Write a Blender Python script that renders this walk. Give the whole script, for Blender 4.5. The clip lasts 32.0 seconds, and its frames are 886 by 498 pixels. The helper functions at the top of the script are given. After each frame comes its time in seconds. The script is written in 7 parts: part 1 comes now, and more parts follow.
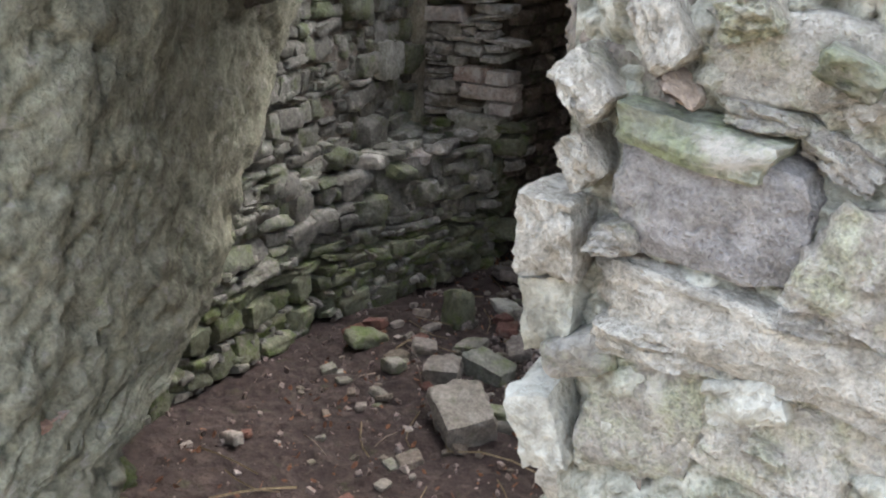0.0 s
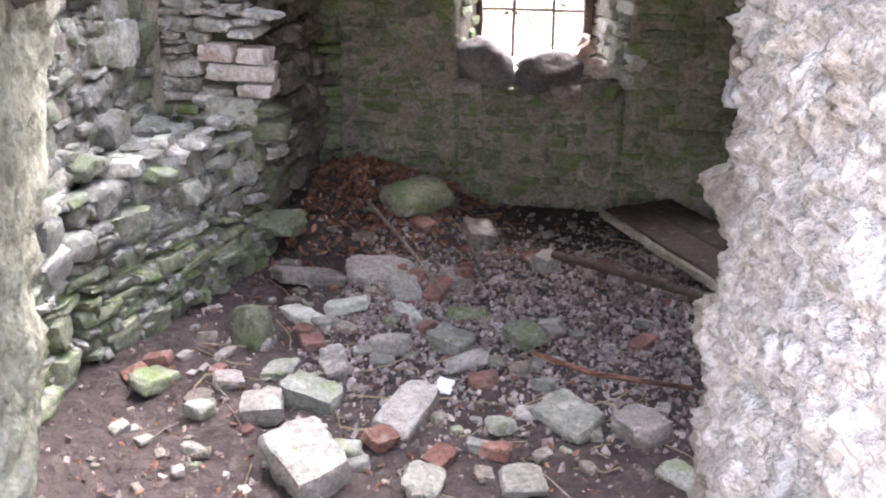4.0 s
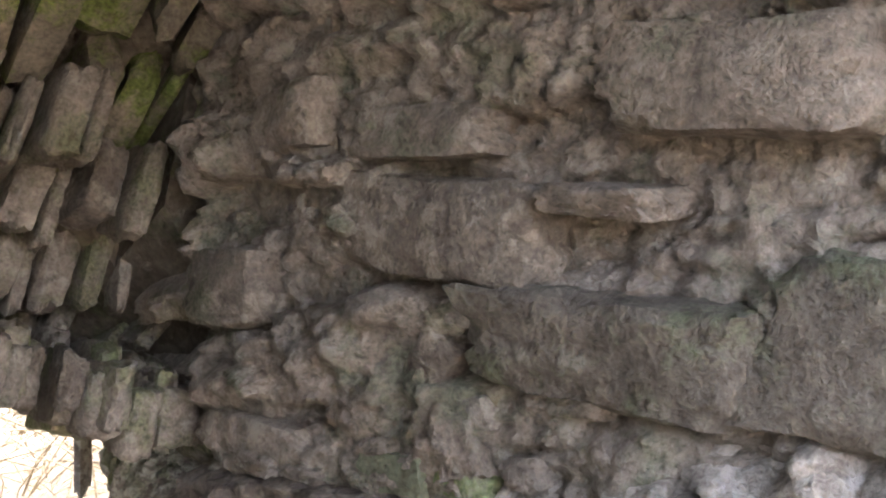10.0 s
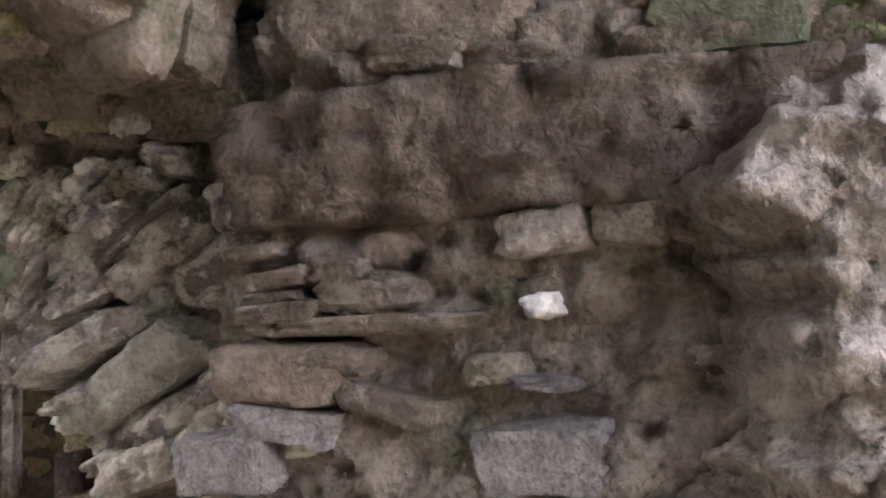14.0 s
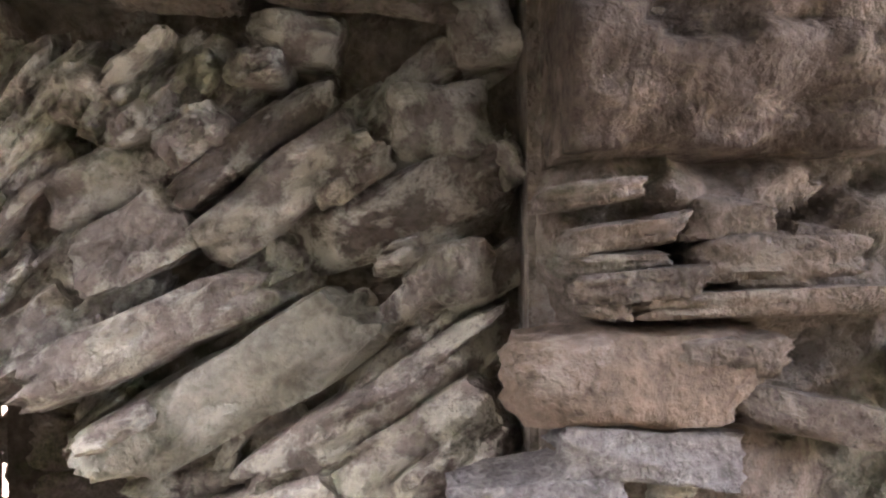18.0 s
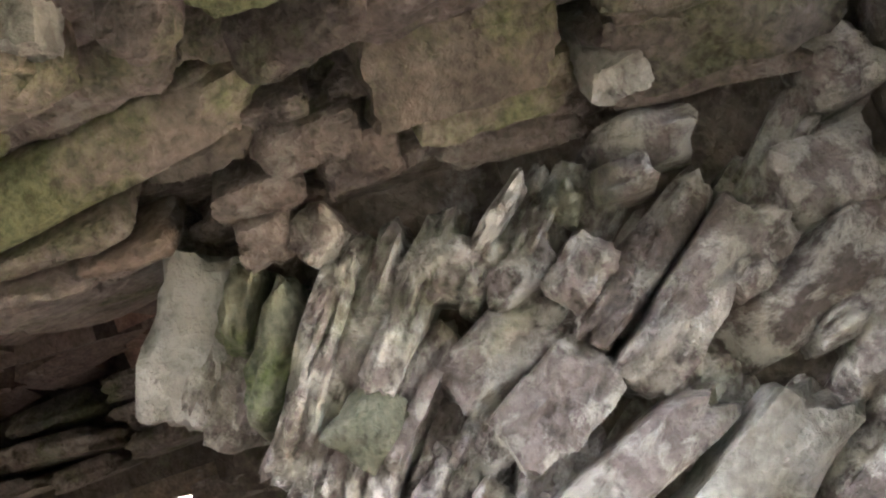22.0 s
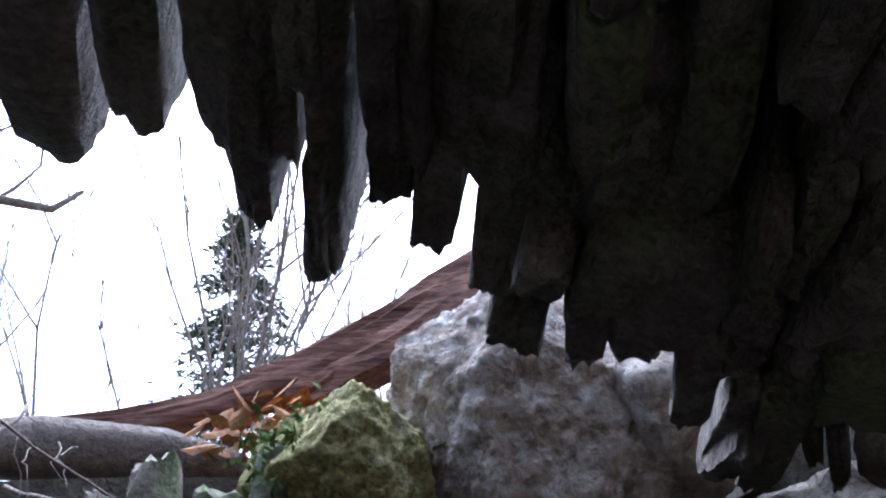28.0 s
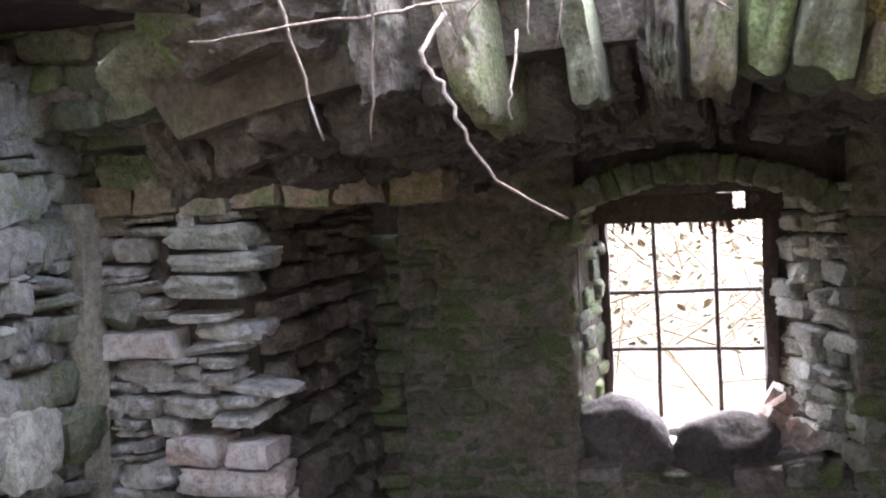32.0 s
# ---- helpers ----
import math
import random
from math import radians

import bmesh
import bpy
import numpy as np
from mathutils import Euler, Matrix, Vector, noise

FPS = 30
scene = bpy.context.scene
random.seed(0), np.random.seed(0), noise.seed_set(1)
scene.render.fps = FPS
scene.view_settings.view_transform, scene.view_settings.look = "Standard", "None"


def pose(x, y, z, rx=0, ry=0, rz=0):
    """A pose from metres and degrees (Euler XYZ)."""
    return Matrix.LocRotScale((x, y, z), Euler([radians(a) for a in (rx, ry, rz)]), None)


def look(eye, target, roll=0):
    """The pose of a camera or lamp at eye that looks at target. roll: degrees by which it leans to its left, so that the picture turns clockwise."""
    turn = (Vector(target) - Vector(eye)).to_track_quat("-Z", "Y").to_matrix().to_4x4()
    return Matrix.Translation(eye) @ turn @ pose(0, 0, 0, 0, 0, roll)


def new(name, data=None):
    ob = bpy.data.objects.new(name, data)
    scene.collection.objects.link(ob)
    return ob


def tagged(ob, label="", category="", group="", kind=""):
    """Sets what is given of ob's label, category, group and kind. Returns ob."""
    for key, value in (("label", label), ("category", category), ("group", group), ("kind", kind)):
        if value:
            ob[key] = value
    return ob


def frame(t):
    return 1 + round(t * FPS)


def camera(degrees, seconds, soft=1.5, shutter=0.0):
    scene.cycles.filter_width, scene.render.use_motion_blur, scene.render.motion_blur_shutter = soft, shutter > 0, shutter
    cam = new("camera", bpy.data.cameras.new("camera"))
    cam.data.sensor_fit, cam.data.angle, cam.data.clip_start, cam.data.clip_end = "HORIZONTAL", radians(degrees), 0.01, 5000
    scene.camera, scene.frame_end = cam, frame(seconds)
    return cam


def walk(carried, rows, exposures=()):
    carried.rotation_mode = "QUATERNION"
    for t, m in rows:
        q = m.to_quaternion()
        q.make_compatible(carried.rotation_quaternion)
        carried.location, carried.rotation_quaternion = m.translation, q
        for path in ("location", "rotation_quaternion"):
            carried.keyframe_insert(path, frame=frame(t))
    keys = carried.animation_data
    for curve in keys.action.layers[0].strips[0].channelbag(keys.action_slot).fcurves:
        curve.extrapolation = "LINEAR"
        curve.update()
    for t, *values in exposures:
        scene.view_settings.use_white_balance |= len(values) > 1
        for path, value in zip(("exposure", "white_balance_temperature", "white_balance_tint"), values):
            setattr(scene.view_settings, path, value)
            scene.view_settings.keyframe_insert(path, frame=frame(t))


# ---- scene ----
cam = camera(48.0, 32.0, soft=2.1)
PATH = [
    (0, (-0.170, 0.287, 1.495), (-1.124, 1.920, 0.844), 0.8),
    (0.5, (-0.197, 0.384, 1.476), (-1.203, 1.985, 0.826), -3.2),
    (1, (-0.258, 0.502, 1.455), (-1.318, 2.058, 0.782), -5.9),
    (1.5, (-0.279, 0.555, 1.438), (-1.334, 2.047, 0.624), -5.8),
    (2, (-0.295, 0.552, 1.444), (-1.303, 2.084, 0.645), -5.9),
    (2.5, (-0.445, 0.494, 1.465), (-1.117, 2.229, 0.730), -5.4),
    (4.5, (-0.795, 0.574, 1.526), (-1.130, 2.412, 0.812), 0.9),
    (5, (-0.903, 0.821, 1.554), (-1.276, 2.691, 0.952), 1.7),
    (5.5, (-0.963, 0.854, 1.627), (-1.220, 2.784, 1.169), -0.1),
    (6, (-1.105, 0.778, 1.618), (-1.027, 2.768, 1.432), -3.0),
    (6.5, (-1.193, 0.876, 1.674), (-0.840, 2.843, 1.609), -4.3),
    (7, (-1.186, 0.909, 1.674), (-0.638, 2.832, 1.680), -4.1),
    (7.5, (-1.100, 0.956, 1.669), (-0.351, 2.810, 1.709), -4.3),
    (8, (-1.022, 0.987, 1.663), (-0.123, 2.773, 1.711), -5.2),
    (8.5, (-1.042, 1.018, 1.659), (-0.030, 2.743, 1.671), -6.0),
    (9, (-1.104, 1.059, 1.623), (0.007, 2.722, 1.651), -4.4),
    (9.5, (-1.141, 1.054, 1.633), (0.155, 2.578, 1.638), -3.6),
    (10, (-1.148, 1.062, 1.638), (0.295, 2.447, 1.658), -2.6),
    (10.5, (-1.116, 1.121, 1.606), (0.307, 2.526, 1.596), -1.2),
    (11, (-1.103, 1.179, 1.537), (0.295, 2.606, 1.430), 0.2),
    (11.5, (-1.094, 1.202, 1.524), (0.327, 2.609, 1.472), -2.3),
    (12, (-1.111, 1.225, 1.457), (0.479, 2.437, 1.435), -3.7),
    (12.5, (-1.161, 1.295, 1.402), (0.571, 2.287, 1.515), -2.5),
    (13, (-1.101, 1.466, 1.344), (0.660, 2.397, 1.515), -1.2),
    (13.5, (-1.065, 1.586, 1.320), (0.685, 2.544, 1.456), -0.9),
    (14, (-1.085, 1.655, 1.294), (0.748, 2.447, 1.406), -0.5),
    (14.5, (-1.084, 1.704, 1.282), (0.785, 2.412, 1.358), -0.9),
    (16.5, (-0.852, 1.830, 1.293), (1.045, 2.464, 1.292), -7.0),
    (17, (-0.918, 1.940, 1.308), (1.051, 2.285, 1.322), -4.5),
    (17.5, (-0.941, 2.009, 1.308), (1.055, 2.138, 1.272), -2.3),
    (18, (-0.960, 2.076, 1.307), (1.040, 2.039, 1.297), -0.5),
    (18.5, (-0.987, 2.118, 1.308), (1.003, 2.086, 1.512), -2.0),
    (19, (-1.011, 2.132, 1.312), (0.968, 2.030, 1.577), -5.7),
    (19.5, (-1.021, 2.140, 1.314), (0.954, 2.011, 1.600), -8.7),
    (20, (-1.020, 2.145, 1.314), (0.946, 2.000, 1.650), -11.1),
    (20.5, (-1.008, 2.151, 1.315), (0.950, 2.005, 1.692), -13.4),
    (21, (-0.980, 2.170, 1.322), (0.985, 2.064, 1.679), -15.6),
    (21.5, (-0.948, 2.199, 1.317), (1.020, 2.179, 1.673), -17.4),
    (22, (-0.922, 2.225, 1.324), (1.056, 2.275, 1.615), -18.8),
    (22.5, (-0.901, 2.237, 1.330), (1.078, 2.345, 1.596), -19.3),
    (23, (-0.883, 2.231, 1.330), (1.047, 2.474, 1.795), -18.4),
    (23.5, (-0.874, 2.227, 1.328), (0.962, 2.606, 2.025), -15.7),
    (24, (-0.873, 2.214, 1.327), (0.828, 2.817, 2.190), -12.2),
    (24.5, (-0.870, 2.237, 1.336), (0.764, 3.002, 2.198), -13.1),
    (25, (-0.884, 2.250, 1.347), (0.673, 3.163, 2.210), -12.3),
    (25.5, (-0.914, 2.262, 1.336), (0.537, 3.230, 2.314), -11.8),
    (26, (-0.946, 2.268, 1.313), (0.406, 3.277, 2.388), -10.6),
    (26.5, (-0.952, 2.267, 1.301), (0.220, 3.440, 2.420), -7.6),
    (28.5, (-0.963, 2.121, 1.419), (-0.769, 3.932, 2.246), -4.5),
    (29, (-0.970, 2.131, 1.421), (-0.847, 3.964, 2.212), -4.2),
    (29.5, (-0.966, 2.136, 1.423), (-0.935, 3.991, 2.170), -3.7),
    (30, (-0.962, 2.147, 1.416), (-1.025, 4.014, 2.131), -3.3),
    (30.5, (-0.974, 2.156, 1.415), (-1.103, 4.044, 2.061), -3.1),
    (31, (-0.997, 2.161, 1.398), (-1.196, 4.097, 1.860), -2.8),
    (31.5, (-1.025, 2.117, 1.422), (-1.364, 4.087, 1.466), -4.1),
    (32, (-1.024, 2.019, 1.395), (-1.588, 3.934, 1.274), -2.8),
]
EXPOSURES = [(0, 3.2, 6300, 11), (1, 3.45, 6300, 12), (2, 3.8, 6300, 13), (4.5, 5.35, 5950, 20), (5, 5.15, 5950, 20), (6, 4.4, 5900, 20), (7, 4.0, 5900, 19), (8, 4.9, 6000, 14), (9, 4.85, 6250, 15), (12, 4.78, 6350, 16),
             (14.5, 5.05, 6700, 22), (16.5, 5.35, 6750, 24), (18, 5.6, 6700, 24), (20, 6.05, 6400, 22), (22, 6.3, 6200, 19), (23, 6.3, 6050, 17), (24, 6.3, 6000, 15), (25, 6.2, 5700, 14), (26, 5.9, 5600, 13), (26.6, 4.9, 5700, 12), (28.2, 2.05, 4900, 14), (29.0, 2.0, 4900, 14), (30.0, 1.45, 4900, 14), (31.0, 1.0, 4900, 18),
             (31.5, 3.0, 5300, 16), (31.8, 4.3, 5600, 18), (32, 4.6, 5700, 18)]
walk(cam, [(t, look(eye, target, roll)) for t, eye, target, roll in PATH], EXPOSURES)

# ---- light: a bright overcast sky and a wide, weak sun ----
world = bpy.data.worlds.new("overcast_sky")
scene.world = world
world.use_nodes = True
wn, wl = world.node_tree.nodes, world.node_tree.links
sky = wn.new("ShaderNodeTexSky")
sky.sky_type = "NISHITA"
sky.sun_disc = False
sky.sun_elevation, sky.sun_rotation = radians(58), radians(5)
sky.dust_density, sky.ozone_density, sky.air_density = 6.0, 0.6, 1.0
pale = wn.new("ShaderNodeHueSaturation")
pale.inputs["Saturation"].default_value = 0.55
wl.new(sky.outputs["Color"], pale.inputs["Color"])
wl.new(pale.outputs["Color"], wn["Background"].inputs["Color"])
wn["Background"].inputs["Strength"].default_value = 0.15
sun = new("sun", bpy.data.lights.new("sun", "SUN"))
sun.data.energy, sun.data.angle, sun.data.color = 0.5, radians(90), (1.0, 0.98, 0.95)
sun.rotation_euler = Euler((radians(32), 0, radians(175)))

rng = random.Random(7)


# ---- materials ----
def nodes_of(name, rough=0.9):
    m = bpy.data.materials.new(name)
    m.use_nodes = True
    n, l = m.node_tree.nodes, m.node_tree.links
    b = n["Principled BSDF"]
    b.inputs["Roughness"].default_value = rough
    b.inputs["Specular IOR Level"].default_value = 0.25
    return m, n, l, b


def tex(n, kind, scale, coord, l, **kw):
    t = n.new(kind)
    t.inputs["Scale"].default_value = scale
    for k, v in kw.items():
        t.inputs[k].default_value = v
    l.new(coord, t.inputs["Vector"])
    return t


def ramp(n, l, source, stops):
    r = n.new("ShaderNodeValToRGB")
    while len(r.color_ramp.elements) < len(stops):
        r.color_ramp.elements.new(0.5)
    for e, (p, c) in zip(r.color_ramp.elements, stops):
        e.position, e.color = p, (*c, 1)
    l.new(source, r.inputs["Fac"])
    return r


def mix(n, l, fac, a, b, mode="MIX"):
    m = n.new("ShaderNodeMix")
    m.data_type, m.blend_type = "RGBA", mode
    for sock, v in (("Factor", fac), ("A", a), ("B", b)):
        s = [i for i in m.inputs if i.name == sock and i.enabled][0]
        if isinstance(v, (int, float)):
            s.default_value = v
        elif isinstance(v, tuple):
            s.default_value = (*v, 1)
        else:
            l.new(v, s)
    return [o for o in m.outputs if o.enabled][0]


def stone_material(name, tones, moss=0.3, moss_tone=(0.10, 0.13, 0.05), pale=0.25, pale_tone=(0.42, 0.40, 0.36), bump=0.6, grain=52.0, random_by="object", rough=0.92, blots=19.0):
    """Weathered stone: a tone for each piece, grain, pale lichen blotches and green algae."""
    m, n, l, b = nodes_of(name, rough)
    co = n.new("ShaderNodeTexCoord")
    geo = n.new("ShaderNodeNewGeometry")
    pos = geo.outputs["Position"]
    if random_by == "object":
        rnd = n.new("ShaderNodeObjectInfo").outputs["Random"]
    else:
        rnd = geo.outputs["Random Per Island"]
    steps = [(i / max(1, len(tones) - 1), t) for i, t in enumerate(tones)]
    base = ramp(n, l, rnd, steps).outputs["Color"]
    big = tex(n, "ShaderNodeTexNoise", 5.5, pos, l, Detail=6.0, Roughness=0.65)
    fine = tex(n, "ShaderNodeTexNoise", grain, pos, l, Detail=7.0, Roughness=0.58)
    speck = tex(n, "ShaderNodeTexNoise", grain * 4, pos, l, Detail=3.0, Roughness=0.55)
    shade = ramp(n, l, fine.outputs["Fac"], [(0.3, (0.42, 0.41, 0.4)), (0.5, (1, 1, 1)), (0.7, (1.6, 1.58, 1.55))])
    c = mix(n, l, 0.56, base, shade.outputs["Color"], "MULTIPLY")
    dots = ramp(n, l, speck.outputs["Fac"], [(0.36, (0.5, 0.49, 0.48)), (0.5, (1, 1, 1)), (0.66, (1.5, 1.5, 1.48))])
    c = mix(n, l, 0.26, c, dots.outputs["Color"], "MULTIPLY")
    blot = tex(n, "ShaderNodeTexNoise", blots, pos, l, Detail=7.0, Roughness=0.7, Distortion=0.2)
    pm = ramp(n, l, blot.outputs["Fac"], [(0.63 - 0.28 * pale, (0, 0, 0)), (0.71 - 0.24 * pale, (1, 1, 1))])
    pf = mix(n, l, 1.0, pm.outputs["Color"], (min(1, 0.45 + pale),) * 3, "MULTIPLY")
    c = mix(n, l, pf, c, pale_tone)
    mm = tex(n, "ShaderNodeTexNoise", 12.0, pos, l, Detail=9.0, Roughness=0.72)
    lean = n.new("ShaderNodeMath")
    lean.operation = "MULTIPLY_ADD"
    l.new(rnd, lean.inputs[0])
    lean.inputs[1].default_value = 0.14
    l.new(mm.outputs["Fac"], lean.inputs[2])
    ms = ramp(n, l, lean.outputs[0], [(0.715 - 0.3 * moss, (0, 0, 0)), (0.83 - 0.3 * moss, (1, 1, 1))])
    mf = mix(n, l, 1.0, ms.outputs["Color"], (min(0.85, 0.3 + moss),) * 3, "MULTIPLY")
    tuft = ramp(n, l, speck.outputs["Fac"], [(0.36, tuple(0.6 * t for t in moss_tone)), (0.5, moss_tone), (0.66, tuple(min(1, 1.35 * t) for t in moss_tone))])
    c = mix(n, l, mf, c, tuft.outputs["Color"])
    st = ramp(n, l, big.outputs["Fac"], [(0.3, (0.6, 0.57, 0.54)), (0.55, (1, 1, 1)), (0.75, (1.18, 1.15, 1.08))])
    c = mix(n, l, 0.75, c, st.outputs["Color"], "MULTIPLY")
    l.new(c, b.inputs["Base Color"])
    b0, b1, b2 = n.new("ShaderNodeBump"), n.new("ShaderNodeBump"), n.new("ShaderNodeBump")
    b0.inputs["Strength"].default_value, b0.inputs["Distance"].default_value = min(1.0, bump), 0.38 / blots
    l.new(blot.outputs["Fac"], b0.inputs["Height"])
    l.new(b0.outputs["Normal"], b1.inputs["Normal"])
    b1.inputs["Strength"].default_value, b1.inputs["Distance"].default_value = min(1.0, bump * 1.2), 0.007
    b2.inputs["Strength"].default_value, b2.inputs["Distance"].default_value = min(1.0, bump * 0.6), 0.002
    l.new(fine.outputs["Fac"], b1.inputs["Height"])
    l.new(speck.outputs["Fac"], b2.inputs["Height"])
    l.new(b1.outputs["Normal"], b2.inputs["Normal"])
    l.new(b2.outputs["Normal"], b.inputs["Normal"])
    return m


def timber_material(name):
    """Reddish rotten wood with long fibres along a slope."""
    m, n, l, b = nodes_of(name, 0.88)
    geo = n.new("ShaderNodeNewGeometry")
    turn = n.new("ShaderNodeMapping")
    turn.inputs["Rotation"].default_value = (0, 0.42, 0)
    turn.inputs["Scale"].default_value = (5, 75, 75)
    l.new(geo.outputs["Position"], turn.inputs["Vector"])
    fibre = tex(n, "ShaderNodeTexNoise", 1.0, turn.outputs["Vector"], l, Detail=6.0, Roughness=0.65, Distortion=0.4)
    rot = tex(n, "ShaderNodeTexNoise", 16.0, geo.outputs["Position"], l, Detail=6.0, Roughness=0.65)
    c = ramp(n, l, fibre.outputs["Fac"], [(0.3, (0.05, 0.025, 0.018)), (0.48, (0.15, 0.075, 0.05)), (0.7, (0.32, 0.185, 0.13))]).outputs["Color"]
    patch = ramp(n, l, rot.outputs["Fac"], [(0.35, (0.55, 0.5, 0.48)), (0.62, (1.15, 1.1, 1.05))])
    c = mix(n, l, 0.9, c, patch.outputs["Color"], "MULTIPLY")
    l.new(c, b.inputs["Base Color"])
    bp = n.new("ShaderNodeBump")
    bp.inputs["Strength"].default_value, bp.inputs["Distance"].default_value = 1.0, 0.008
    l.new(fibre.outputs["Fac"], bp.inputs["Height"])
    l.new(bp.outputs["Normal"], b.inputs["Normal"])
    return m


M = {}
M["grey"] = stone_material("grey_rubble_stone", [(0.17, 0.165, 0.145), (0.23, 0.225, 0.2), (0.29, 0.285, 0.25), (0.2, 0.215, 0.165)], moss=0.42, moss_tone=(0.19, 0.22, 0.11), pale=0.3)
M["vault"] = stone_material("vault_stone", [(0.15, 0.128, 0.108), (0.225, 0.195, 0.165), (0.29, 0.25, 0.21), (0.19, 0.172, 0.145)], moss=0.42, pale=0.3, pale_tone=(0.38, 0.35, 0.29), moss_tone=(0.165, 0.18, 0.095), blots=30.0, bump=0.9)
M["hood"] = stone_material("mossy_hood_stone", [(0.13, 0.115, 0.09), (0.2, 0.175, 0.14), (0.25, 0.22, 0.17)], moss=0.66, pale=0.2, pale_tone=(0.3, 0.28, 0.22), moss_tone=(0.12, 0.165, 0.035))
M["arch"] = stone_material("side_arch_stone", [(0.2, 0.175, 0.15), (0.33, 0.295, 0.26), (0.27, 0.24, 0.21)], moss=0.3, moss_tone=(0.27, 0.3, 0.18), pale=0.55, pale_tone=(0.58, 0.57, 0.48), blots=40.0, bump=0.8)
M["jamb"] = stone_material("jamb_stone", [(0.16, 0.135, 0.11), (0.21, 0.18, 0.15), (0.25, 0.215, 0.18), (0.18, 0.155, 0.13)], moss=0.32, moss_tone=(0.15, 0.17, 0.11), pale=0.36, pale_tone=(0.36, 0.325, 0.27), bump=0.9, blots=32.0)
M["outer"] = stone_material("pale_outer_stone", [(0.41, 0.39, 0.33), (0.52, 0.5, 0.43), (0.34, 0.32, 0.28), (0.47, 0.46, 0.38)], moss=0.42, moss_tone=(0.37, 0.39, 0.25), pale=0.35, pale_tone=(0.6, 0.59, 0.52), bump=1.0, grain=85.0, blots=42.0)
M["mortar"] = stone_material("lime_mortar", [(0.2, 0.175, 0.145), (0.24, 0.21, 0.17)], moss=0.15, pale=0.3, bump=1.0, grain=26.0)
M["pale_mortar"] = stone_material("pale_outer_mortar", [(0.42, 0.42, 0.34), (0.46, 0.46, 0.38)], moss=0.3, moss_tone=(0.34, 0.38, 0.24), pale=0.4, bump=1.0, grain=60.0, pale_tone=(0.58, 0.58, 0.5), blots=60.0)
# darker than lime_mortar: shade of gaps and recesses put into the colour
M["dark_mortar"] = stone_material("dark_shade_mortar", [(0.11, 0.095, 0.075), (0.14, 0.12, 0.095)], moss=0.2, pale=0.05, bump=1.0, grain=26.0)
M["green"] = stone_material("algae_green_stone", [(0.15, 0.16, 0.11), (0.2, 0.21, 0.145), (0.24, 0.24, 0.17)], moss=0.5, moss_tone=(0.14, 0.19, 0.06), pale=0.12)
M["plaster"] = stone_material("old_plaster", [(0.30, 0.30, 0.225), (0.34, 0.335, 0.255)], moss=0.3, moss_tone=(0.27, 0.3, 0.17), pale=0.25, bump=1.0, grain=30.0, blots=34.0)
M["slab"] = stone_material("grey_violet_slab", [(0.25, 0.24, 0.235), (0.31, 0.3, 0.285)], moss=0.15, moss_tone=(0.24, 0.25, 0.18), pale=0.28, pale_tone=(0.48, 0.47, 0.45), bump=0.9, grain=90.0, blots=50.0)
M["pier"] = stone_material("lime_splashed_pier_stone", [(0.36, 0.34, 0.3), (0.46, 0.44, 0.39), (0.28, 0.265, 0.23), (0.5, 0.45, 0.4)], moss=0.2, pale=0.5, pale_tone=(0.66, 0.64, 0.6))
M["brick"] = stone_material("pale_red_brick", [(0.42, 0.29, 0.24), (0.5, 0.42, 0.37), (0.44, 0.27, 0.21)], moss=0.04, pale=0.5, pale_tone=(0.58, 0.54, 0.49), bump=0.35)
M["pier_brick"] = stone_material("faded_brick", [(0.5, 0.43, 0.38), (0.56, 0.5, 0.46), (0.45, 0.33, 0.28)], moss=0.05, pale=0.55, pale_tone=(0.66, 0.63, 0.59), bump=0.4)
M["earth"] = stone_material("damp_earth", [(0.045, 0.033, 0.031), (0.06, 0.045, 0.041)], moss=0.02, pale=0.3, pale_tone=(0.12, 0.095, 0.085), bump=1.0, grain=30.0)
M["debris"] = stone_material("fallen_stone", [(0.16, 0.14, 0.125), (0.25, 0.225, 0.2), (0.33, 0.3, 0.27), (0.2, 0.2, 0.165)], moss=0.12, pale=0.25)
M["timber"] = timber_material("rotten_timber")
M["board"] = stone_material("damp_dark_board", [(0.065, 0.05, 0.04), (0.09, 0.07, 0.055)], moss=0.1, pale=0.2, pale_tone=(0.24, 0.19, 0.15), bump=0.6)
M["wood"] = stone_material("weathered_wood", [(0.2, 0.16, 0.12), (0.28, 0.24, 0.18)], moss=0.12, pale=0.3, bump=0.6)
M["root"] = stone_material("pale_root", [(0.28, 0.23, 0.19), (0.2, 0.16, 0.13)], moss=0.0, pale=0.3, bump=0.3)
M["iron"] = stone_material("rusty_iron", [(0.06, 0.045, 0.038), (0.08, 0.055, 0.04)], moss=0.0, pale=0.05, rough=0.7, bump=0.3)
M["leaf"] = stone_material("dry_leaf", [(0.3, 0.13, 0.05), (0.4, 0.2, 0.08), (0.22, 0.11, 0.06)], moss=0.0, pale=0.1, bump=0.2)
M["shrub_leaf"] = stone_material("shrub_leaf", [(0.11, 0.11, 0.06), (0.16, 0.135, 0.075), (0.14, 0.09, 0.055), (0.08, 0.095, 0.045)], moss=0.0, pale=0.1, bump=0.2, random_by="island")
M["bark"] = stone_material("bark", [(0.17, 0.14, 0.11), (0.22, 0.18, 0.15)], moss=0.1, pale=0.2, bump=0.6)
M["needle"] = stone_material("conifer_needles", [(0.05, 0.075, 0.035), (0.07, 0.10, 0.045)], moss=0.0, pale=0.0, bump=0.2, random_by="island")
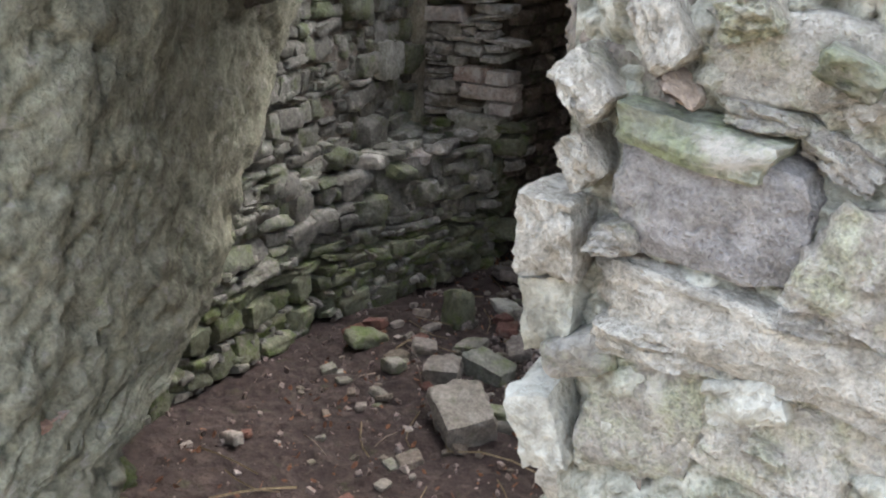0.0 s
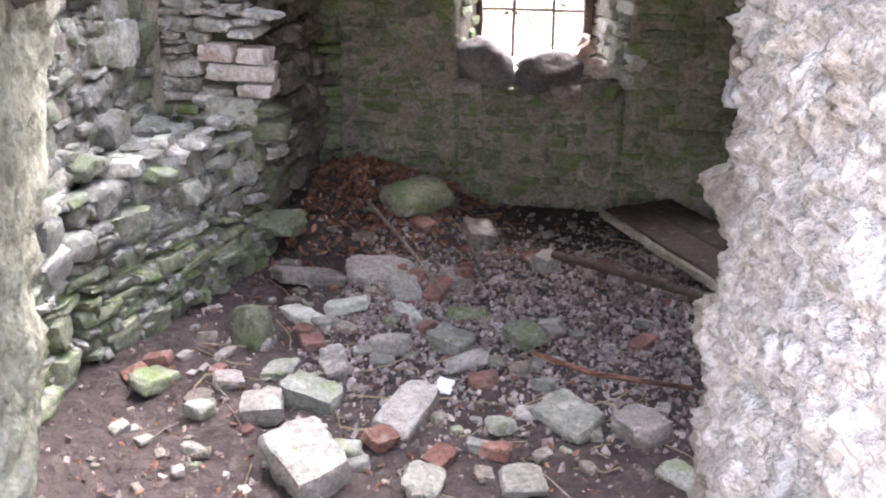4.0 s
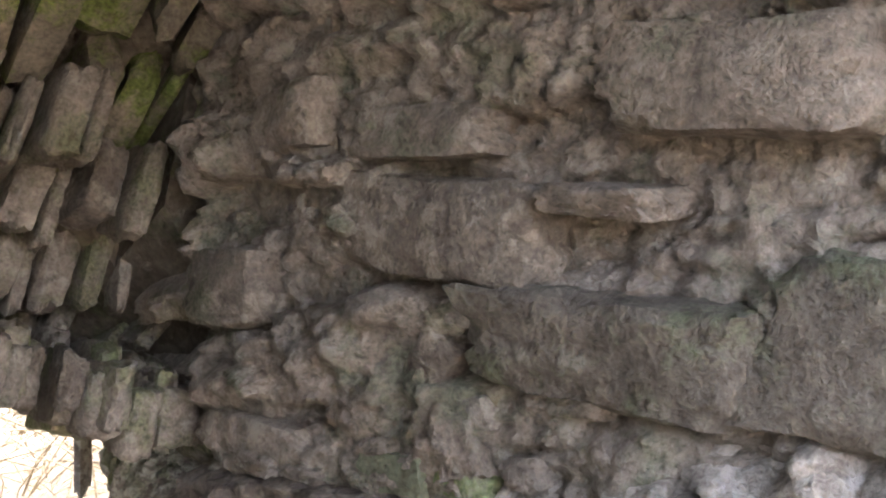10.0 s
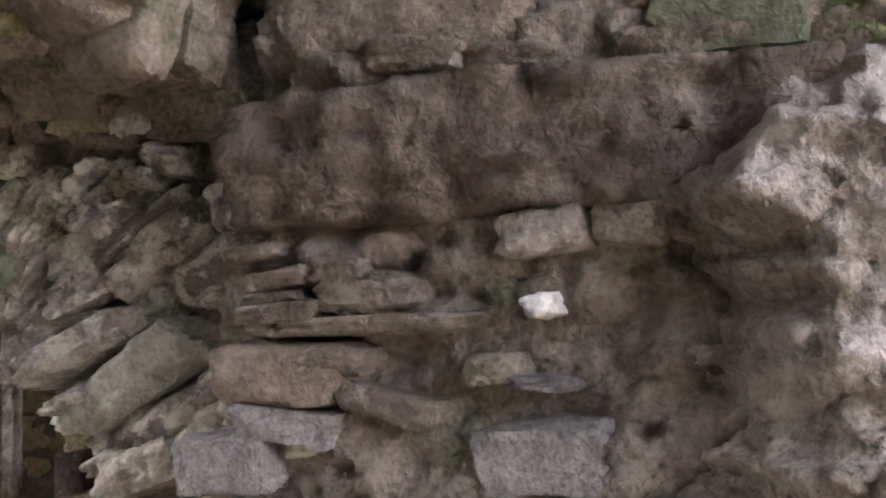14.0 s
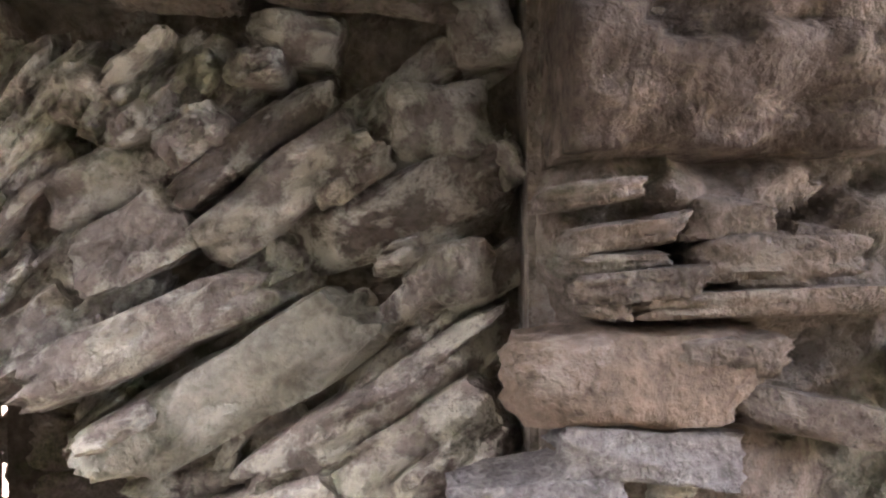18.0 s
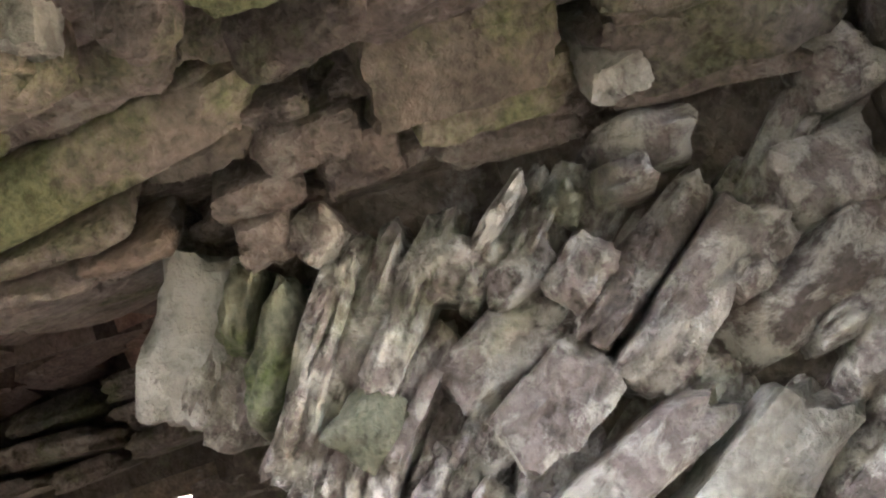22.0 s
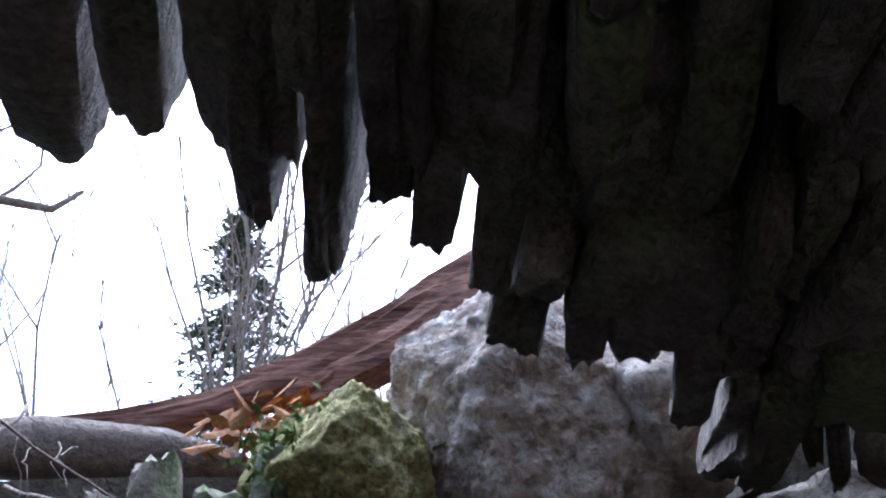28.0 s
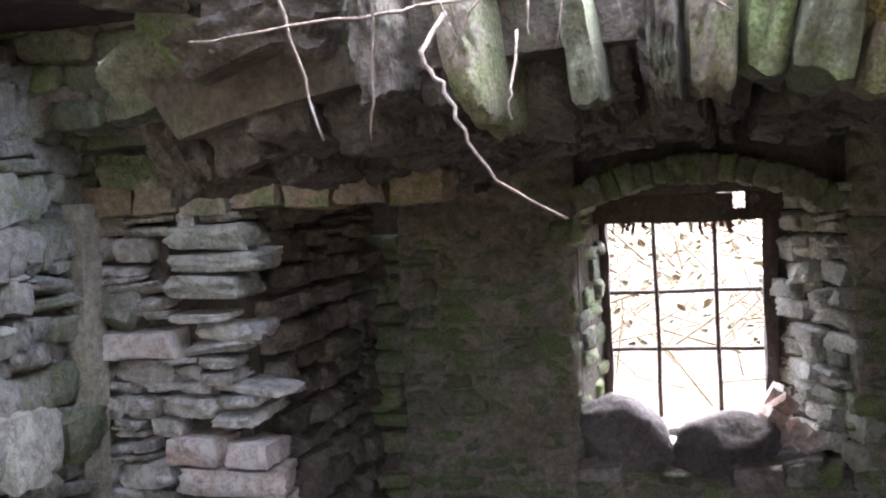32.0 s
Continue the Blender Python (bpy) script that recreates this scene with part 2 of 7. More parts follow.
M["render"] = stone_material("pale_lime_render", [(0.32, 0.285, 0.245), (0.39, 0.345, 0.3)], moss=0.22, moss_tone=(0.24, 0.26, 0.19), pale=0.4, pale_tone=(0.55, 0.51, 0.47), bump=1.0, grain=60.0)
M["pale_block"] = stone_material("pale_lichened_block", [(0.34, 0.34, 0.28), (0.42, 0.41, 0.36)], moss=0.15, moss_tone=(0.2, 0.24, 0.12), pale=0.5, pale_tone=(0.52, 0.52, 0.45))
M["white"] = stone_material("white_quartz", [(0.75, 0.74, 0.72), (0.8, 0.8, 0.78)], moss=0.0, pale=0.2, pale_tone=(0.85, 0.85, 0.84), bump=0.3)
M["mossy"] = stone_material("mossy_vault_stone", [(0.16, 0.14, 0.11), (0.24, 0.21, 0.165), (0.28, 0.245, 0.19)], moss=0.6, moss_tone=(0.19, 0.215, 0.10), pale=0.22, pale_tone=(0.36, 0.34, 0.26), blots=26.0)
M["rust"] = stone_material("brownish_stone", [(0.225, 0.18, 0.14), (0.25, 0.2, 0.155)], moss=0.08, pale=0.35, pale_tone=(0.36, 0.32, 0.27), bump=0.6)
M["red_brick"] = stone_material("broken_red_brick", [(0.17, 0.085, 0.065), (0.23, 0.12, 0.095), (0.15, 0.085, 0.075)], moss=0.06, pale=0.3, pale_tone=(0.26, 0.2, 0.175), bump=0.8)
M["brick_mossy"] = stone_material("mossy_brick", [(0.26, 0.2, 0.13), (0.3, 0.27, 0.18), (0.33, 0.2, 0.14)], moss=0.5, moss_tone=(0.15, 0.19, 0.07), pale=0.2, bump=0.5)
M["yellow_brick"] = stone_material("yellow_brick", [(0.5, 0.42, 0.25), (0.55, 0.47, 0.32)], moss=0.1, pale=0.3, pale_tone=(0.6, 0.55, 0.42), bump=0.4)
M["green_wall"] = stone_material("damp_green_rendering", [(0.27, 0.24, 0.195), (0.33, 0.295, 0.24)], moss=0.6, moss_tone=(0.22, 0.25, 0.13), pale=0.3, pale_tone=(0.38, 0.36, 0.28), bump=1.0, blots=30.0)
M["slate_bits"] = stone_material("ceiling_slate", [(0.11, 0.085, 0.07), (0.17, 0.13, 0.105), (0.24, 0.15, 0.12)], moss=0.08, pale=0.1, random_by="island")
M["mossy_rock"] = stone_material("mossy_boulder", [(0.34, 0.32, 0.25), (0.4, 0.37, 0.3)], moss=1.05, moss_tone=(0.34, 0.31, 0.1), pale=0.3, bump=1.0, blots=40.0)
M["calcite"] = stone_material("lime_crusted_rock", [(0.36, 0.29, 0.23), (0.42, 0.35, 0.29)], moss=0.1, pale=0.5, pale_tone=(0.62, 0.57, 0.5), bump=1.0, grain=45.0, blots=38.0)
# dark rock whose tone also stands in for shade around hole and bay
M["dark_rock"] = stone_material("dark_rock_and_shade", [(0.12, 0.105, 0.088), (0.16, 0.14, 0.115)], moss=0.36, moss_tone=(0.12, 0.14, 0.08), pale=0.18, pale_tone=(0.3, 0.29, 0.25), bump=1.0, blots=26.0)
M["sill_rock"] = stone_material("brown_grey_rock", [(0.13, 0.115, 0.11), (0.18, 0.165, 0.16)], moss=0.05, pale=0.1, bump=0.5)
M["bark_grey"] = stone_material("grey_weathered_log", [(0.15, 0.12, 0.10), (0.19, 0.155, 0.13)], moss=0.15, pale=0.2, pale_tone=(0.28, 0.25, 0.22))
M["moss"] = stone_material("bright_moss", [(0.09, 0.15, 0.03), (0.14, 0.2, 0.05)], moss=0.0, pale=0.0, random_by="island")
M["orange_leaf"] = stone_material("orange_leaf", [(0.5, 0.2, 0.05), (0.55, 0.28, 0.08)], moss=0.0, pale=0.1, random_by="island")
M["litter"] = stone_material("leaf_litter", [(0.12, 0.06, 0.04), (0.2, 0.1, 0.06), (0.28, 0.15, 0.09)], moss=0.0, pale=0.1, random_by="island")
M["crumb"] = stone_material("mortar_crumb", [(0.17, 0.132, 0.118), (0.27, 0.22, 0.2), (0.4, 0.345, 0.32)], moss=0.0, pale=0.1, random_by="island")
M["wood_pale"] = stone_material("pale_weathered_wood", [(0.36, 0.34, 0.26), (0.42, 0.38, 0.3)], moss=0.15, pale=0.3, bump=0.6)
M["dry_stem"] = stone_material("dry_stem", [(0.18, 0.145, 0.09), (0.34, 0.28, 0.18)], moss=0.0, pale=0.15, pale_tone=(0.3, 0.26, 0.19), random_by="island")
M["ground"] = stone_material("forest_floor", [(0.12, 0.1, 0.072), (0.15, 0.12, 0.085)], moss=0.2, pale=0.35, pale_tone=(0.25, 0.2, 0.14), bump=1.0, grain=8.0)


# ---- mesh helpers ----
def mesh_from(name, verts, faces, mat, smooth=True):
    me = bpy.data.meshes.new(name)
    me.from_pydata([tuple(v) for v in verts], [], faces)
    me.update()
    if smooth:
        me.polygons.foreach_set("use_smooth", [True] * len(me.polygons))
    me.materials.append(mat)
    return me


def link(name, me, parent=None, label="", m=None):
    ob = new(name, me)
    if parent:
        ob.parent = parent
    if m is not None:
        ob.matrix_basis = m
    if label:
        tagged(ob, label)
    return ob


def part(name, bm, material, parent, label=""):
    me = bpy.data.meshes.new(name)
    bm.to_mesh(me)
    bm.free()
    me.materials.append(material)
    return link(name, me, parent, label)


def cube_grid(n):
    """A unit cube, each face cut into n by n, as points and quads."""
    index, verts, faces = {}, [], []

    def at(p):
        k = tuple(round(v * n) for v in p)
        if k not in index:
            index[k] = len(verts)
            verts.append([v - 0.5 for v in p])
        return index[k]

    for axis in range(3):
        for side in (0, 1):
            for i in range(n):
                for j in range(n):
                    q = []
                    for a, b in ((i, j), (i + 1, j), (i + 1, j + 1), (i, j + 1)):
                        p = [0, 0, 0]
                        p[axis], p[(axis + 1) % 3], p[(axis + 2) % 3] = side, a / n, b / n
                        q.append(at(p))
                    faces.append(q if side else q[::-1])
    return np.array(verts), faces


def stone_mesh(name, mat, seed, n=3, rounding=0.35, rough=0.10, lump=1.0, detail=0.0):
    """A rough block of unit size: a cube with worn, uneven edges and faces."""
    v, f = cube_grid(n)
    r = np.random.RandomState(seed)
    ball = v / (np.abs(v) ** 4).sum(1, keepdims=True) ** 0.25 * 0.5
    v = v * (1 - rounding) + ball * rounding
    corner = r.uniform(-1, 1, (2, 2, 2, 3)) * rough * 1.3
    w = np.clip(v + 0.5, 0, 1)
    push = np.zeros_like(v)
    for i in (0, 1):
        for j in (0, 1):
            for k in (0, 1):
                wt = (w[:, 0] if i else 1 - w[:, 0]) * (w[:, 1] if j else 1 - w[:, 1]) * (w[:, 2] if k else 1 - w[:, 2])
                push += wt[:, None] * corner[i, j, k]
    v = v + push + r.normal(0, rough * 0.16 * min(1.0, 5.0 / n), v.shape)
    for i, p in enumerate(v):
        q = Vector(p) * 3.1 + Vector((seed * 1.7, seed * 0.9, 0))
        v[i] = p * (1 + lump * (0.16 * noise.noise(q) + 0.10 * noise.noise(q * 2.7)) + detail * (noise.fractal(q * 2.2, 0.9, 2.1, 4) + 0.6 * abs(noise.noise(q * 1.4))))
    me = mesh_from(name, v, f, mat)
    me.set_sharp_from_angle(angle=radians(38))
    return me


WORN = ("arch", "vault", "mossy", "rust", "jamb", "green", "render", "debris", "grey", "pier")
STONES = {k: [stone_mesh("stone_" + k, M[k], 40 * i + s, {"outer": 11, "slab": 12, "jamb": 9, "pale_block": 9, "arch": 8, "vault": 8, "mossy": 8, "rust": 9, "render": 9, "green": 7, "grey": 6, "dark_rock": 11}.get(k, 6), rounding=(0.55 if k in WORN else 0.34) + 0.08 * (s % 4), rough=(0.06 if k in WORN else 0.075) + 0.012 * (s % 4), lump=0.75, detail={"slab": 0.03, "outer": 0.055, "jamb": 0.05, "pale_block": 0.05, "arch": 0.05, "vault": 0.05, "dark_rock": 0.08}.get(k, 0.06)) for s in range(10)]
          for i, k in enumerate(("grey", "vault", "arch", "jamb", "outer", "green", "debris", "pale_block", "white", "dark_rock", "slab", "pier", "mossy", "rust", "render"))}
BRICKS = {k: [stone_mesh(k, M[k], 901 + s, 6, rounding=0.24, rough=0.06, lump=0.6, detail=0.03) for s in range(4)] for k in ("brick", "brick_mossy", "yellow_brick", "pier_brick")}
BRICKS["red_brick"] = [stone_mesh("red_brick", M["red_brick"], 931 + s, 6, rounding=0.42 + 0.06 * s, rough=0.09, lump=0.8, detail=0.06) for s in range(5)]
BRICKS["voussoir"] = [stone_mesh("long_voussoir", M["hood"], 950 + s, 5, rounding=0.4 + 0.1 * (s % 3), rough=0.05, lump=0.45) for s in range(8)]


def block(parent, name, kind, p, axes, size, turn=0.06, label=""):
    """One stone at p: axes are three unit directions, size its length along each."""
    mesh = rng.choice(BRICKS[kind] if kind in BRICKS else STONES[kind])
    r = Matrix([list(a) for a in axes]).transposed()
    r = r @ Euler([rng.uniform(-turn, turn) for _ in range(3)]).to_matrix()
    flip = Matrix.Diagonal([rng.choice((-1, 1)) * size[0], size[1], rng.choice((-1, 1)) * size[2]])
    return link(name, mesh, parent, label, Matrix.Translation(p) @ (r @ flip).to_4x4())


def slab(parent, kind, p, q, w, facing, depth=0.08, proud=0.01, swell=1.27):
    """One long stone from p to q, w wide, its flat side turned to facing."""
    p, q, n = Vector(p), Vector(q), Vector(facing)
    u = (q - p).normalized()
    n = (n - u * n.dot(u)).normalized()
    block(parent, "stone", kind, (p + q) / 2 + n * (proud * rng.uniform(-0.6, 1.0) - depth / 2), (u, n.cross(u), n), ((q - p).length * (0.5 + 0.5 * swell), w * swell, depth), 0.04)


def lay(parent, name, kind, place, u, v, course, length, depth, proud=0.02, skip=None, gap=0.008, turn=0.06, most=300, speed=1.0):
    """Stones in rough courses over a surface. place(u, v) gives a point, the way along u, the way along v and the way out."""
    made, b = 0, v[0]
    while b < v[1] - 0.01:
        h = min(rng.uniform(*course), v[1] - b)
        a = u[0] - rng.uniform(0, length[1] * 0.6)
        while a < u[1]:
            w = rng.uniform(*length)
            mid = a + w / 2
            cuts = [(b, h)]
            if h > 1.5 * course[0] and rng.random() < 0.3:
                k = rng.uniform(0.35, 0.65)
                cuts = [(b, h * k), (b + h * k, h * (1 - k))]
            for bb, hh in cuts:
                vm = bb + hh / 2 + rng.uniform(-0.12, 0.12) * hh
                if u[0] <= mid <= u[1] and not (skip and skip(mid, vm, w, hh)) and made < most:
                    p, eu, ev, en = place(mid, vm)
                    d = depth * rng.uniform(0.7, 1.3)
                    off = proud * rng.uniform(-0.6, 1.3) - d / 2
                    block(parent, name, kind, Vector(p) + Vector(en) * off, (eu, ev, en), (max(0.02, w - gap), max(0.015, hh * speed - gap), d), turn)
                    made += 1
            a += w
        b += h
    return made


def flat(origin, eu, ev):
    eu, ev = Vector(eu).normalized(), Vector(ev).normalized()
    en = eu.cross(ev)
    return lambda u, v: (Vector(origin) + eu * u + ev * v, eu, ev, en)


def boxes_mesh(name, mat, boxes, rough=0.0):
    """A wall's core: boxes given by two corners, butted end to end."""
    verts, faces = [], []
    for a, b in boxes:
        o = len(verts)
        verts += [(x, y, z) for x in (a[0], b[0]) for y in (a[1], b[1]) for z in (a[2], b[2])]
        faces += [[o + i for i in q] for q in ((0, 1, 3, 2), (4, 6, 7, 5), (0, 4, 5, 1), (2, 3, 7, 6), (0, 2, 6, 4), (1, 5, 7, 3))]
    return mesh_from(name, verts, faces, mat, smooth=False)


def relief(name, mat, place, u, v, step, height, back=0.06):
    """An uneven plastered surface: a fine grid pushed out by height(u, v), closed behind by a skirt."""
    nu, nv = max(2, int((u[1] - u[0]) / step)), max(2, int((v[1] - v[0]) / step))
    verts, faces = [], []
    for i in range(nu + 1):
        for j in range(nv + 1):
            a, b = u[0] + (u[1] - u[0]) * i / nu, v[0] + (v[1] - v[0]) * j / nv
            p, eu, ev, en = place(a, b)
            edge = i in (0, nu) or j in (0, nv)
            verts.append(Vector(p) + Vector(en) * (-back if edge else height(a, b)))
    for i in range(nu):
        for j in range(nv):
            k = i * (nv + 1) + j
            faces.append((k, k + nv + 1, k + nv + 2, k + 1))
    return mesh_from(name, verts, faces, mat)


def fbm(x, y, z, octaves=4):
    return noise.fractal(Vector((x, y, z)), 1.0, 2.1, octaves, noise_basis="PERLIN_ORIGINAL")


def tube(name, points, radii, mat, parent=None, label="", sides=8, rough=0.0):
    """A tapering, bending rod through points."""
    verts, faces = [], []
    pts = [Vector(p) for p in points]
    for i, p in enumerate(pts):
        t = (pts[min(i + 1, len(pts) - 1)] - pts[max(i - 1, 0)]).normalized()
        s = t.cross(Vector((0.3, 0.2, 1)) if abs(t.z) < 0.9 else Vector((1, 0, 0))).normalized()
        q = t.cross(s)
        for k in range(sides):
            a = 2 * math.pi * k / sides
            r = radii[i] * (1 + rough * rng.uniform(-1, 1))
            verts.append(p + s * math.cos(a) * r + q * math.sin(a) * r)
    for i in range(len(pts) - 1):
        for k in range(sides):
            a, b = i * sides + k, i * sides + (k + 1) % sides
            faces.append((a, b, b + sides, a + sides))
    faces += [tuple(range(sides))[::-1], tuple(range(len(verts) - sides, len(verts)))]
    return link(name, mesh_from(name, verts, faces, mat), parent, label)


X, Y, Z = Vector((1, 0, 0)), Vector((0, 1, 0)), Vector((0, 0, 1))

# ---- the plan, in metres ----
DOOR_L, DOOR_R, WALL_OUT, WALL_IN = -1.38, -0.55, 0.84, 2.05   # the doorway through the thick front wall
FAR, FAR_OUT = 4.88, 5.28                                       # the window wall
VX, VA, VZ, VH = -1.12, 0.95, 1.05, 0.61                        # the vault: middle, half width, springing, rise
NX, NA, NZ, NH = -0.95, 0.75, 1.25, 0.58                        # the flatter front part of the vault
STUB = 3.05                                                     # front of the surviving bay before the window
SIDE = 0.33                                                     # inner face of the side chamber's outer wall


PROFILE = ((-0.495, 1.395), (-0.502, 1.445), (-0.55, 1.505), (-0.68, 1.54), (-0.80, 1.595), (-0.92, 1.645), (-1.10, 1.69), (-1.30, 1.67), (-1.50, 1.60), (-1.72, 1.53), (-2.0, 1.50))
ARC = [0.0]
for (ax, az), (bx, bz) in zip(PROFILE, PROFILE[1:]):
    ARC.append(ARC[-1] + math.hypot(bx - ax, bz - az))


def vault_place(y, s, grow=0.0):
    """A point of the vault's underside, with the ways along it, round it and down: s is the way round from the crease on the right."""
    k = max(i for i in range(len(ARC) - 1) if ARC[i] <= max(0.0, s))
    f = (s - ARC[k]) / (ARC[k + 1] - ARC[k])
    (ax, az), (bx, bz) = PROFILE[k], PROFILE[k + 1]
    x, z = ax + (bx - ax) * f, az + (bz - az) * f
    t = Vector((bx - ax, 0, bz - az)).normalized()
    out = t.cross(Y)
    skew = 0.17 * max(0.0, min(1.0, (s - 0.06) / 0.1))
    rise = 0.24 * max(0.0, min(0.45, 2.6 - y)) * max(0.0, 1 - ((x + 1.12) / 0.42) ** 2) + 0.85 * max(0.0, 2.34 - y) * max(0.0, min(1.0, (-0.505 - x) / 0.1))
    return Vector((x, y, z + rise)) - out * grow, (Y - t * skew).normalized(), (t + Y * skew).normalized(), out


def front_place(u, a, grow=0.0):
    """The hood of long stones over the doorway's inner edge: u climbs from its lower rim towards the door."""
    up = Vector((0, -0.70, 0.71))
    p = Vector((NX + (NA + grow) * math.cos(a), 2.2, NZ + (NH + grow) * math.sin(a))) + up * u
    t = Vector((-NA * math.sin(a), 0, NH * math.cos(a))).normalized()
    return p, up, t, up.cross(t)


def bay_place(y, a, grow=0.0):
    """The lower vault of the window bay."""
    p = Vector((-1.1 + ((1.35 if math.cos(a) > 0 else 1.05) + grow) * math.cos(a), y, 1.08 + (0.42 + grow) * math.sin(a)))
    t = Vector((-0.78 * math.sin(a), 0, 0.42 * math.cos(a))).normalized()
    return p, Y, t, Vector((-math.cos(a) / 0.78, 0, -math.sin(a) / 0.42)).normalized()


def prism(name, mat, outline, z0, z1, parent=None):
    """A solid over an outline, which runs against the clock seen from above."""
    n = len(outline)
    v = [(x, y, z) for z in (z0, z1) for x, y in outline]
    f = [tuple(range(n))[::-1], tuple(range(n, 2 * n))] + [(i, (i + 1) % n, n + (i + 1) % n, n + i) for i in range(n)]
    return link(name, mesh_from(name, v, f, mat, False), parent)


def rubble(u, v, cell=(7.0, 15.0), amp=0.03, groove=0.5, seed=0.0):
    """Height of worn rubble: each stone at its own level, with grooves between."""
    w = Vector((u * cell[0] + 0.35 * fbm(u * 9, v * 9, seed), v * cell[1] + 0.35 * fbm(u * 9, v * 9, seed + 5), seed))
    d, q = noise.voronoi(w)
    own = noise.cell(q[0] * 3.7)
    return amp * (own * (1 - groove) + groove * min(1.0, (d[1] - d[0]) * 3.2)) + 0.008 * fbm(u * 26, v * 26, seed) + 0.012 * fbm(u * 7, v * 7, seed)


# ---- ground and floor ----
def make_ground():
    verts, faces = [], []
    ring = [0, 1.5, 2.6, 3.4, 4.2, 5, 5.8, 6.6, 7.4, 8.5, 10, 13, 18, 26, 40, 70, 150, 400, 1200, 3000]
    for r in ring:
        for k in range(64):
            a = 2 * math.pi * k / 64
            x, y = -0.8 + r * math.cos(a), 3 + r * math.sin(a)
            h = -0.08 + (0.2 * fbm(x * 0.35, y * 0.35, 0) if 3 < r < 100 else 0)
            # unseen bank before the doorway, added to block low sky light
            front = min(2.2, max(0.0, (-0.9 - y) * 0.8))
            bank = front + min(1.0, max(0.0, (y - 5.3) / 0.8)) * 0.45 + min(1.6, max(0.0, (y - 6.5) * 0.16))
            verts.append((x, y, h + (bank if r > 2 else 0)))
    for i in range(len(ring) - 1):
        for k in range(64):
            a, b = i * 64 + k, i * 64 + (k + 1) % 64
            faces.append((a, b, b + 64, a + 64))
    tagged(link("ground", mesh_from("ground", verts, faces, M["ground"])), "pale leaf-strewn forest floor rising behind the ruin, with an unseen bank added in front", "ground", kind="structure")


make_ground()


def floor_height(x, y):
    h = 0.03 * fbm(x * 2.2, y * 2.2, 3.1) + 0.012 * fbm(x * 9, y * 9, 1.3) + 0.010 * fbm(x * 25, y * 25, 2.0) + 0.006 * abs(fbm(x * 60, y * 60, 5.0))
    return h + 0.26 * max(0, 1 - math.hypot((x + 1.85) / 0.65, (y - 4.6) / 0.6))


tagged(link("floor", relief("floor", M["earth"], flat((-3.0, 0.2, 0), X, Y), (0, 4.3), (0, 4.85), 0.018, lambda u, v: floor_height(u - 3.0, v + 0.2))),
       "trodden brown earth floor strewn with mortar crumbs", "floor", kind="structure")

# ---- front wall ----
wall_right = tagged(link("wall_front_right", boxes_mesh("wall_front_right", M["mortar"], [((-0.33, WALL_OUT + 0.06, -0.1), (1.6, 1.2, 2.3)), ((-0.42, 1.2, -0.1), (1.6, WALL_IN - 0.02, 2.3)), ((-0.52, 1.8, -0.1), (-0.42, WALL_IN - 0.02, 2.3)), ((-0.44, WALL_IN - 0.02, 1.42), (-0.28, 2.10, 2.0)), ((-0.42, 1.6, 2.3), (1.6, 2.3, 2.6)), ((-0.46, 2.10, 1.50), (-0.28, 2.45, 2.0)), ((-0.57, 2.45, 1.53), (-0.28, 2.64, 1.90)), ((-0.52, 2.30, 1.53), (-0.46, 2.45, 1.8))])),
                    "thick rubble wall beside the doorway, layered brown stone and pale broken plaster", "wall", kind="structure")
wall_left = tagged(link("wall_front_left", None), "bulging plastered rubble wall on the far side of the doorway", "wall", kind="structure")
link("core", boxes_mesh("core", M["plaster"], [((-3.6, WALL_OUT + 0.04, -0.1), (DOOR_L - 0.06, 1.22, 2.3))]), wall_left)
tagged(link("wall_over_door", boxes_mesh("wall_over_door", M["mortar"], [((DOOR_L - 0.3, WALL_OUT + 0.04, 2.0), (DOOR_R + 0.1, 1.25, 2.6)), ((DOOR_L - 0.3, 1.25, 2.36), (DOOR_R + 0.3, 1.75, 2.6))])),
       "rubble masonry over the doorway", "wall", kind="structure")
tagged(link("roof_earth", boxes_mesh("roof_earth", M["earth"], [((-3.6, 1.22, 2.06), (-1.72, 2.72, 2.2)), ((-0.12, WALL_IN, 1.98), (1.6, 3.6, 2.15)), ((-0.28, 3.6, 1.98), (1.6, FAR, 2.15)), ((-1.72, 1.75, 2.36), (-0.28, 2.15, 2.5)), ((-1.72, 2.15, 2.0), (-0.28, 2.42, 2.15))])),
       "earth lying over the vault", "earth", kind="structure")


def jamb_x(y):
    pts = ((0.84, -0.40), (0.90, -0.425), (1.02, -0.475), (1.43, -0.505), (1.70, -0.535), (1.90, -0.56), (2.06, -0.57))
    for (a, xa), (b, xb) in zip(pts, pts[1:]):
        if y <= b:
            return xa + (xb - xa) * (max(y, a) - a) / (b - a)
    return -0.57


def jamb(u, v):
    return Vector((jamb_x(2.06 - u), 2.06 - u, v)), -Y, Z, -X



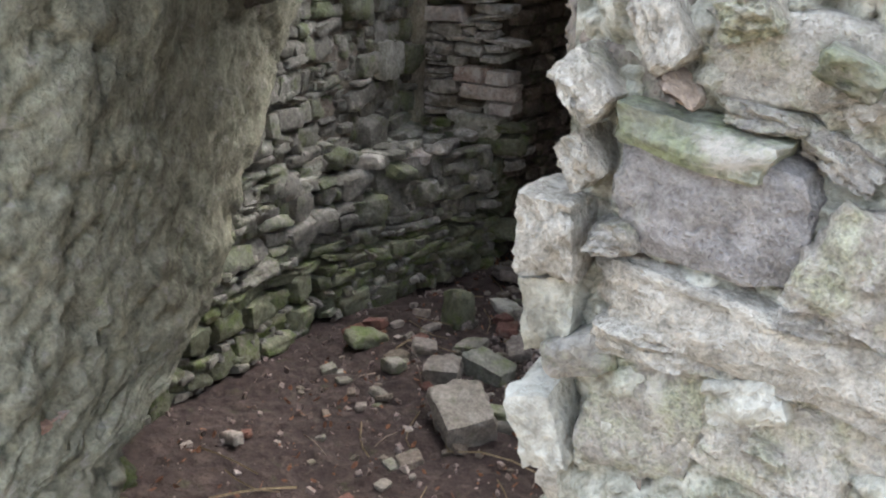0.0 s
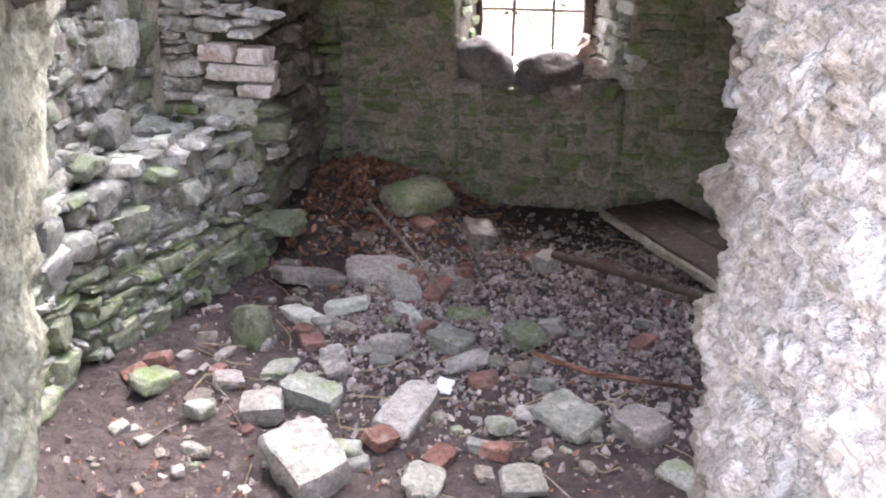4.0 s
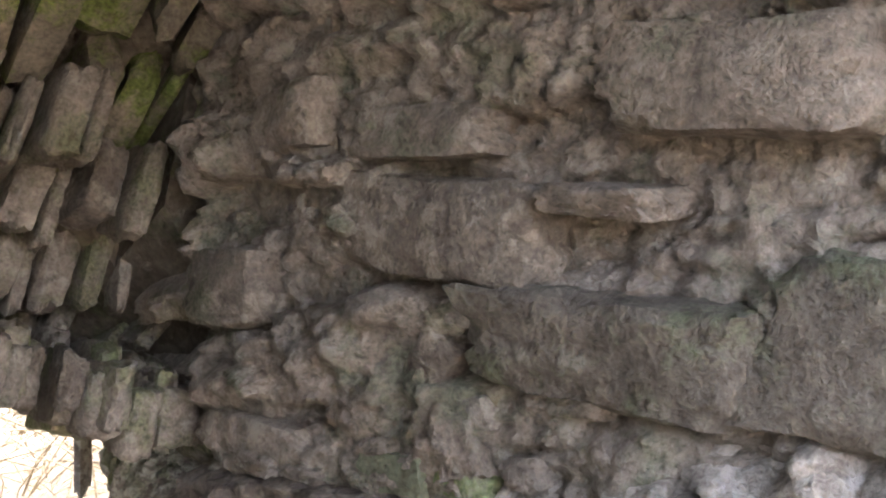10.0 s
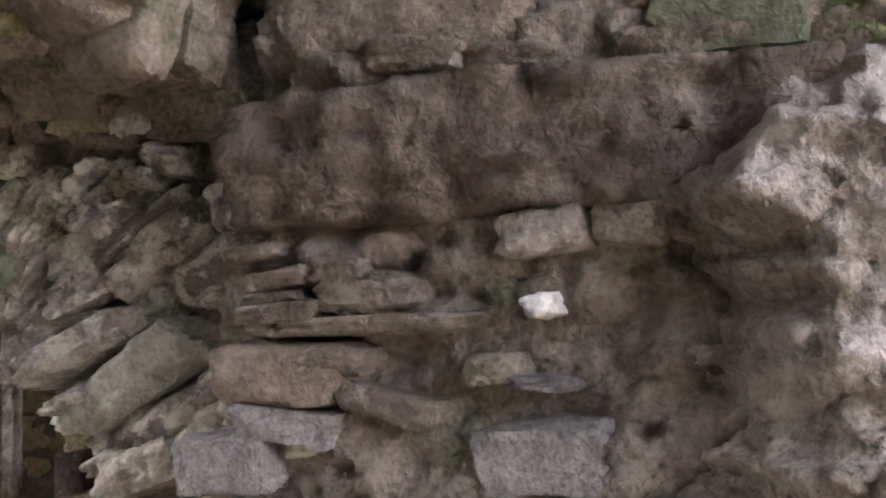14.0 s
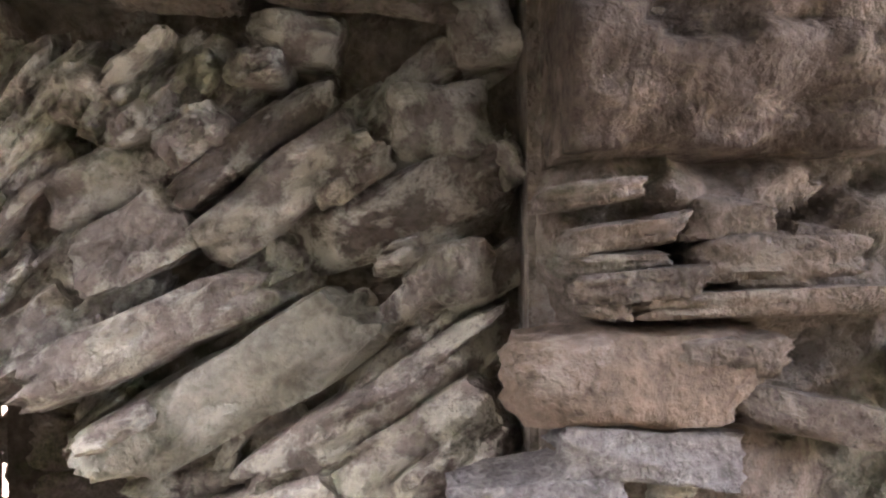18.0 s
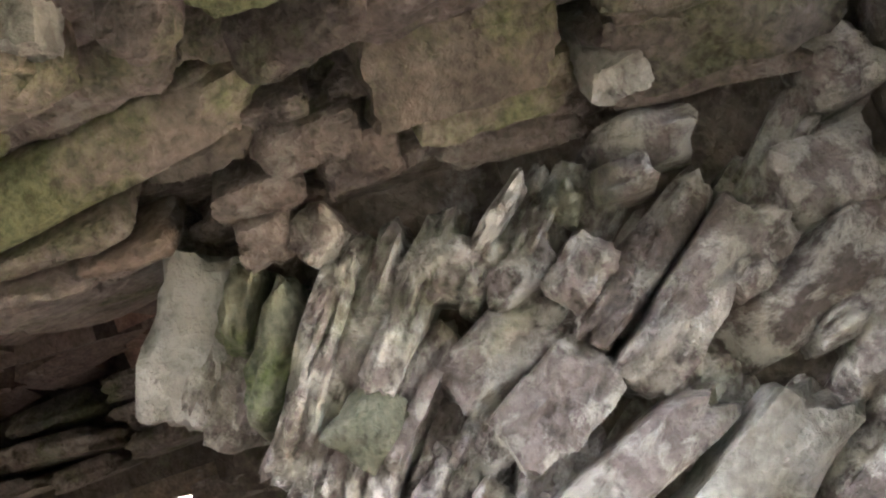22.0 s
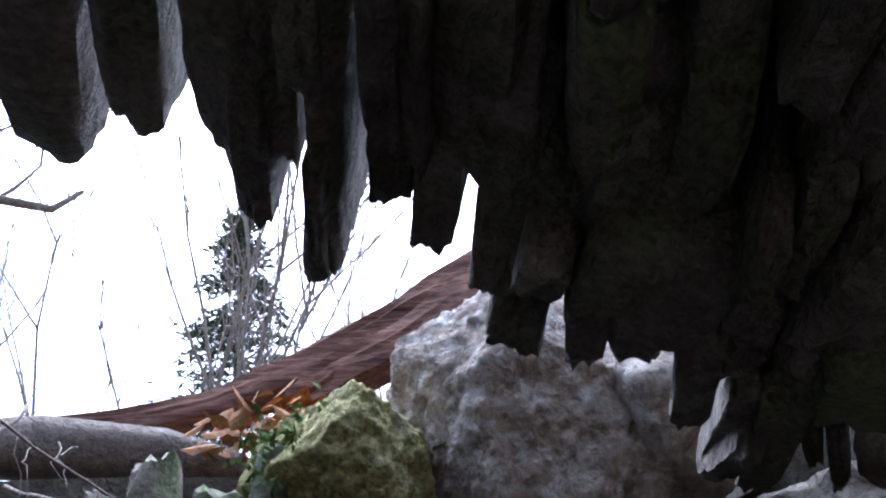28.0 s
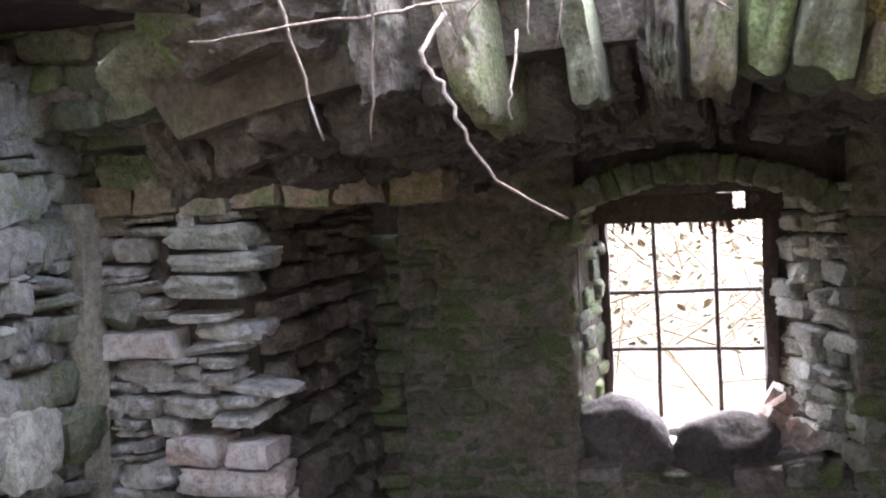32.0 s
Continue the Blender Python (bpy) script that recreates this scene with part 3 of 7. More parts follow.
def jamb_height(u, v):
    y = 2.06 - u
    h = rubble(y, v, (4.5, 13.0), 0.03, 0.25, 1.0) + rubble(y, v, (13.0, 40.0), 0.012, 0.45, 3.0) + rubble(y, v, (40.0, 95.0), 0.006, 0.7, 7.0) + 0.009 * fbm(y * 5, v * 34, 6) + 0.006 * fbm(y * 60, v * 60, 2) - 0.022
    slab = max(0.0, 1 - abs((v - 1.385) / 0.05) ** 3) * max(0.0, 1 - abs((y - 1.84) / 0.24) ** 4)
    h = h * (1 - 0.6 * slab) + slab * (-0.012 + 0.006 * fbm(y * 5, v * 40, 2))
    return min(h, 0.03 + 0.3 * max(0.0, y - 1.0)) - 0.05 * max(0.0, 1 - (u - 0.03) / (0.02 + 0.02 * abs(fbm(v * 13, 3, 1)))) ** 1.5 - 0.06 * max(0.0, (u - 1.15) / 0.06)


link("door_jamb", relief("door_jamb", M["jamb"], jamb, (0.03, 1.21), (0.0, 0.83), 0.02, jamb_height), wall_right)
link("door_jamb", relief("door_jamb", M["jamb"], jamb, (0.03, 1.21), (0.80, 2.3), 0.006, jamb_height), wall_right)


def edge_of_plaster(y):
    pts = ((1.20, 1.53), (1.35, 1.49), (1.51, 1.45), (1.58, 1.44), (1.65, 1.42), (1.75, 1.375), (1.83, 1.335), (1.87, 1.32))
    for (a, za), (b, zb) in zip(pts, pts[1:]):
        if a <= y <= b:
            return za + (zb - za) * (y - a) / (b - a) + 0.02 * fbm(y * 22, 0.3, 7)
    return 1.3


def plaster_patch():
    """The thick pale render that still clings below a slanting broken edge."""
    step, y0, z0, ny, nz = 0.005, 0.90, 0.80, 179, 149
    verts, keep, faces = [], [], []
    for i in range(ny + 1):
        for j in range(nz + 1):
            y, z = y0 + i * step, z0 + j * step
            e = edge_of_plaster(y) if y >= 1.2 else 1.53
            inside = min((e - z) / 0.03, (1.725 + 0.05 * fbm(z * 14, 1, 3) + 0.02 * fbm(z * 45, 4, 3) + max(0, z - 1.33) * 1.2 - y) / 0.05, 1.0)
            h = (0.045 * max(-1.2, inside) + rubble(y, z, (9, 11), 0.014, 0.4, 4.0) + rubble(y, z, (26, 44), 0.015, 0.6, 9.0) + 0.006 * fbm(y * 90, z * 90, 4) + 0.01) * min(1.0, max(0.0, (y - 0.98) / 0.25)) - 0.01
            verts.append((jamb_x(y) - h, y, z))
            keep.append(inside > -1.15)
    for i in range(ny):
        for j in range(nz):
            k = i * (nz + 1) + j
            q = (k, k + 1, k + nz + 2, k + nz + 1)
            if all(keep[a] for a in q):
                faces.append(q)
    link("plaster_patch", mesh_from("plaster_patch", verts, faces, M["render"]), wall_right, "pale crumbling lime render with a broken edge")


plaster_patch()
M["damp_slab"] = stone_material("damp_brown_slab", [(0.135, 0.112, 0.092), (0.16, 0.132, 0.11)], moss=0.12, moss_tone=(0.15, 0.15, 0.1), pale=0.35, pale_tone=(0.27, 0.225, 0.18), bump=1.0, blots=26.0)
link("slab", relief("slab", M["damp_slab"], jamb, (0.035, 0.40), (1.338, 1.432), 0.006, lambda u, v: 0.012 + 0.012 * fbm(u * 4, v * 16, 2) + 0.008 * fbm(u * 16, v * 46, 5) + rubble(u, v, (9.0, 30.0), 0.012, 0.4, 5.0)
     - 0.05 * max(0.0, abs((v - 1.387 - 0.06 * (u - 0.2)) / 0.046) - 0.86 - 0.2 * fbm(u * 9, 1, 2)) / 0.2), wall_right, "long smooth damp brown slab")


def jamb_stone(y0, y1, z0, z1, kind="jamb", out=0.03, tilt=0.0, label=""):
    en = -X
    eu = Vector((0, -math.cos(tilt), math.sin(tilt)))
    block(wall_right, "stone", kind, Vector((jamb_x((y0 + y1) / 2) - out + (0.084 if kind == "jamb" else 0.07), (y0 + y1) / 2, (z0 + z1) / 2)), (eu, en.cross(eu), en), (y1 - y0, z1 - z0, 0.11), 0.03, label)


jamb_stone(1.56, 1.79, 1.625, 1.712, "jamb", 0.035, -0.08)
jamb_stone(1.385, 1.62, 1.512, 1.607, "dark_rock", 0.05, -0.1, "dark mossy block")
jamb_stone(1.10, 1.37, 1.50, 1.62, "dark_rock", 0.045, -0.1)
jamb_stone(1.45, 1.55, 1.665, 1.692, "jamb", 0.05, -0.12)
jamb_stone(1.622, 1.665, 1.45, 1.52, "jamb", 0.045, 0.3)
jamb_stone(1.64, 1.682, 1.572, 1.602, "jamb", 0.03)
jamb_stone(1.36, 1.44, 1.415, 1.462, "arch", 0.075, -0.1)
jamb_stone(1.818, 1.834, 1.286, 1.299, "white", 0.022, 0.2, "small white pebble set in the mortar")
jamb_stone(1.80, 1.93, 1.52, 1.56, "jamb", 0.03)
jamb_stone(1.88, 2.03, 1.58, 1.66, "jamb", 0.035)
jamb_stone(1.80, 1.90, 1.75, 1.82, "jamb", 0.03)
jamb_stone(1.60, 1.78, 1.73, 1.78, "jamb", 0.03, -0.1)
jamb_stone(1.30, 1.50, 1.72, 1.80, "jamb", 0.04, -0.1)
jamb_stone(1.70, 1.84, 1.12, 1.19, "green", 0.03)

def wall_slab(kind, p, q, w):
    shift = Vector((jamb_x((p[1] + q[1]) / 2) - 0.004 - p[0], 0, 0))
    slab(wall_right, kind, Vector(p) + shift, Vector(q) + shift, w, (-1, 0, 0), 0.05, 0.006, 1.3)


# worn stones of the jamb
wall_slab("jamb", (-0.562, 1.976, 1.311), (-0.562, 2.020, 1.307), 0.010)
wall_slab("jamb", (-0.562, 1.935, 1.315), (-0.562, 1.972, 1.317), 0.014)
wall_slab("jamb", (-0.562, 1.979, 1.300), (-0.562, 2.022, 1.298), 0.007)
wall_slab("jamb", (-0.562, 1.967, 1.291), (-0.562, 2.015, 1.289), 0.010)
wall_slab("jamb", (-0.562, 1.993, 1.282), (-0.562, 2.015, 1.283), 0.009)
wall_slab("rust", (-0.562, 1.945, 1.254), (-0.562, 2.035, 1.253), 0.031)
wall_slab("slab", (-0.562, 1.952, 1.222), (-0.562, 2.018, 1.223), 0.016)
wall_slab("pale_block", (-0.562, 1.966, 1.209), (-0.562, 1.986, 1.208), 0.011)
wall_slab("jamb", (-0.562, 1.910, 1.304), (-0.562, 1.928, 1.306), 0.014)
wall_slab("jamb", (-0.562, 1.917, 1.286), (-0.562, 1.951, 1.291), 0.009)
wall_slab("jamb", (-0.562, 1.942, 1.393), (-0.562, 2.010, 1.393), 0.011)
wall_slab("jamb", (-0.562, 1.992, 1.328), (-0.562, 2.029, 1.325), 0.008)
wall_slab("jamb", (-0.562, 1.872, 1.283), (-0.562, 1.981, 1.281), 0.009)
wall_slab("jamb", (-0.562, 1.904, 1.301), (-0.562, 1.965, 1.301), 0.015)
wall_slab("slab", (-0.562, 1.810, 1.248), (-0.562, 1.845, 1.250), 0.006)
wall_slab("render", (-0.562, 1.805, 1.336), (-0.562, 1.848, 1.333), 0.019)
wall_slab("render", (-0.562, 1.762, 1.341), (-0.562, 1.796, 1.344), 0.024)
wall_slab("slab", (-0.562, 1.798, 1.209), (-0.562, 1.863, 1.202), 0.033)
wall_slab("jamb", (-0.562, 1.894, 1.229), (-0.562, 1.949, 1.241), 0.013)
wall_slab("render", (-0.562, 1.657, 1.270), (-0.562, 1.743, 1.264), 0.008)
wall_slab("slab", (-0.562, 2.001, 1.198), (-0.562, 2.060, 1.191), 0.031)
wall_slab("jamb", (-0.562, 1.874, 1.437), (-0.562, 1.933, 1.445), 0.017)
wall_slab("jamb", (-0.562, 1.813, 1.434), (-0.562, 1.864, 1.439), 0.013)
wall_slab("jamb", (-0.562, 1.731, 1.433), (-0.562, 1.788, 1.437), 0.015)
wall_slab("jamb", (-0.562, 1.934, 1.261), (-0.562, 1.973, 1.260), 0.013)
wall_slab("jamb", (-0.562, 1.842, 1.259), (-0.562, 1.869, 1.256), 0.013)
wall_slab("jamb", (-0.562, 1.563, 1.464), (-0.562, 1.600, 1.457), 0.021)
wall_slab("green", (-0.562, 1.620, 1.441), (-0.562, 1.674, 1.444), 0.025)
wall_slab("green", (-0.562, 1.685, 1.447), (-0.562, 1.759, 1.450), 0.027)
wall_slab("green", (-0.562, 1.394, 1.449), (-0.562, 1.431, 1.451), 0.038)
wall_slab("jamb", (-0.562, 1.487, 1.396), (-0.562, 1.519, 1.412), 0.023)
wall_slab("slab", (-0.562, 1.527, 1.400), (-0.562, 1.570, 1.366), 0.036)
wall_slab("jamb", (-0.562, 1.584, 1.363), (-0.562, 1.604, 1.336), 0.021)
wall_slab("jamb", (-0.562, 1.909, 1.555), (-0.562, 1.927, 1.535), 0.044)
wall_slab("render", (-0.562, 1.627, 1.591), (-0.562, 1.658, 1.591), 0.018)
wall_slab("jamb", (-0.562, 1.664, 1.564), (-0.562, 1.692, 1.527), 0.031)
wall_slab("render", (-0.562, 1.611, 1.509), (-0.562, 1.647, 1.499), 0.024)
wall_slab("jamb", (-0.562, 1.505, 1.516), (-0.562, 1.559, 1.518), 0.014)
wall_slab("jamb", (-0.562, 1.721, 1.470), (-0.562, 1.773, 1.467), 0.013)
wall_slab("jamb", (-0.562, 1.845, 1.462), (-0.562, 1.992, 1.469), 0.031)
# outer face of the wall, beside the doorway
outer = flat((-0.43, WALL_OUT, 0), X, Z)
link("outer_face", relief("outer_face", M["pale_mortar"], outer, (0.0, 0.75), (0.7, 1.75), 0.0045,
     lambda u, v: rubble(u, v, (16, 24), 0.014, 0.6, 2.0) + rubble(u, v, (44, 60), 0.012, 0.7, 5.0) + 0.005 * fbm(u * 120, v * 120, 3) - 0.02 - 0.06 * max(0.0, 1 - u / 0.07) ** 2), wall_right)


def outer_stone(x0, x1, z0, z1, kind="outer", tilt=0.0, out=0.022, y=WALL_OUT):
    eu = Vector((math.cos(tilt), 0, math.sin(tilt)))
    block(wall_right, "stone", kind, Vector(((x0 + x1) / 2, y + 0.062 - out, (z0 + z1) / 2)), (eu, Vector((-eu.z, 0, eu.x)), -Y), (x1 - x0, z1 - z0, 0.13), 0.04)


def face_slab(kind, p, q, w):
    slab(wall_right, kind, p, q, w, (0, -1, 0), 0.10, 0.012, 1.1)


face_slab("slab", (-0.374, 0.838, 1.332), (-0.262, 0.838, 1.332), 0.068)
face_slab("outer", (-0.329, 0.838, 1.422), (-0.218, 0.838, 1.408), 0.056)
face_slab("outer", (-0.383, 0.838, 1.274), (-0.192, 0.838, 1.242), 0.040)
face_slab("outer", (-0.384, 0.838, 1.239), (-0.314, 0.838, 1.236), 0.023)
face_slab("outer", (-0.325, 0.838, 1.238), (-0.237, 0.838, 1.220), 0.026)
face_slab("outer", (-0.389, 0.838, 1.185), (-0.312, 0.838, 1.179), 0.088)
face_slab("outer", (-0.317, 0.838, 1.197), (-0.213, 0.838, 1.187), 0.066)
face_slab("outer", (-0.259, 0.838, 1.319), (-0.195, 0.838, 1.293), 0.061)
face_slab("grey", (-0.372, 0.838, 1.379), (-0.279, 0.838, 1.364), 0.023)
face_slab("pale_block", (-0.415, 0.838, 1.265), (-0.416, 0.838, 1.208), 0.034)
face_slab("outer", (-0.420, 0.838, 1.323), (-0.418, 0.838, 1.274), 0.037)
face_slab("outer", (-0.361, 0.838, 1.450), (-0.341, 0.838, 1.410), 0.026)
face_slab("outer", (-0.392, 0.838, 1.300), (-0.351, 0.838, 1.300), 0.013)
face_slab("outer", (-0.264, 0.838, 1.267), (-0.195, 0.838, 1.260), 0.027)
face_slab("outer", (-0.230, 0.838, 1.215), (-0.177, 0.838, 1.181), 0.042)
face_slab("outer", (-0.413, 0.838, 1.411), (-0.386, 0.838, 1.380), 0.025)
face_slab("outer", (-0.407, 0.838, 1.361), (-0.390, 0.838, 1.335), 0.023)
face_slab("outer", (-0.272, 0.838, 1.378), (-0.227, 0.838, 1.360), 0.018)
face_slab("pale_block", (-0.430, 0.838, 1.182), (-0.410, 0.838, 1.131), 0.032)
face_slab("outer", (-0.316, 0.838, 1.391), (-0.270, 0.838, 1.384), 0.012)
outer_stone(-0.350, -0.324, 1.396, 1.405, "rust", -0.6, 0.012)
for k in range(26):
    x, z = rng.uniform(-0.41, -0.12), rng.uniform(0.95, 1.6)
    w = rng.uniform(0.018, 0.045)
    outer_stone(x, x + w, z, z + w * rng.uniform(0.5, 0.8), rng.choice(("outer", "outer", "pale_block", "grey")), rng.uniform(-0.6, 0.4), rng.uniform(0.0, 0.02))
for k in range(30):
    x, z = rng.uniform(-0.1, 0.9), rng.uniform(0.1, 1.9)
    w = rng.uniform(0.1, 0.22)
    outer_stone(x, x + w, z, z + rng.uniform(0.05, 0.1), "outer", rng.uniform(-0.2, 0.2))
# stones of the jamb's outer corner
for k, z in enumerate((0.86, 0.95, 1.03, 1.11, 1.18, 1.25, 1.32, 1.40, 1.48, 1.56, 1.64)):
    block(wall_right, "stone", "outer", Vector((-0.375 + 0.012 * (k % 2) - 0.10 * max(0.0, 1.3 - z), 0.91 + 0.012 * (k % 3), z)), (Y, Z, X), (rng.uniform(0.05, 0.09), rng.uniform(0.06, 0.085), 0.09), 0.15)

# ---- the plastered jamb across the doorway ----
def along(pairs, v):
    for (a, fa), (b, fb) in zip(pairs, pairs[1:]):
        if v <= b:
            return fa + (fb - fa) * (max(v, a) - a) / (b - a)
    return pairs[-1][1]


def left_edge(z):
    return along(((0.0, 1.30), (0.62, 1.33), (0.66, 1.52), (0.72, 1.80), (0.80, 1.96), (0.88, 2.04), (0.95, 2.16), (1.03, 2.30), (1.17, 2.42), (1.30, 2.58), (1.8, 2.7)), z)


def left_x(y):
    return along(((0.8, DOOR_L - 0.02), (1.30, DOOR_L - 0.02), (1.5, -1.455), (1.8, -1.605), (2.0, -1.71), (2.2, -1.80), (2.8, -2.005)), y)


def left_jamb():
    """A bulging coat of plaster that runs round the jamb on to the rubble wall and ends in a ragged edge."""
    nu, nv, verts, faces = 130, 185, [], []
    for i in range(nu + 1):
        for j in range(nv + 1):
            z = 1.95 * j / nv
            y = 0.86 + (left_edge(z) + 0.03 * fbm(z * 12, 2, 2) - 0.86) * i / nu
            s = i / nu
            h = 0.022 * fbm(y * 2.5, z * 2.5, 8) + 0.012 * fbm(y * 8, z * 8, 9) + 0.004 * fbm(y * 38, z * 38, 9) + rubble(y, z, (12, 12), 0.005, 0.4, 3.0)
            d = noise.voronoi(Vector((y * 4.5 + 0.5 * fbm(y * 6, z * 6, 1), z * 4.0 + 0.5 * fbm(y * 6, z * 6, 4), 2)))[0]
            h -= 0.022 * max(0.0, 1 - (d[1] - d[0]) * 22)
            if z < 0.95:
                h += (rubble(y, z, (6, 9), 0.03, 0.6, 6.0) - 0.015) * max(0.0, min(1.0, (0.95 - z) / 0.1))
            h -= 0.10 * max(0.0, (s - 0.93) / 0.07) ** 2
            bulge_out = 0.06 * max(0.0, min(1.0, (z - 1.2) / 0.3)) * max(0.0, min(1.0, (y - 1.3) / 0.3))
            verts.append((left_x(y) + h + bulge_out, y, z))
    for i in range(nu):
        for j in range(nv):
            k = i * (nv + 1) + j
            faces.append((k, k + nv + 1, k + nv + 2, k + 1))
    link("plaster_coat", mesh_from("plaster_coat", verts, faces, M["plaster"]), wall_left)


left_jamb()
block(wall_left, "brick", "brick", Vector((DOOR_L - 0.075, 1.20, 0.70)), (Y, Z, X), (0.10, 0.05, 0.1), 0.15, "red brick end in the broken plaster")
for y, z, w, h in ((1.12, 0.60, 0.2, 0.06), (1.15, 0.53, 0.18, 0.05), (1.16, 0.46, 0.16, 0.06)):
    block(wall_left, "stone", "green", Vector((DOOR_L - 0.085, y, z)), (Y, Z, X), (w, h, 0.12), 0.08)
for k in range(6):
    z = 0.1 + k * 0.085
    block(wall_left, "stone", "green", Vector((DOOR_L - 0.13, left_edge(z) - 0.02, z)), (X, Z, -Y), (rng.uniform(0.12, 0.2), rng.uniform(0.06, 0.09), 0.1), 0.1)
for k in range(9):
    y = rng.uniform(1.76, 2.1)
    block(wall_left, "stone", "vault", Vector((left_x(y) + rng.uniform(-0.02, 0.06), y, rng.uniform(1.42, 1.62))), (X, Y, Z), (rng.uniform(0.07, 0.12), rng.uniform(0.14, 0.24), rng.uniform(0.09, 0.14)), 0.3)

# stones hanging out at the head of the jamb, shade put into their dark colour
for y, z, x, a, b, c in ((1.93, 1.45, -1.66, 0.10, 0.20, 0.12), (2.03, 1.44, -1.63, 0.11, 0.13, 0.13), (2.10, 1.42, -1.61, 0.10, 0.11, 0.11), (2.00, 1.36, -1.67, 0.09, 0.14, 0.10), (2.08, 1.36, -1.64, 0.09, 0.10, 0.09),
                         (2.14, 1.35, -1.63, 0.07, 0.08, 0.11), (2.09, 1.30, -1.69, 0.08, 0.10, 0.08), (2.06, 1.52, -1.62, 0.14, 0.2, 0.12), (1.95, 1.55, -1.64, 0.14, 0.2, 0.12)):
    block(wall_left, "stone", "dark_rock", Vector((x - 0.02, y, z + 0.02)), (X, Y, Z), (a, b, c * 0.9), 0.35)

# ---- left rubble wall ----
wall_side = tagged(link("wall_left", None), "rough wall of many small grey stones, lit from the broken vault", "wall", kind="structure")
la, lb = Vector((-2.20, 1.40, 0)), Vector((-2.50, 4.04, 0))
lw = (lb - la).normalized()
ln = Vector((lw.y, -lw.x, 0))
left_len = (lb - la).length
place_left = flat(la, lw, Z)
foot = (Vector((-2.26, 1.40, 0)), Vector((-2.30, 3.05, 0)), Vector((-2.035, 4.0, 0)))
prism("core", M["mortar"], [tuple(p.xy) for p in (la - ln * 0.06, la - ln * 0.5, lb - ln * 0.5, lb - ln * 0.06)][::-1], -0.1, 1.75, wall_side)
prism("core", M["mortar"], [(-2.42, 3.0), (-2.16, 4.02), (-2.6, 4.02), (-2.55, 3.0)], -0.1, 0.40, wall_side)
for y1, z0, z1 in ((1.28, -0.1, 0.64), (1.74, 0.64, 0.92), (2.16, 0.92, 1.12), (2.42, 1.12, 1.9)):
    edge = [(y, along(((0.8, -1.44), (1.30, -1.44), (1.5, -1.515), (1.8, -1.665), (2.0, -1.77), (2.2, -1.86), (2.8, -2.065)), y)) for y in (1.22, 1.3, 1.5, 1.8, 2.0, 2.2, 2.42) if y <= y1] + [(y1, along(((0.8, -1.44), (1.30, -1.44), (1.5, -1.515), (1.8, -1.665), (2.0, -1.77), (2.2, -1.86), (2.8, -2.065)), y1))]
    prism("core", M["plaster"], [(x, y) for y, x in edge] + [(-2.7, y1), (-2.7, 1.22)], z0, z1, wall_left)
# added cover that keeps sky light off the left wall
tagged(link("overhang", boxes_mesh("overhang", M["earth"], [((-3.4, 2.72, 1.78), (-2.1, 3.90, 2.25))])), "earth slab added over the side wall to shade it", "earth", kind="structure")


def bulge(place, amount, seed):
    def at(u, v):
        p, eu, ev, en = place(u, v)
        return p + en * (amount * fbm(u * 1.7, v * 1.7, seed)), eu, ev, en
    return at


link("mortar_bed", relief("mortar_bed", M["mortar"], place_left, (0, left_len), (0, 1.7), 0.03, lambda u, v: -0.03 + rubble(u, v, (14, 18), 0.02, 0.6, 8)), wall_side)
for v0, v1 in ((0.45, 0.85), (0.85, 1.25), (1.25, 1.72)):
    lay(wall_side, "stone", "grey", bulge(place_left, 0.03, 3), (0.3, left_len), (v0, v1), (0.045, 0.12), (0.05, 0.17), 0.1, 0.02, None, 0.002, 0.17, most=260)
    lay(wall_side, "stone", "grey", bulge(place_left, 0.03, 3), (0.6, left_len), (v0, v1), (0.025, 0.05), (0.03, 0.07), 0.07, 0.02, lambda u, z, w, h: rng.random() < 0.45, 0.006, 0.25, most=110)
for p0, p1, kinds in ((foot[0], foot[1], ("grey", "green")), (foot[1], foot[2], ("grey", "green"))):
    way = (p1 - p0).normalized()
    low = flat(p0, way, Z + 0.12 * Vector((-way.y, way.x, 0)))
    for v0, v1, k in ((0.0, 0.26, kinds[1]), (0.26, 0.54, kinds[0])):
        lay(wall_side, "stone", k, bulge(low, 0.03, 3), (0.0, (p1 - p0).length), (v0, v1), (0.05, 0.12), (0.06, 0.19), 0.12, 0.02, None, 0.002, 0.2, most=120)
        lay(wall_side, "stone", "grey", bulge(low, 0.03, 3), (0.0, (p1 - p0).length), (v0, v1), (0.025, 0.05), (0.03, 0.07), 0.08, 0.018, lambda u, z, w, h: rng.random() < 0.5, 0.006, 0.25, most=70)
for k in range(34):
    f = rng.random()
    p = foot[1].lerp(foot[2], f)
    block(wall_side, "stone", rng.choice(("grey", "pale_block", "pier", "grey")), Vector((p.x - 0.08 - rng.uniform(0, 0.3) * (0.3 + f), p.y - 0.02, 0.54 + rng.uniform(-0.03, 0.05))), (X, Y, Z), (rng.uniform(0.06, 0.16), rng.uniform(0.06, 0.14), rng.uniform(0.03, 0.07)), 0.3)
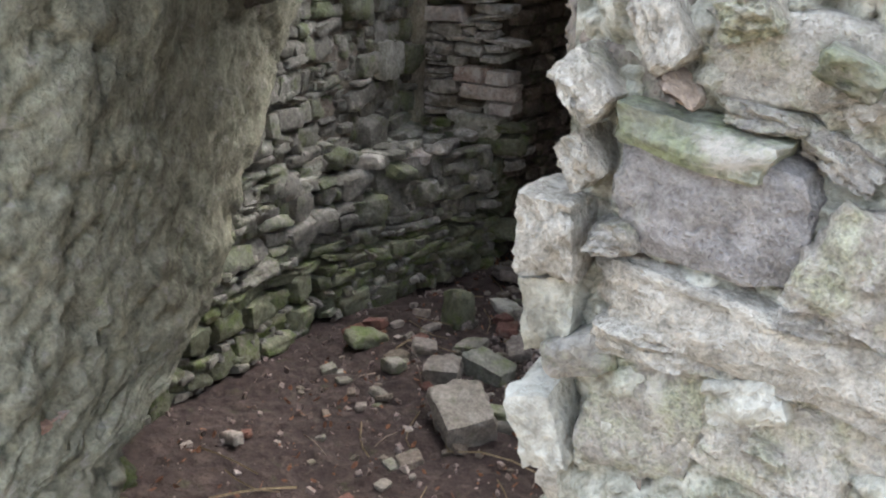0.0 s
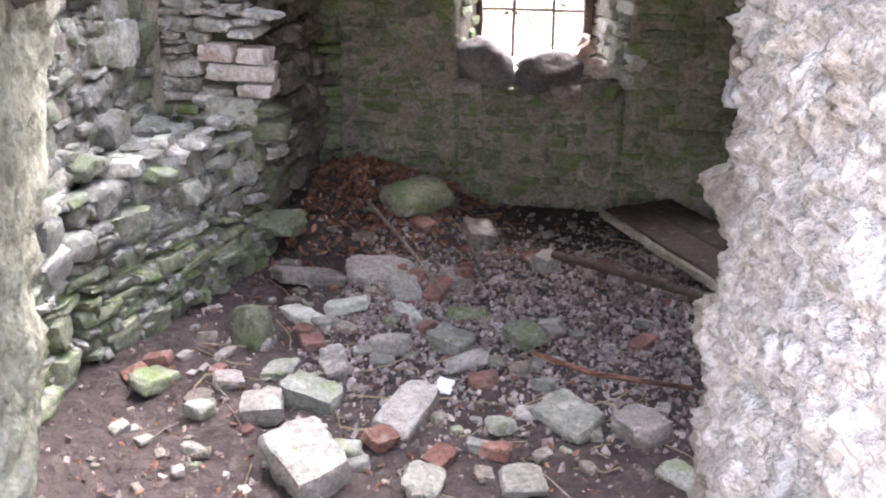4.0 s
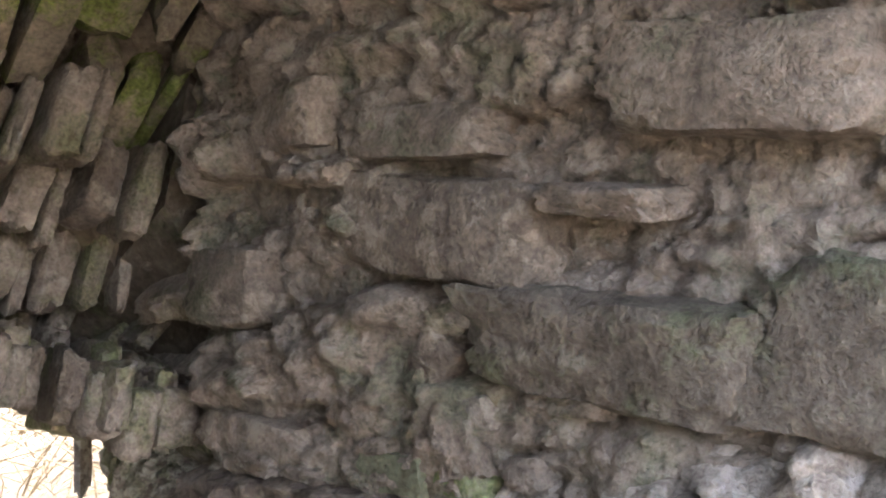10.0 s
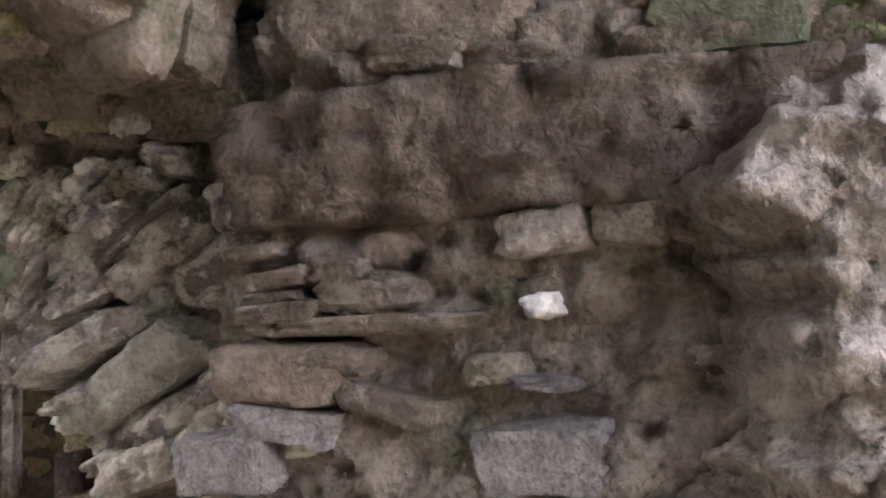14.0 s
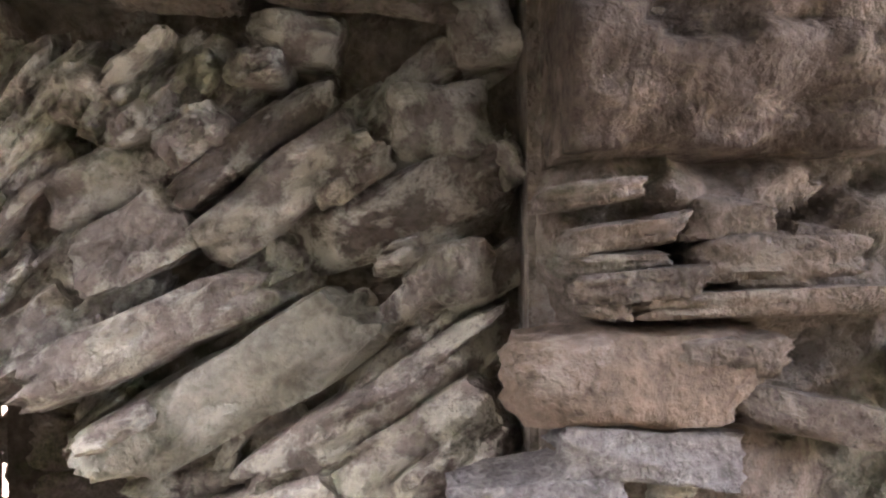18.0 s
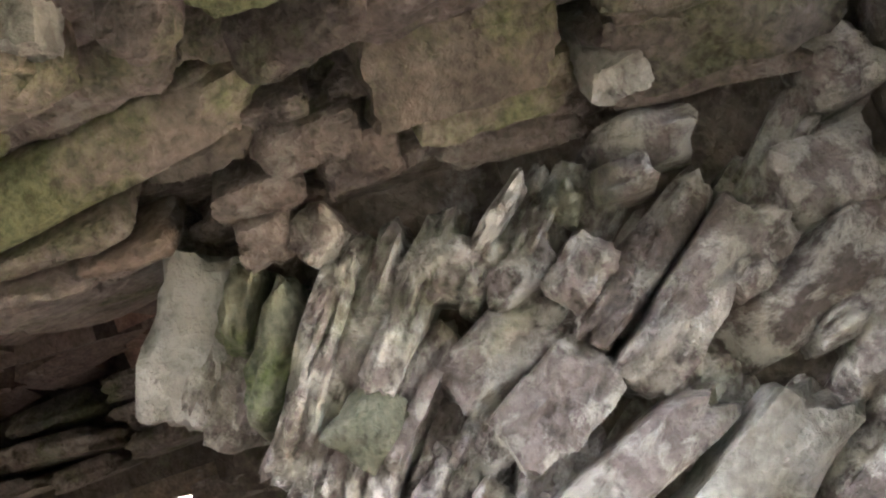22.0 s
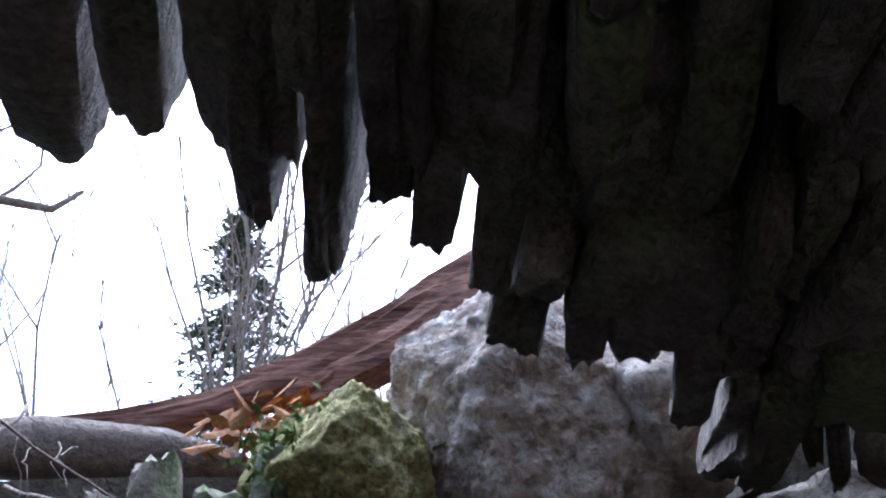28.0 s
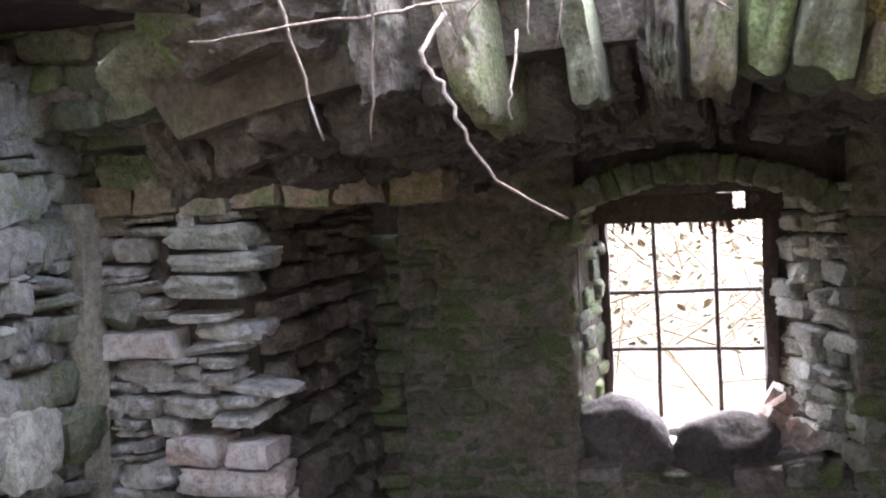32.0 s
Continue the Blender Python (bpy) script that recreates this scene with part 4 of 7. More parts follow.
for u, z, w, h, k in ((1.95, 0.42, 0.19, 0.15, "grey"), (2.35, 0.90, 0.17, 0.16, "pale_block"), (2.55, 0.88, 0.15, 0.13, "green"), (2.2, 0.62, 0.16, 0.14, "grey"), (2.3, 0.3, 0.3, 0.13, "green"), (1.55, 0.55, 0.15, 0.11, "grey"),
                      (1.0, 0.5, 0.16, 0.12, "grey"), (1.3, 0.75, 0.16, 0.1, "grey"), (0.45, 0.35, 0.22, 0.14, "green"), (0.35, 0.2, 0.25, 0.12, "green"), (0.6, 0.12, 0.25, 0.1, "green"), (2.75, 0.55, 0.16, 0.2, "grey"), (2.1, 1.15, 0.18, 0.14, "grey")):
    p, eu, ev, en = place_left(u, z)
    block(wall_side, "stone", k, p - en * 0.03, (eu, ev, en), (w, h, 0.14), 0.1)

# ---- pier with brick patches ----
wall_pier = tagged(link("wall_pier", boxes_mesh("wall_pier", M["dark_mortar"], [((-3.0, 4.10, -0.1), (-2.12, FAR, 1.42))])), "stub of a cross wall in thin flat stones patched with brick", "wall", kind="structure")
place_pier = flat((-2.52, 4.04, 0), X, Z)


def pier_skip(u, z, w, h):
    x = u - 2.52
    return (-2.34 < x < -2.0 and 0.70 < z < 0.86) or (x < -2.26 and 1.01 < z < 1.11) or (x > -2.3 and 1.17 < z < 1.34)


lay(wall_pier, "stone", "pier", place_pier, (0, 0.45), (0.40, 1.44), (0.022, 0.07), (0.05, 0.2), 0.14, 0.012, pier_skip, 0.003, 0.10)
lay(wall_pier, "stone", "green", flat((-2.5, 4.02, 0), X, Z), (0, 0.5), (0.0, 0.62), (0.06, 0.12), (0.1, 0.22), 0.16, 0.05, None, 0.008, 0.14)
place_ps = flat((-2.09, 4.06, 0), Y, Z)
lay(wall_pier, "stone", "vault", place_ps, (0.13, 0.84), (0.0, 1.42), (0.05, 0.09), (0.1, 0.22), 0.14, 0.015, None, 0.006, 0.05)
for x0, x1, z0, z1 in ((-2.31, -2.16, 0.785, 0.848), (-2.27, -2.02, 0.715, 0.778), (-2.15, -2.04, 0.785, 0.84), (-2.51, -2.27, 1.03, 1.095), (-2.14, -2.03, 0.655, 0.708)):
    block(wall_pier, "brick", "pier_brick", Vector(((x0 + x1) / 2, 4.075, (z0 + z1) / 2)), (X, Z, -Y), (x1 - x0, z1 - z0, 0.115), 0.03)
for x, z, w, h in ((-2.17, 1.31, 0.21, 0.055), (-2.15, 1.255, 0.23, 0.05), (-2.19, 1.20, 0.19, 0.05)):
    block(wall_pier, "stone", "pale_block", Vector((x, 4.08, z)), (X, Z, -Y), (w, h, 0.13), 0.05)
block(wall_pier, "stone", "grey", Vector((-2.43, 4.08, 1.15)), (X, Z, -Y), (0.11, 0.11, 0.13), 0.5)
block(wall_pier, "stone", "pale_block", Vector((-2.2, 4.06, 0.60)), (X, Z, -Y), (0.22, 0.1, 0.15), 0.1)
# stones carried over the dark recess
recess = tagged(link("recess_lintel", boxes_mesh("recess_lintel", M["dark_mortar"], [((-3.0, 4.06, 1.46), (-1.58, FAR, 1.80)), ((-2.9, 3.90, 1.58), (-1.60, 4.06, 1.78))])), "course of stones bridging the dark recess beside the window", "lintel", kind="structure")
lay(recess, "stone", "green", flat((-2.6, 4.03, 0), X, Z), (0, 1.0), (1.42, 1.75), (0.06, 0.1), (0.1, 0.22), 0.14, 0.03, None, 0.008, 0.06)
lay(recess, "stone", "vault", flat((-2.55, 4.05, 1.57), X, -Y), (0, 0.95), (0, 0.16), (0.06, 0.1), (0.12, 0.26), 0.08, 0.02, None, 0.006, 0.08)
lay(recess, "stone", "green", flat((-2.55, 3.88, 0), X, Z), (0, 0.95), (1.56, 1.8), (0.05, 0.09), (0.1, 0.2), 0.12, 0.02, None, 0.006, 0.08)
for k in range(7):
    block(recess, "brick", "brick_mossy", Vector((-2.42 + k * 0.125, 4.08, 1.40 + 0.006 * (k % 2))), (X, Z, -Y), (0.115, 0.07, 0.12), 0.04)

# ---- window wall ----
WX0, WX1, WZ0, WZ1 = -1.42, -0.95, 0.665, 1.26
wall_far = tagged(link("wall_window", None), "damp green rubble wall with a barred window and a broken opening", "wall", kind="structure")
dm = M["dark_mortar"]
prism("core", dm, [(-3.0, FAR_OUT), (-3.0, FAR + 0.05), (-1.47, FAR + 0.05), (WX0 - 0.02, FAR_OUT)], -0.1, 1.8, wall_far)
prism("core", dm, [(WX0 - 0.02, FAR_OUT), (-1.47, FAR + 0.05), (-0.72, FAR + 0.05), (WX1 + 0.04, FAR_OUT)], -0.1, 0.56, wall_far)
prism("core", dm, [(WX0 - 0.02, FAR_OUT), (-1.47, FAR + 0.14), (-0.72, FAR + 0.14), (WX1 + 0.04, FAR_OUT)], 1.345, 2.0, wall_far)
prism("core", dm, [(-1.47, FAR + 0.14), (-1.47, FAR + 0.05), (-0.72, FAR + 0.05), (-0.72, FAR + 0.14)], 1.50, 2.0, wall_far)
prism("core", dm, [(WX1 + 0.04, FAR_OUT), (-0.72, FAR + 0.05), (0.04, FAR + 0.05), (0.45, FAR_OUT)], -0.1, 2.0, wall_far)
prism("core", dm, [(0.45, FAR_OUT), (0.04, FAR + 0.05), (1.25, FAR + 0.05), (1.02, FAR_OUT)], -0.1, 0.42, wall_far)
prism("core", dm, [(0.45, FAR_OUT), (0.04, FAR + 0.05), (1.25, FAR + 0.05), (1.02, FAR_OUT)], 1.34, 2.0, wall_far)
prism("core", dm, [(1.02, FAR_OUT), (1.25, FAR + 0.05), (1.7, FAR + 0.05), (1.7, FAR_OUT)], -0.1, 2.0, wall_far)


def far_skip(u, z, w, h):
    x = u - 2.1
    return -1.47 < x + w * 0.35 and x - w * 0.35 < -0.74 and 0.55 < z < 1.47


lay(wall_far, "stone", "green", flat((-2.1, FAR, 0), X, Z), (0, 2.16), (0.0, 1.55), (0.04, 0.085), (0.07, 0.2), 0.14, 0.012, far_skip, 0.004, 0.06)
def wall_skin(u, v):
    return 0.002 + 1.1 * (rubble(u, v, (8, 17), 0.03, 0.7, 12.0) - 0.012)


for u0, u1, v0, v1 in ((0.08, 0.63, 0.0, 1.56), (0.63, 1.37, 0.0, 0.54), (1.37, 2.14, 0.0, 1.56)):
    link("rendering", relief("rendering", M["green_wall"], flat((-2.1, FAR, 0), X, Z), (u0, u1), (v0, v1), 0.013, wall_skin), wall_far, "thin green-stained mortar smeared over the stones")
rv = (Vector((WX1 + 0.03, FAR_OUT - 0.02, 0)) - Vector((-0.74, FAR, 0)))
lay(wall_far, "stone", "outer", lambda u, z: (Vector((-0.735, FAR + 0.01, 0)) + rv.normalized() * u + Z * z, rv.normalized(), Z, Z.cross(rv.normalized())),
    (0.0, rv.length - 0.03), (0.58, 1.36), (0.04, 0.08), (0.06, 0.15), 0.1, 0.025, None, 0.008, 0.16)
rl = (Vector((WX0 - 0.015, FAR_OUT - 0.02, 0)) - Vector((-1.475, FAR, 0)))
lay(wall_far, "stone", "green", lambda u, z: (Vector((-1.475, FAR + 0.01, 0)) + rl.normalized() * u + Z * z, rl.normalized(), Z, rl.normalized().cross(Z)),
    (0.0, rl.length - 0.03), (0.58, 1.36), (0.05, 0.09), (0.08, 0.18), 0.1, 0.015, None, 0.008, 0.1)
ro = (Vector((0.45, FAR_OUT, 0)) - Vector((0.04, FAR, 0)))
lay(wall_far, "stone", "green", lambda u, z: (Vector((0.04, FAR + 0.01, 0)) + ro.normalized() * u + Z * z, ro.normalized(), Z, ro.normalized().cross(Z)),
    (0.0, ro.length), (0.42, 1.34), (0.05, 0.09), (0.1, 0.2), 0.1, 0.015, None, 0.008, 0.06)
# brick arch over the window
for k in range(17):
    s = (k - 8) / 8
    x, z = -1.13 + 0.37 * s, 1.46 - 0.10 * s * s - 0.04
    er = Vector((0.55 * s, 0, 1)).normalized()
    block(wall_far, "voussoir", "green", Vector((x, FAR + 0.06, z)), (er, Vector((er.z, 0, -er.x)), Y), (0.07 + 0.02 * rng.random(), 0.052, 0.12), 0.08)
# sill
for k in range(26):
    x, y = rng.uniform(-1.46, -0.78), rng.uniform(FAR, FAR_OUT - 0.05)
    block(wall_far, "stone", "debris", Vector((x, y, 0.555 + 0.15 * (y - FAR))), (X, Y, Z), (rng.uniform(0.06, 0.14), rng.uniform(0.06, 0.12), rng.uniform(0.04, 0.07)), 0.3)
for k in range(34):
    x, y = rng.uniform(0.35, 1.1), rng.uniform(FAR, FAR_OUT)
    block(wall_far, "stone", rng.choice(("debris", "outer", "grey")), Vector((x, y, 0.43 + rng.uniform(0, 0.06))), (X, Y, Z), (rng.uniform(0.07, 0.2), rng.uniform(0.07, 0.15), rng.uniform(0.05, 0.1)), 0.4)
for r in range(11):
    for k in range(3):
        block(wall_far, "brick", "yellow_brick", Vector((0.99 + 0.02 * (10 - r) * 0.5 + 0.11 * k + 0.05 * (r % 2), FAR + 0.22, 0.47 + r * 0.068)), (X, Z, -Y), (0.1, 0.06, 0.12), 0.06)

# ---- side chamber ----
wall_out = tagged(link("wall_side_chamber", boxes_mesh("wall_side_chamber", M["dark_mortar"], [
    ((SIDE, WALL_IN - 0.02, -0.1), (0.85, 2.615, 2.0)), ((SIDE + 0.1, 2.615, -0.1), (0.85, 3.05, 0.72)), ((SIDE + 0.1, 2.615, 1.35), (0.85, 3.05, 2.0)), ((SIDE, 3.05, -0.1), (0.85, 3.5, 2.0)), ((1.25, 3.5, -0.1), (1.7, FAR + 0.05, 2.0)), ((0.85, 3.3, -0.1), (1.7, 3.5, 2.0))])),
    "dark rubble wall of the side chamber with a small framed window", "wall", kind="structure")
lay(wall_out, "stone", "vault", flat((SIDE, 3.5, 0), -Y, Z), (0, 1.45), (0.5, 1.5), (0.04, 0.08), (0.08, 0.2), 0.12, 0.02,
    lambda u, z, w, h: 2.57 < 3.5 - u < 3.08 and 0.7 < z < 1.37, 0.006, 0.06)
for k in range(8):
    block(wall_out, "brick", "brick_mossy", Vector((SIDE + 0.06, 3.09 + 0.02 * (k % 2), 0.76 + 0.075 * k)), (Y, Z, X), (0.11, 0.066, 0.12), 0.04)
    block(wall_out, "stone", "jamb", Vector((SIDE + 0.07, 2.59, 0.76 + 0.075 * k)), (Y, Z, X), (0.09, 0.07, 0.12), 0.1)
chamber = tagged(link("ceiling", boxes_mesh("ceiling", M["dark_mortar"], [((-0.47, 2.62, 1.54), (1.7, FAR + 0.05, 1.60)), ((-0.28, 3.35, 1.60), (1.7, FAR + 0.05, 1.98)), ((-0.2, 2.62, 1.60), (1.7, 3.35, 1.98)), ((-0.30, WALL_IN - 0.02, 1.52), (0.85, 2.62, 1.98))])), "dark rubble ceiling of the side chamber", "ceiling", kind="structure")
bits, faces = [], []
for k in range(420):
    v, f = cube_grid(1)
    m = Euler([rng.uniform(-0.3, 0.3) for _ in range(3)]).to_matrix()
    y = rng.uniform(2.45, 4.85)
    c = Vector((rng.uniform(-0.42, 1.2) if y > 2.62 else rng.uniform(-0.3, 0.4), y, 1.53 + rng.uniform(-0.02, 0.01)))
    s = Vector((rng.uniform(0.06, 0.16), rng.uniform(0.05, 0.12), rng.uniform(0.02, 0.05)))
    o = len(bits)
    bits += [c + m @ Vector([a * b for a, b in zip(p, s)]) for p in v]
    faces += [[o + i for i in q] for q in f]
ceil_me = mesh_from("ceiling_slates", bits, faces, M["slate_bits"], False)
link("slates", ceil_me, chamber, "thin flat slates pressed into the ceiling")

# ---- vault ----
vault = tagged(link("vault", None), "low mossy barrel vault of thin flat stones, fallen in before the window", "vault", kind="structure")


def shell(name, place, y0, y1, a0, a1, grow, cut=None, thick=0.16):
    """The backing of a vault: a curved slab, open where it has fallen."""
    na, ny, verts, faces = 44, max(1, int((y1 - y0) / 0.06)), [], []
    for g in (grow, grow + thick):
        for i in range(na + 1):
            for j in range(ny + 1):
                verts.append(place(y0 + (y1 - y0) * j / ny, a0 + (a1 - a0) * i / na, g)[0])
    s, full = (na + 1) * (ny + 1), set()
    for i in range(na):
        for j in range(ny):
            p = place(y0 + (y1 - y0) * (j + 0.5) / ny, a0 + (a1 - a0) * (i + 0.5) / na)[0]
            if not (cut and cut(p.x, p.y)):
                full.add((i, j))
    for i, j in sorted(full):
        k = i * (ny + 1) + j
        faces += [(k, k + 1, k + ny + 2, k + ny + 1), (s + k, s + k + ny + 1, s + k + ny + 2, s + k + 1)]
        for di, dj, a, b in ((-1, 0, k, k + 1), (1, 0, k + ny + 2, k + ny + 1), (0, -1, k + ny + 1, k), (0, 1, k + 1, k + ny + 2)):
            if (i + di, j + dj) not in full:
                faces.append((b, a, a + s, b + s))
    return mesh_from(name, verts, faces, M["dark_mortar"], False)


def fallen(x, y):
    return (x < -0.58 and (y > (2.55 if x > -0.82 else 2.42) or y < 2.16)) or y > 2.62 or (x > -0.53 and y > 2.25)


link("backing", shell("backing", vault_place, 2.06, FAR, 0.0, ARC[-1] - 0.01, 0.05, fallen), vault)
lay(vault, "stone", "vault", flat((-0.475, 2.42, 0), -Y, Z), (0, 0.36), (1.425, 1.78), (0.025, 0.045), (0.06, 0.14), 0.1, 0.02, None, 0.004, 0.1)
link("backing", shell("backing", front_place, 0.0, 0.85, 0.1, 2.5, 0.06), vault)


def in_hole(y, s, w, h):
    return (s < 0.07 and y > 2.25) or (s < 0.15 and y > 2.30) or (vault_place(y, s)[0].x < -0.54 and y + 0.5 * w > (2.48 if vault_place(y, s)[0].x > -1.05 else 2.58))


lay(vault, "voussoir", "voussoir", front_place, (-0.03, 0.8), (0.2, 2.42), (0.07, 0.15), (0.16, 0.42), 0.12, 0.04, lambda u, a, w, h: a > 1.75 and u - 0.5 * w < 0.55 * (a - 1.75), 0.006, 0.04, speed=0.67)
lay(vault, "voussoir", "vault", front_place, (0.0, 0.85), (1.75, 2.55), (0.05, 0.1), (0.07, 0.16), 0.10, 0.0, None, 0.004, 0.2, speed=0.8)
lay(vault, "voussoir", "vault", vault_place, (2.055, 2.54), (0.06, 0.45), (0.022, 0.045), (0.06, 0.15), 0.10, -0.004, None, 0.003, 0.12, speed=0.98)
lay(vault, "voussoir", "vault", vault_place, (2.12, 2.62), (0.45, 1.56), (0.022, 0.045), (0.08, 0.2), 0.11, 0.035, in_hole, 0.004, 0.07, speed=0.92)
def vault_slab(kind, p, q, w):
    steep = p[0] + q[0] > -1.12
    slab(vault, kind, p, q, w, (-0.74, 0, -0.67) if steep else (-0.25, -0.1, -1), 0.07, 0.012, 1.12)


# the tongues left hanging at the hole
vault_slab("vault", (-1.160, 2.540, 1.763), (-1.265, 2.853, 1.851), 0.046)
vault_slab("vault", (-1.104, 2.491, 1.722), (-1.162, 2.732, 1.770), 0.052)
vault_slab("vault", (-1.047, 2.445, 1.681), (-1.073, 2.675, 1.708), 0.040)
vault_slab("vault", (-1.007, 2.420, 1.655), (-1.011, 2.553, 1.664), 0.024)
vault_slab("vault", (-1.009, 2.415, 1.656), (-1.016, 2.514, 1.665), 0.019)
vault_slab("vault", (-0.978, 2.392, 1.636), (-0.975, 2.545, 1.642), 0.022)
vault_slab("vault", (-0.964, 2.436, 1.630), (-0.956, 2.592, 1.634), 0.020)
vault_slab("vault", (-0.954, 2.375, 1.621), (-0.949, 2.536, 1.627), 0.014)
vault_slab("vault", (-0.937, 2.364, 1.611), (-0.920, 2.607, 1.616), 0.014)
vault_slab("vault", (-0.932, 2.488, 1.615), (-0.918, 2.619, 1.616), 0.012)
vault_slab("vault", (-0.947, 2.370, 1.617), (-0.941, 2.453, 1.618), 0.015)
vault_slab("vault", (-0.924, 2.355, 1.603), (-0.903, 2.496, 1.601), 0.015)
vault_slab("vault", (-0.915, 2.354, 1.598), (-0.894, 2.479, 1.596), 0.009)
# the courses over the side arch and the ragged edge of the hole, stone by stone
vault_slab("mossy", (-0.643, 2.133, 1.468), (-0.634, 2.218, 1.474), 0.040)
vault_slab("vault", (-0.629, 2.132, 1.464), (-0.602, 2.219, 1.466), 0.031)
vault_slab("vault", (-0.610, 2.141, 1.460), (-0.587, 2.178, 1.458), 0.036)
vault_slab("vault", (-0.578, 2.185, 1.457), (-0.560, 2.256, 1.461), 0.031)
vault_slab("mossy", (-0.534, 2.167, 1.446), (-0.535, 2.248, 1.452), 0.037)
vault_slab("mossy", (-0.516, 2.160, 1.431), (-0.519, 2.231, 1.435), 0.023)
vault_slab("vault", (-0.502, 2.160, 1.416), (-0.505, 2.228, 1.419), 0.017)
vault_slab("vault", (-0.513, 2.239, 1.428), (-0.514, 2.274, 1.429), 0.027)
vault_slab("vault", (-0.527, 2.254, 1.443), (-0.524, 2.300, 1.440), 0.022)
vault_slab("vault", (-0.513, 2.283, 1.428), (-0.512, 2.323, 1.426), 0.020)
vault_slab("vault", (-0.500, 2.297, 1.414), (-0.501, 2.320, 1.415), 0.021)
vault_slab("vault", (-0.639, 2.062, 1.460), (-0.621, 2.135, 1.462), 0.038)
vault_slab("vault", (-0.607, 2.048, 1.449), (-0.592, 2.137, 1.455), 0.037)
vault_slab("vault", (-0.566, 2.049, 1.439), (-0.557, 2.151, 1.449), 0.051)
vault_slab("pale_block", (-0.516, 2.130, 1.432), (-0.518, 2.156, 1.433), 0.012)
vault_slab("vault", (-0.523, 2.038, 1.429), (-0.518, 2.144, 1.434), 0.036)
vault_slab("vault", (-0.505, 2.062, 1.419), (-0.507, 2.147, 1.422), 0.021)
vault_slab("vault", (-0.652, 2.061, 1.463), (-0.645, 2.119, 1.467), 0.024)
vault_slab("vault", (-0.660, 2.172, 1.477), (-0.658, 2.213, 1.480), 0.029)
vault_slab("mossy", (-0.636, 2.244, 1.477), (-0.620, 2.324, 1.482), 0.022)
vault_slab("mossy", (-0.607, 2.242, 1.470), (-0.606, 2.288, 1.474), 0.020)
vault_slab("vault", (-0.605, 2.292, 1.475), (-0.601, 2.318, 1.477), 0.018)
vault_slab("pale_block", (-0.610, 2.333, 1.480), (-0.614, 2.363, 1.484), 0.023)
vault_slab("mossy", (-0.601, 2.342, 1.479), (-0.561, 2.493, 1.481), 0.032)
vault_slab("vault", (-0.572, 2.306, 1.469), (-0.556, 2.396, 1.476), 0.029)
vault_slab("mossy", (-0.549, 2.283, 1.462), (-0.528, 2.455, 1.444), 0.028)
vault_slab("vault", (-0.537, 2.270, 1.454), (-0.533, 2.309, 1.450), 0.012)
vault_slab("vault", (-0.519, 2.358, 1.434), (-0.515, 2.427, 1.430), 0.014)
vault_slab("rust", (-0.507, 2.345, 1.422), (-0.505, 2.390, 1.420), 0.013)
vault_slab("vault", (-0.563, 2.402, 1.478), (-0.552, 2.466, 1.471), 0.012)
vault_slab("vault", (-0.550, 2.399, 1.469), (-0.547, 2.442, 1.466), 0.016)
vault_slab("mossy", (-0.645, 2.397, 1.495), (-0.629, 2.475, 1.500), 0.029)
vault_slab("rust", (-0.609, 2.486, 1.496), (-0.616, 2.493, 1.499), 0.027)
vault_slab("vault", (-0.634, 2.362, 1.489), (-0.605, 2.444, 1.491), 0.026)
vault_slab("mossy", (-0.664, 2.329, 1.494), (-0.649, 2.389, 1.496), 0.031)
vault_slab("vault", (-0.665, 2.295, 1.491), (-0.659, 2.324, 1.492), 0.018)
vault_slab("vault", (-0.681, 2.312, 1.497), (-0.668, 2.328, 1.495), 0.011)
vault_slab("vault", (-0.655, 2.281, 1.486), (-0.641, 2.328, 1.487), 0.017)
vault_slab("vault", (-0.637, 2.307, 1.484), (-0.637, 2.356, 1.489), 0.012)
vault_slab("vault", (-0.694, 2.335, 1.503), (-0.679, 2.401, 1.505), 0.017)
vault_slab("vault", (-0.711, 2.356, 1.511), (-0.691, 2.412, 1.509), 0.009)
vault_slab("vault", (-0.672, 2.402, 1.503), (-0.658, 2.432, 1.502), 0.014)
vault_slab("vault", (-0.642, 2.469, 1.502), (-0.624, 2.523, 1.503), 0.011)
vault_slab("vault", (-0.618, 2.496, 1.499), (-0.579, 2.583, 1.501), 0.018)
vault_slab("vault", (-0.609, 2.443, 1.492), (-0.576, 2.535, 1.496), 0.013)
vault_slab("mossy", (-0.585, 2.462, 1.489), (-0.571, 2.530, 1.492), 0.022)
vault_slab("mossy", (-0.558, 2.503, 1.478), (-0.550, 2.583, 1.468), 0.023)
vault_slab("vault", (-0.548, 2.450, 1.466), (-0.542, 2.553, 1.460), 0.015)
vault_slab("mossy", (-0.525, 2.454, 1.442), (-0.527, 2.536, 1.444), 0.029)
vault_slab("vault", (-0.681, 2.327, 1.498), (-0.682, 2.349, 1.501), 0.011)
vault_slab("vault", (-0.675, 2.295, 1.494), (-0.681, 2.312, 1.497), 0.011)
vault_slab("vault", (-0.661, 2.263, 1.486), (-0.648, 2.276, 1.484), 0.012)
vault_slab("mossy", (-0.588, 2.512, 1.495), (-0.566, 2.596, 1.486), 0.022)
vault_slab("mossy", (-0.631, 2.220, 1.473), (-0.615, 2.247, 1.472), 0.020)
vault_slab("vault", (-0.584, 2.227, 1.463), (-0.571, 2.280, 1.466), 0.023)
vault_slab("vault", (-0.503, 2.389, 1.417), (-0.513, 2.469, 1.428), 0.016)
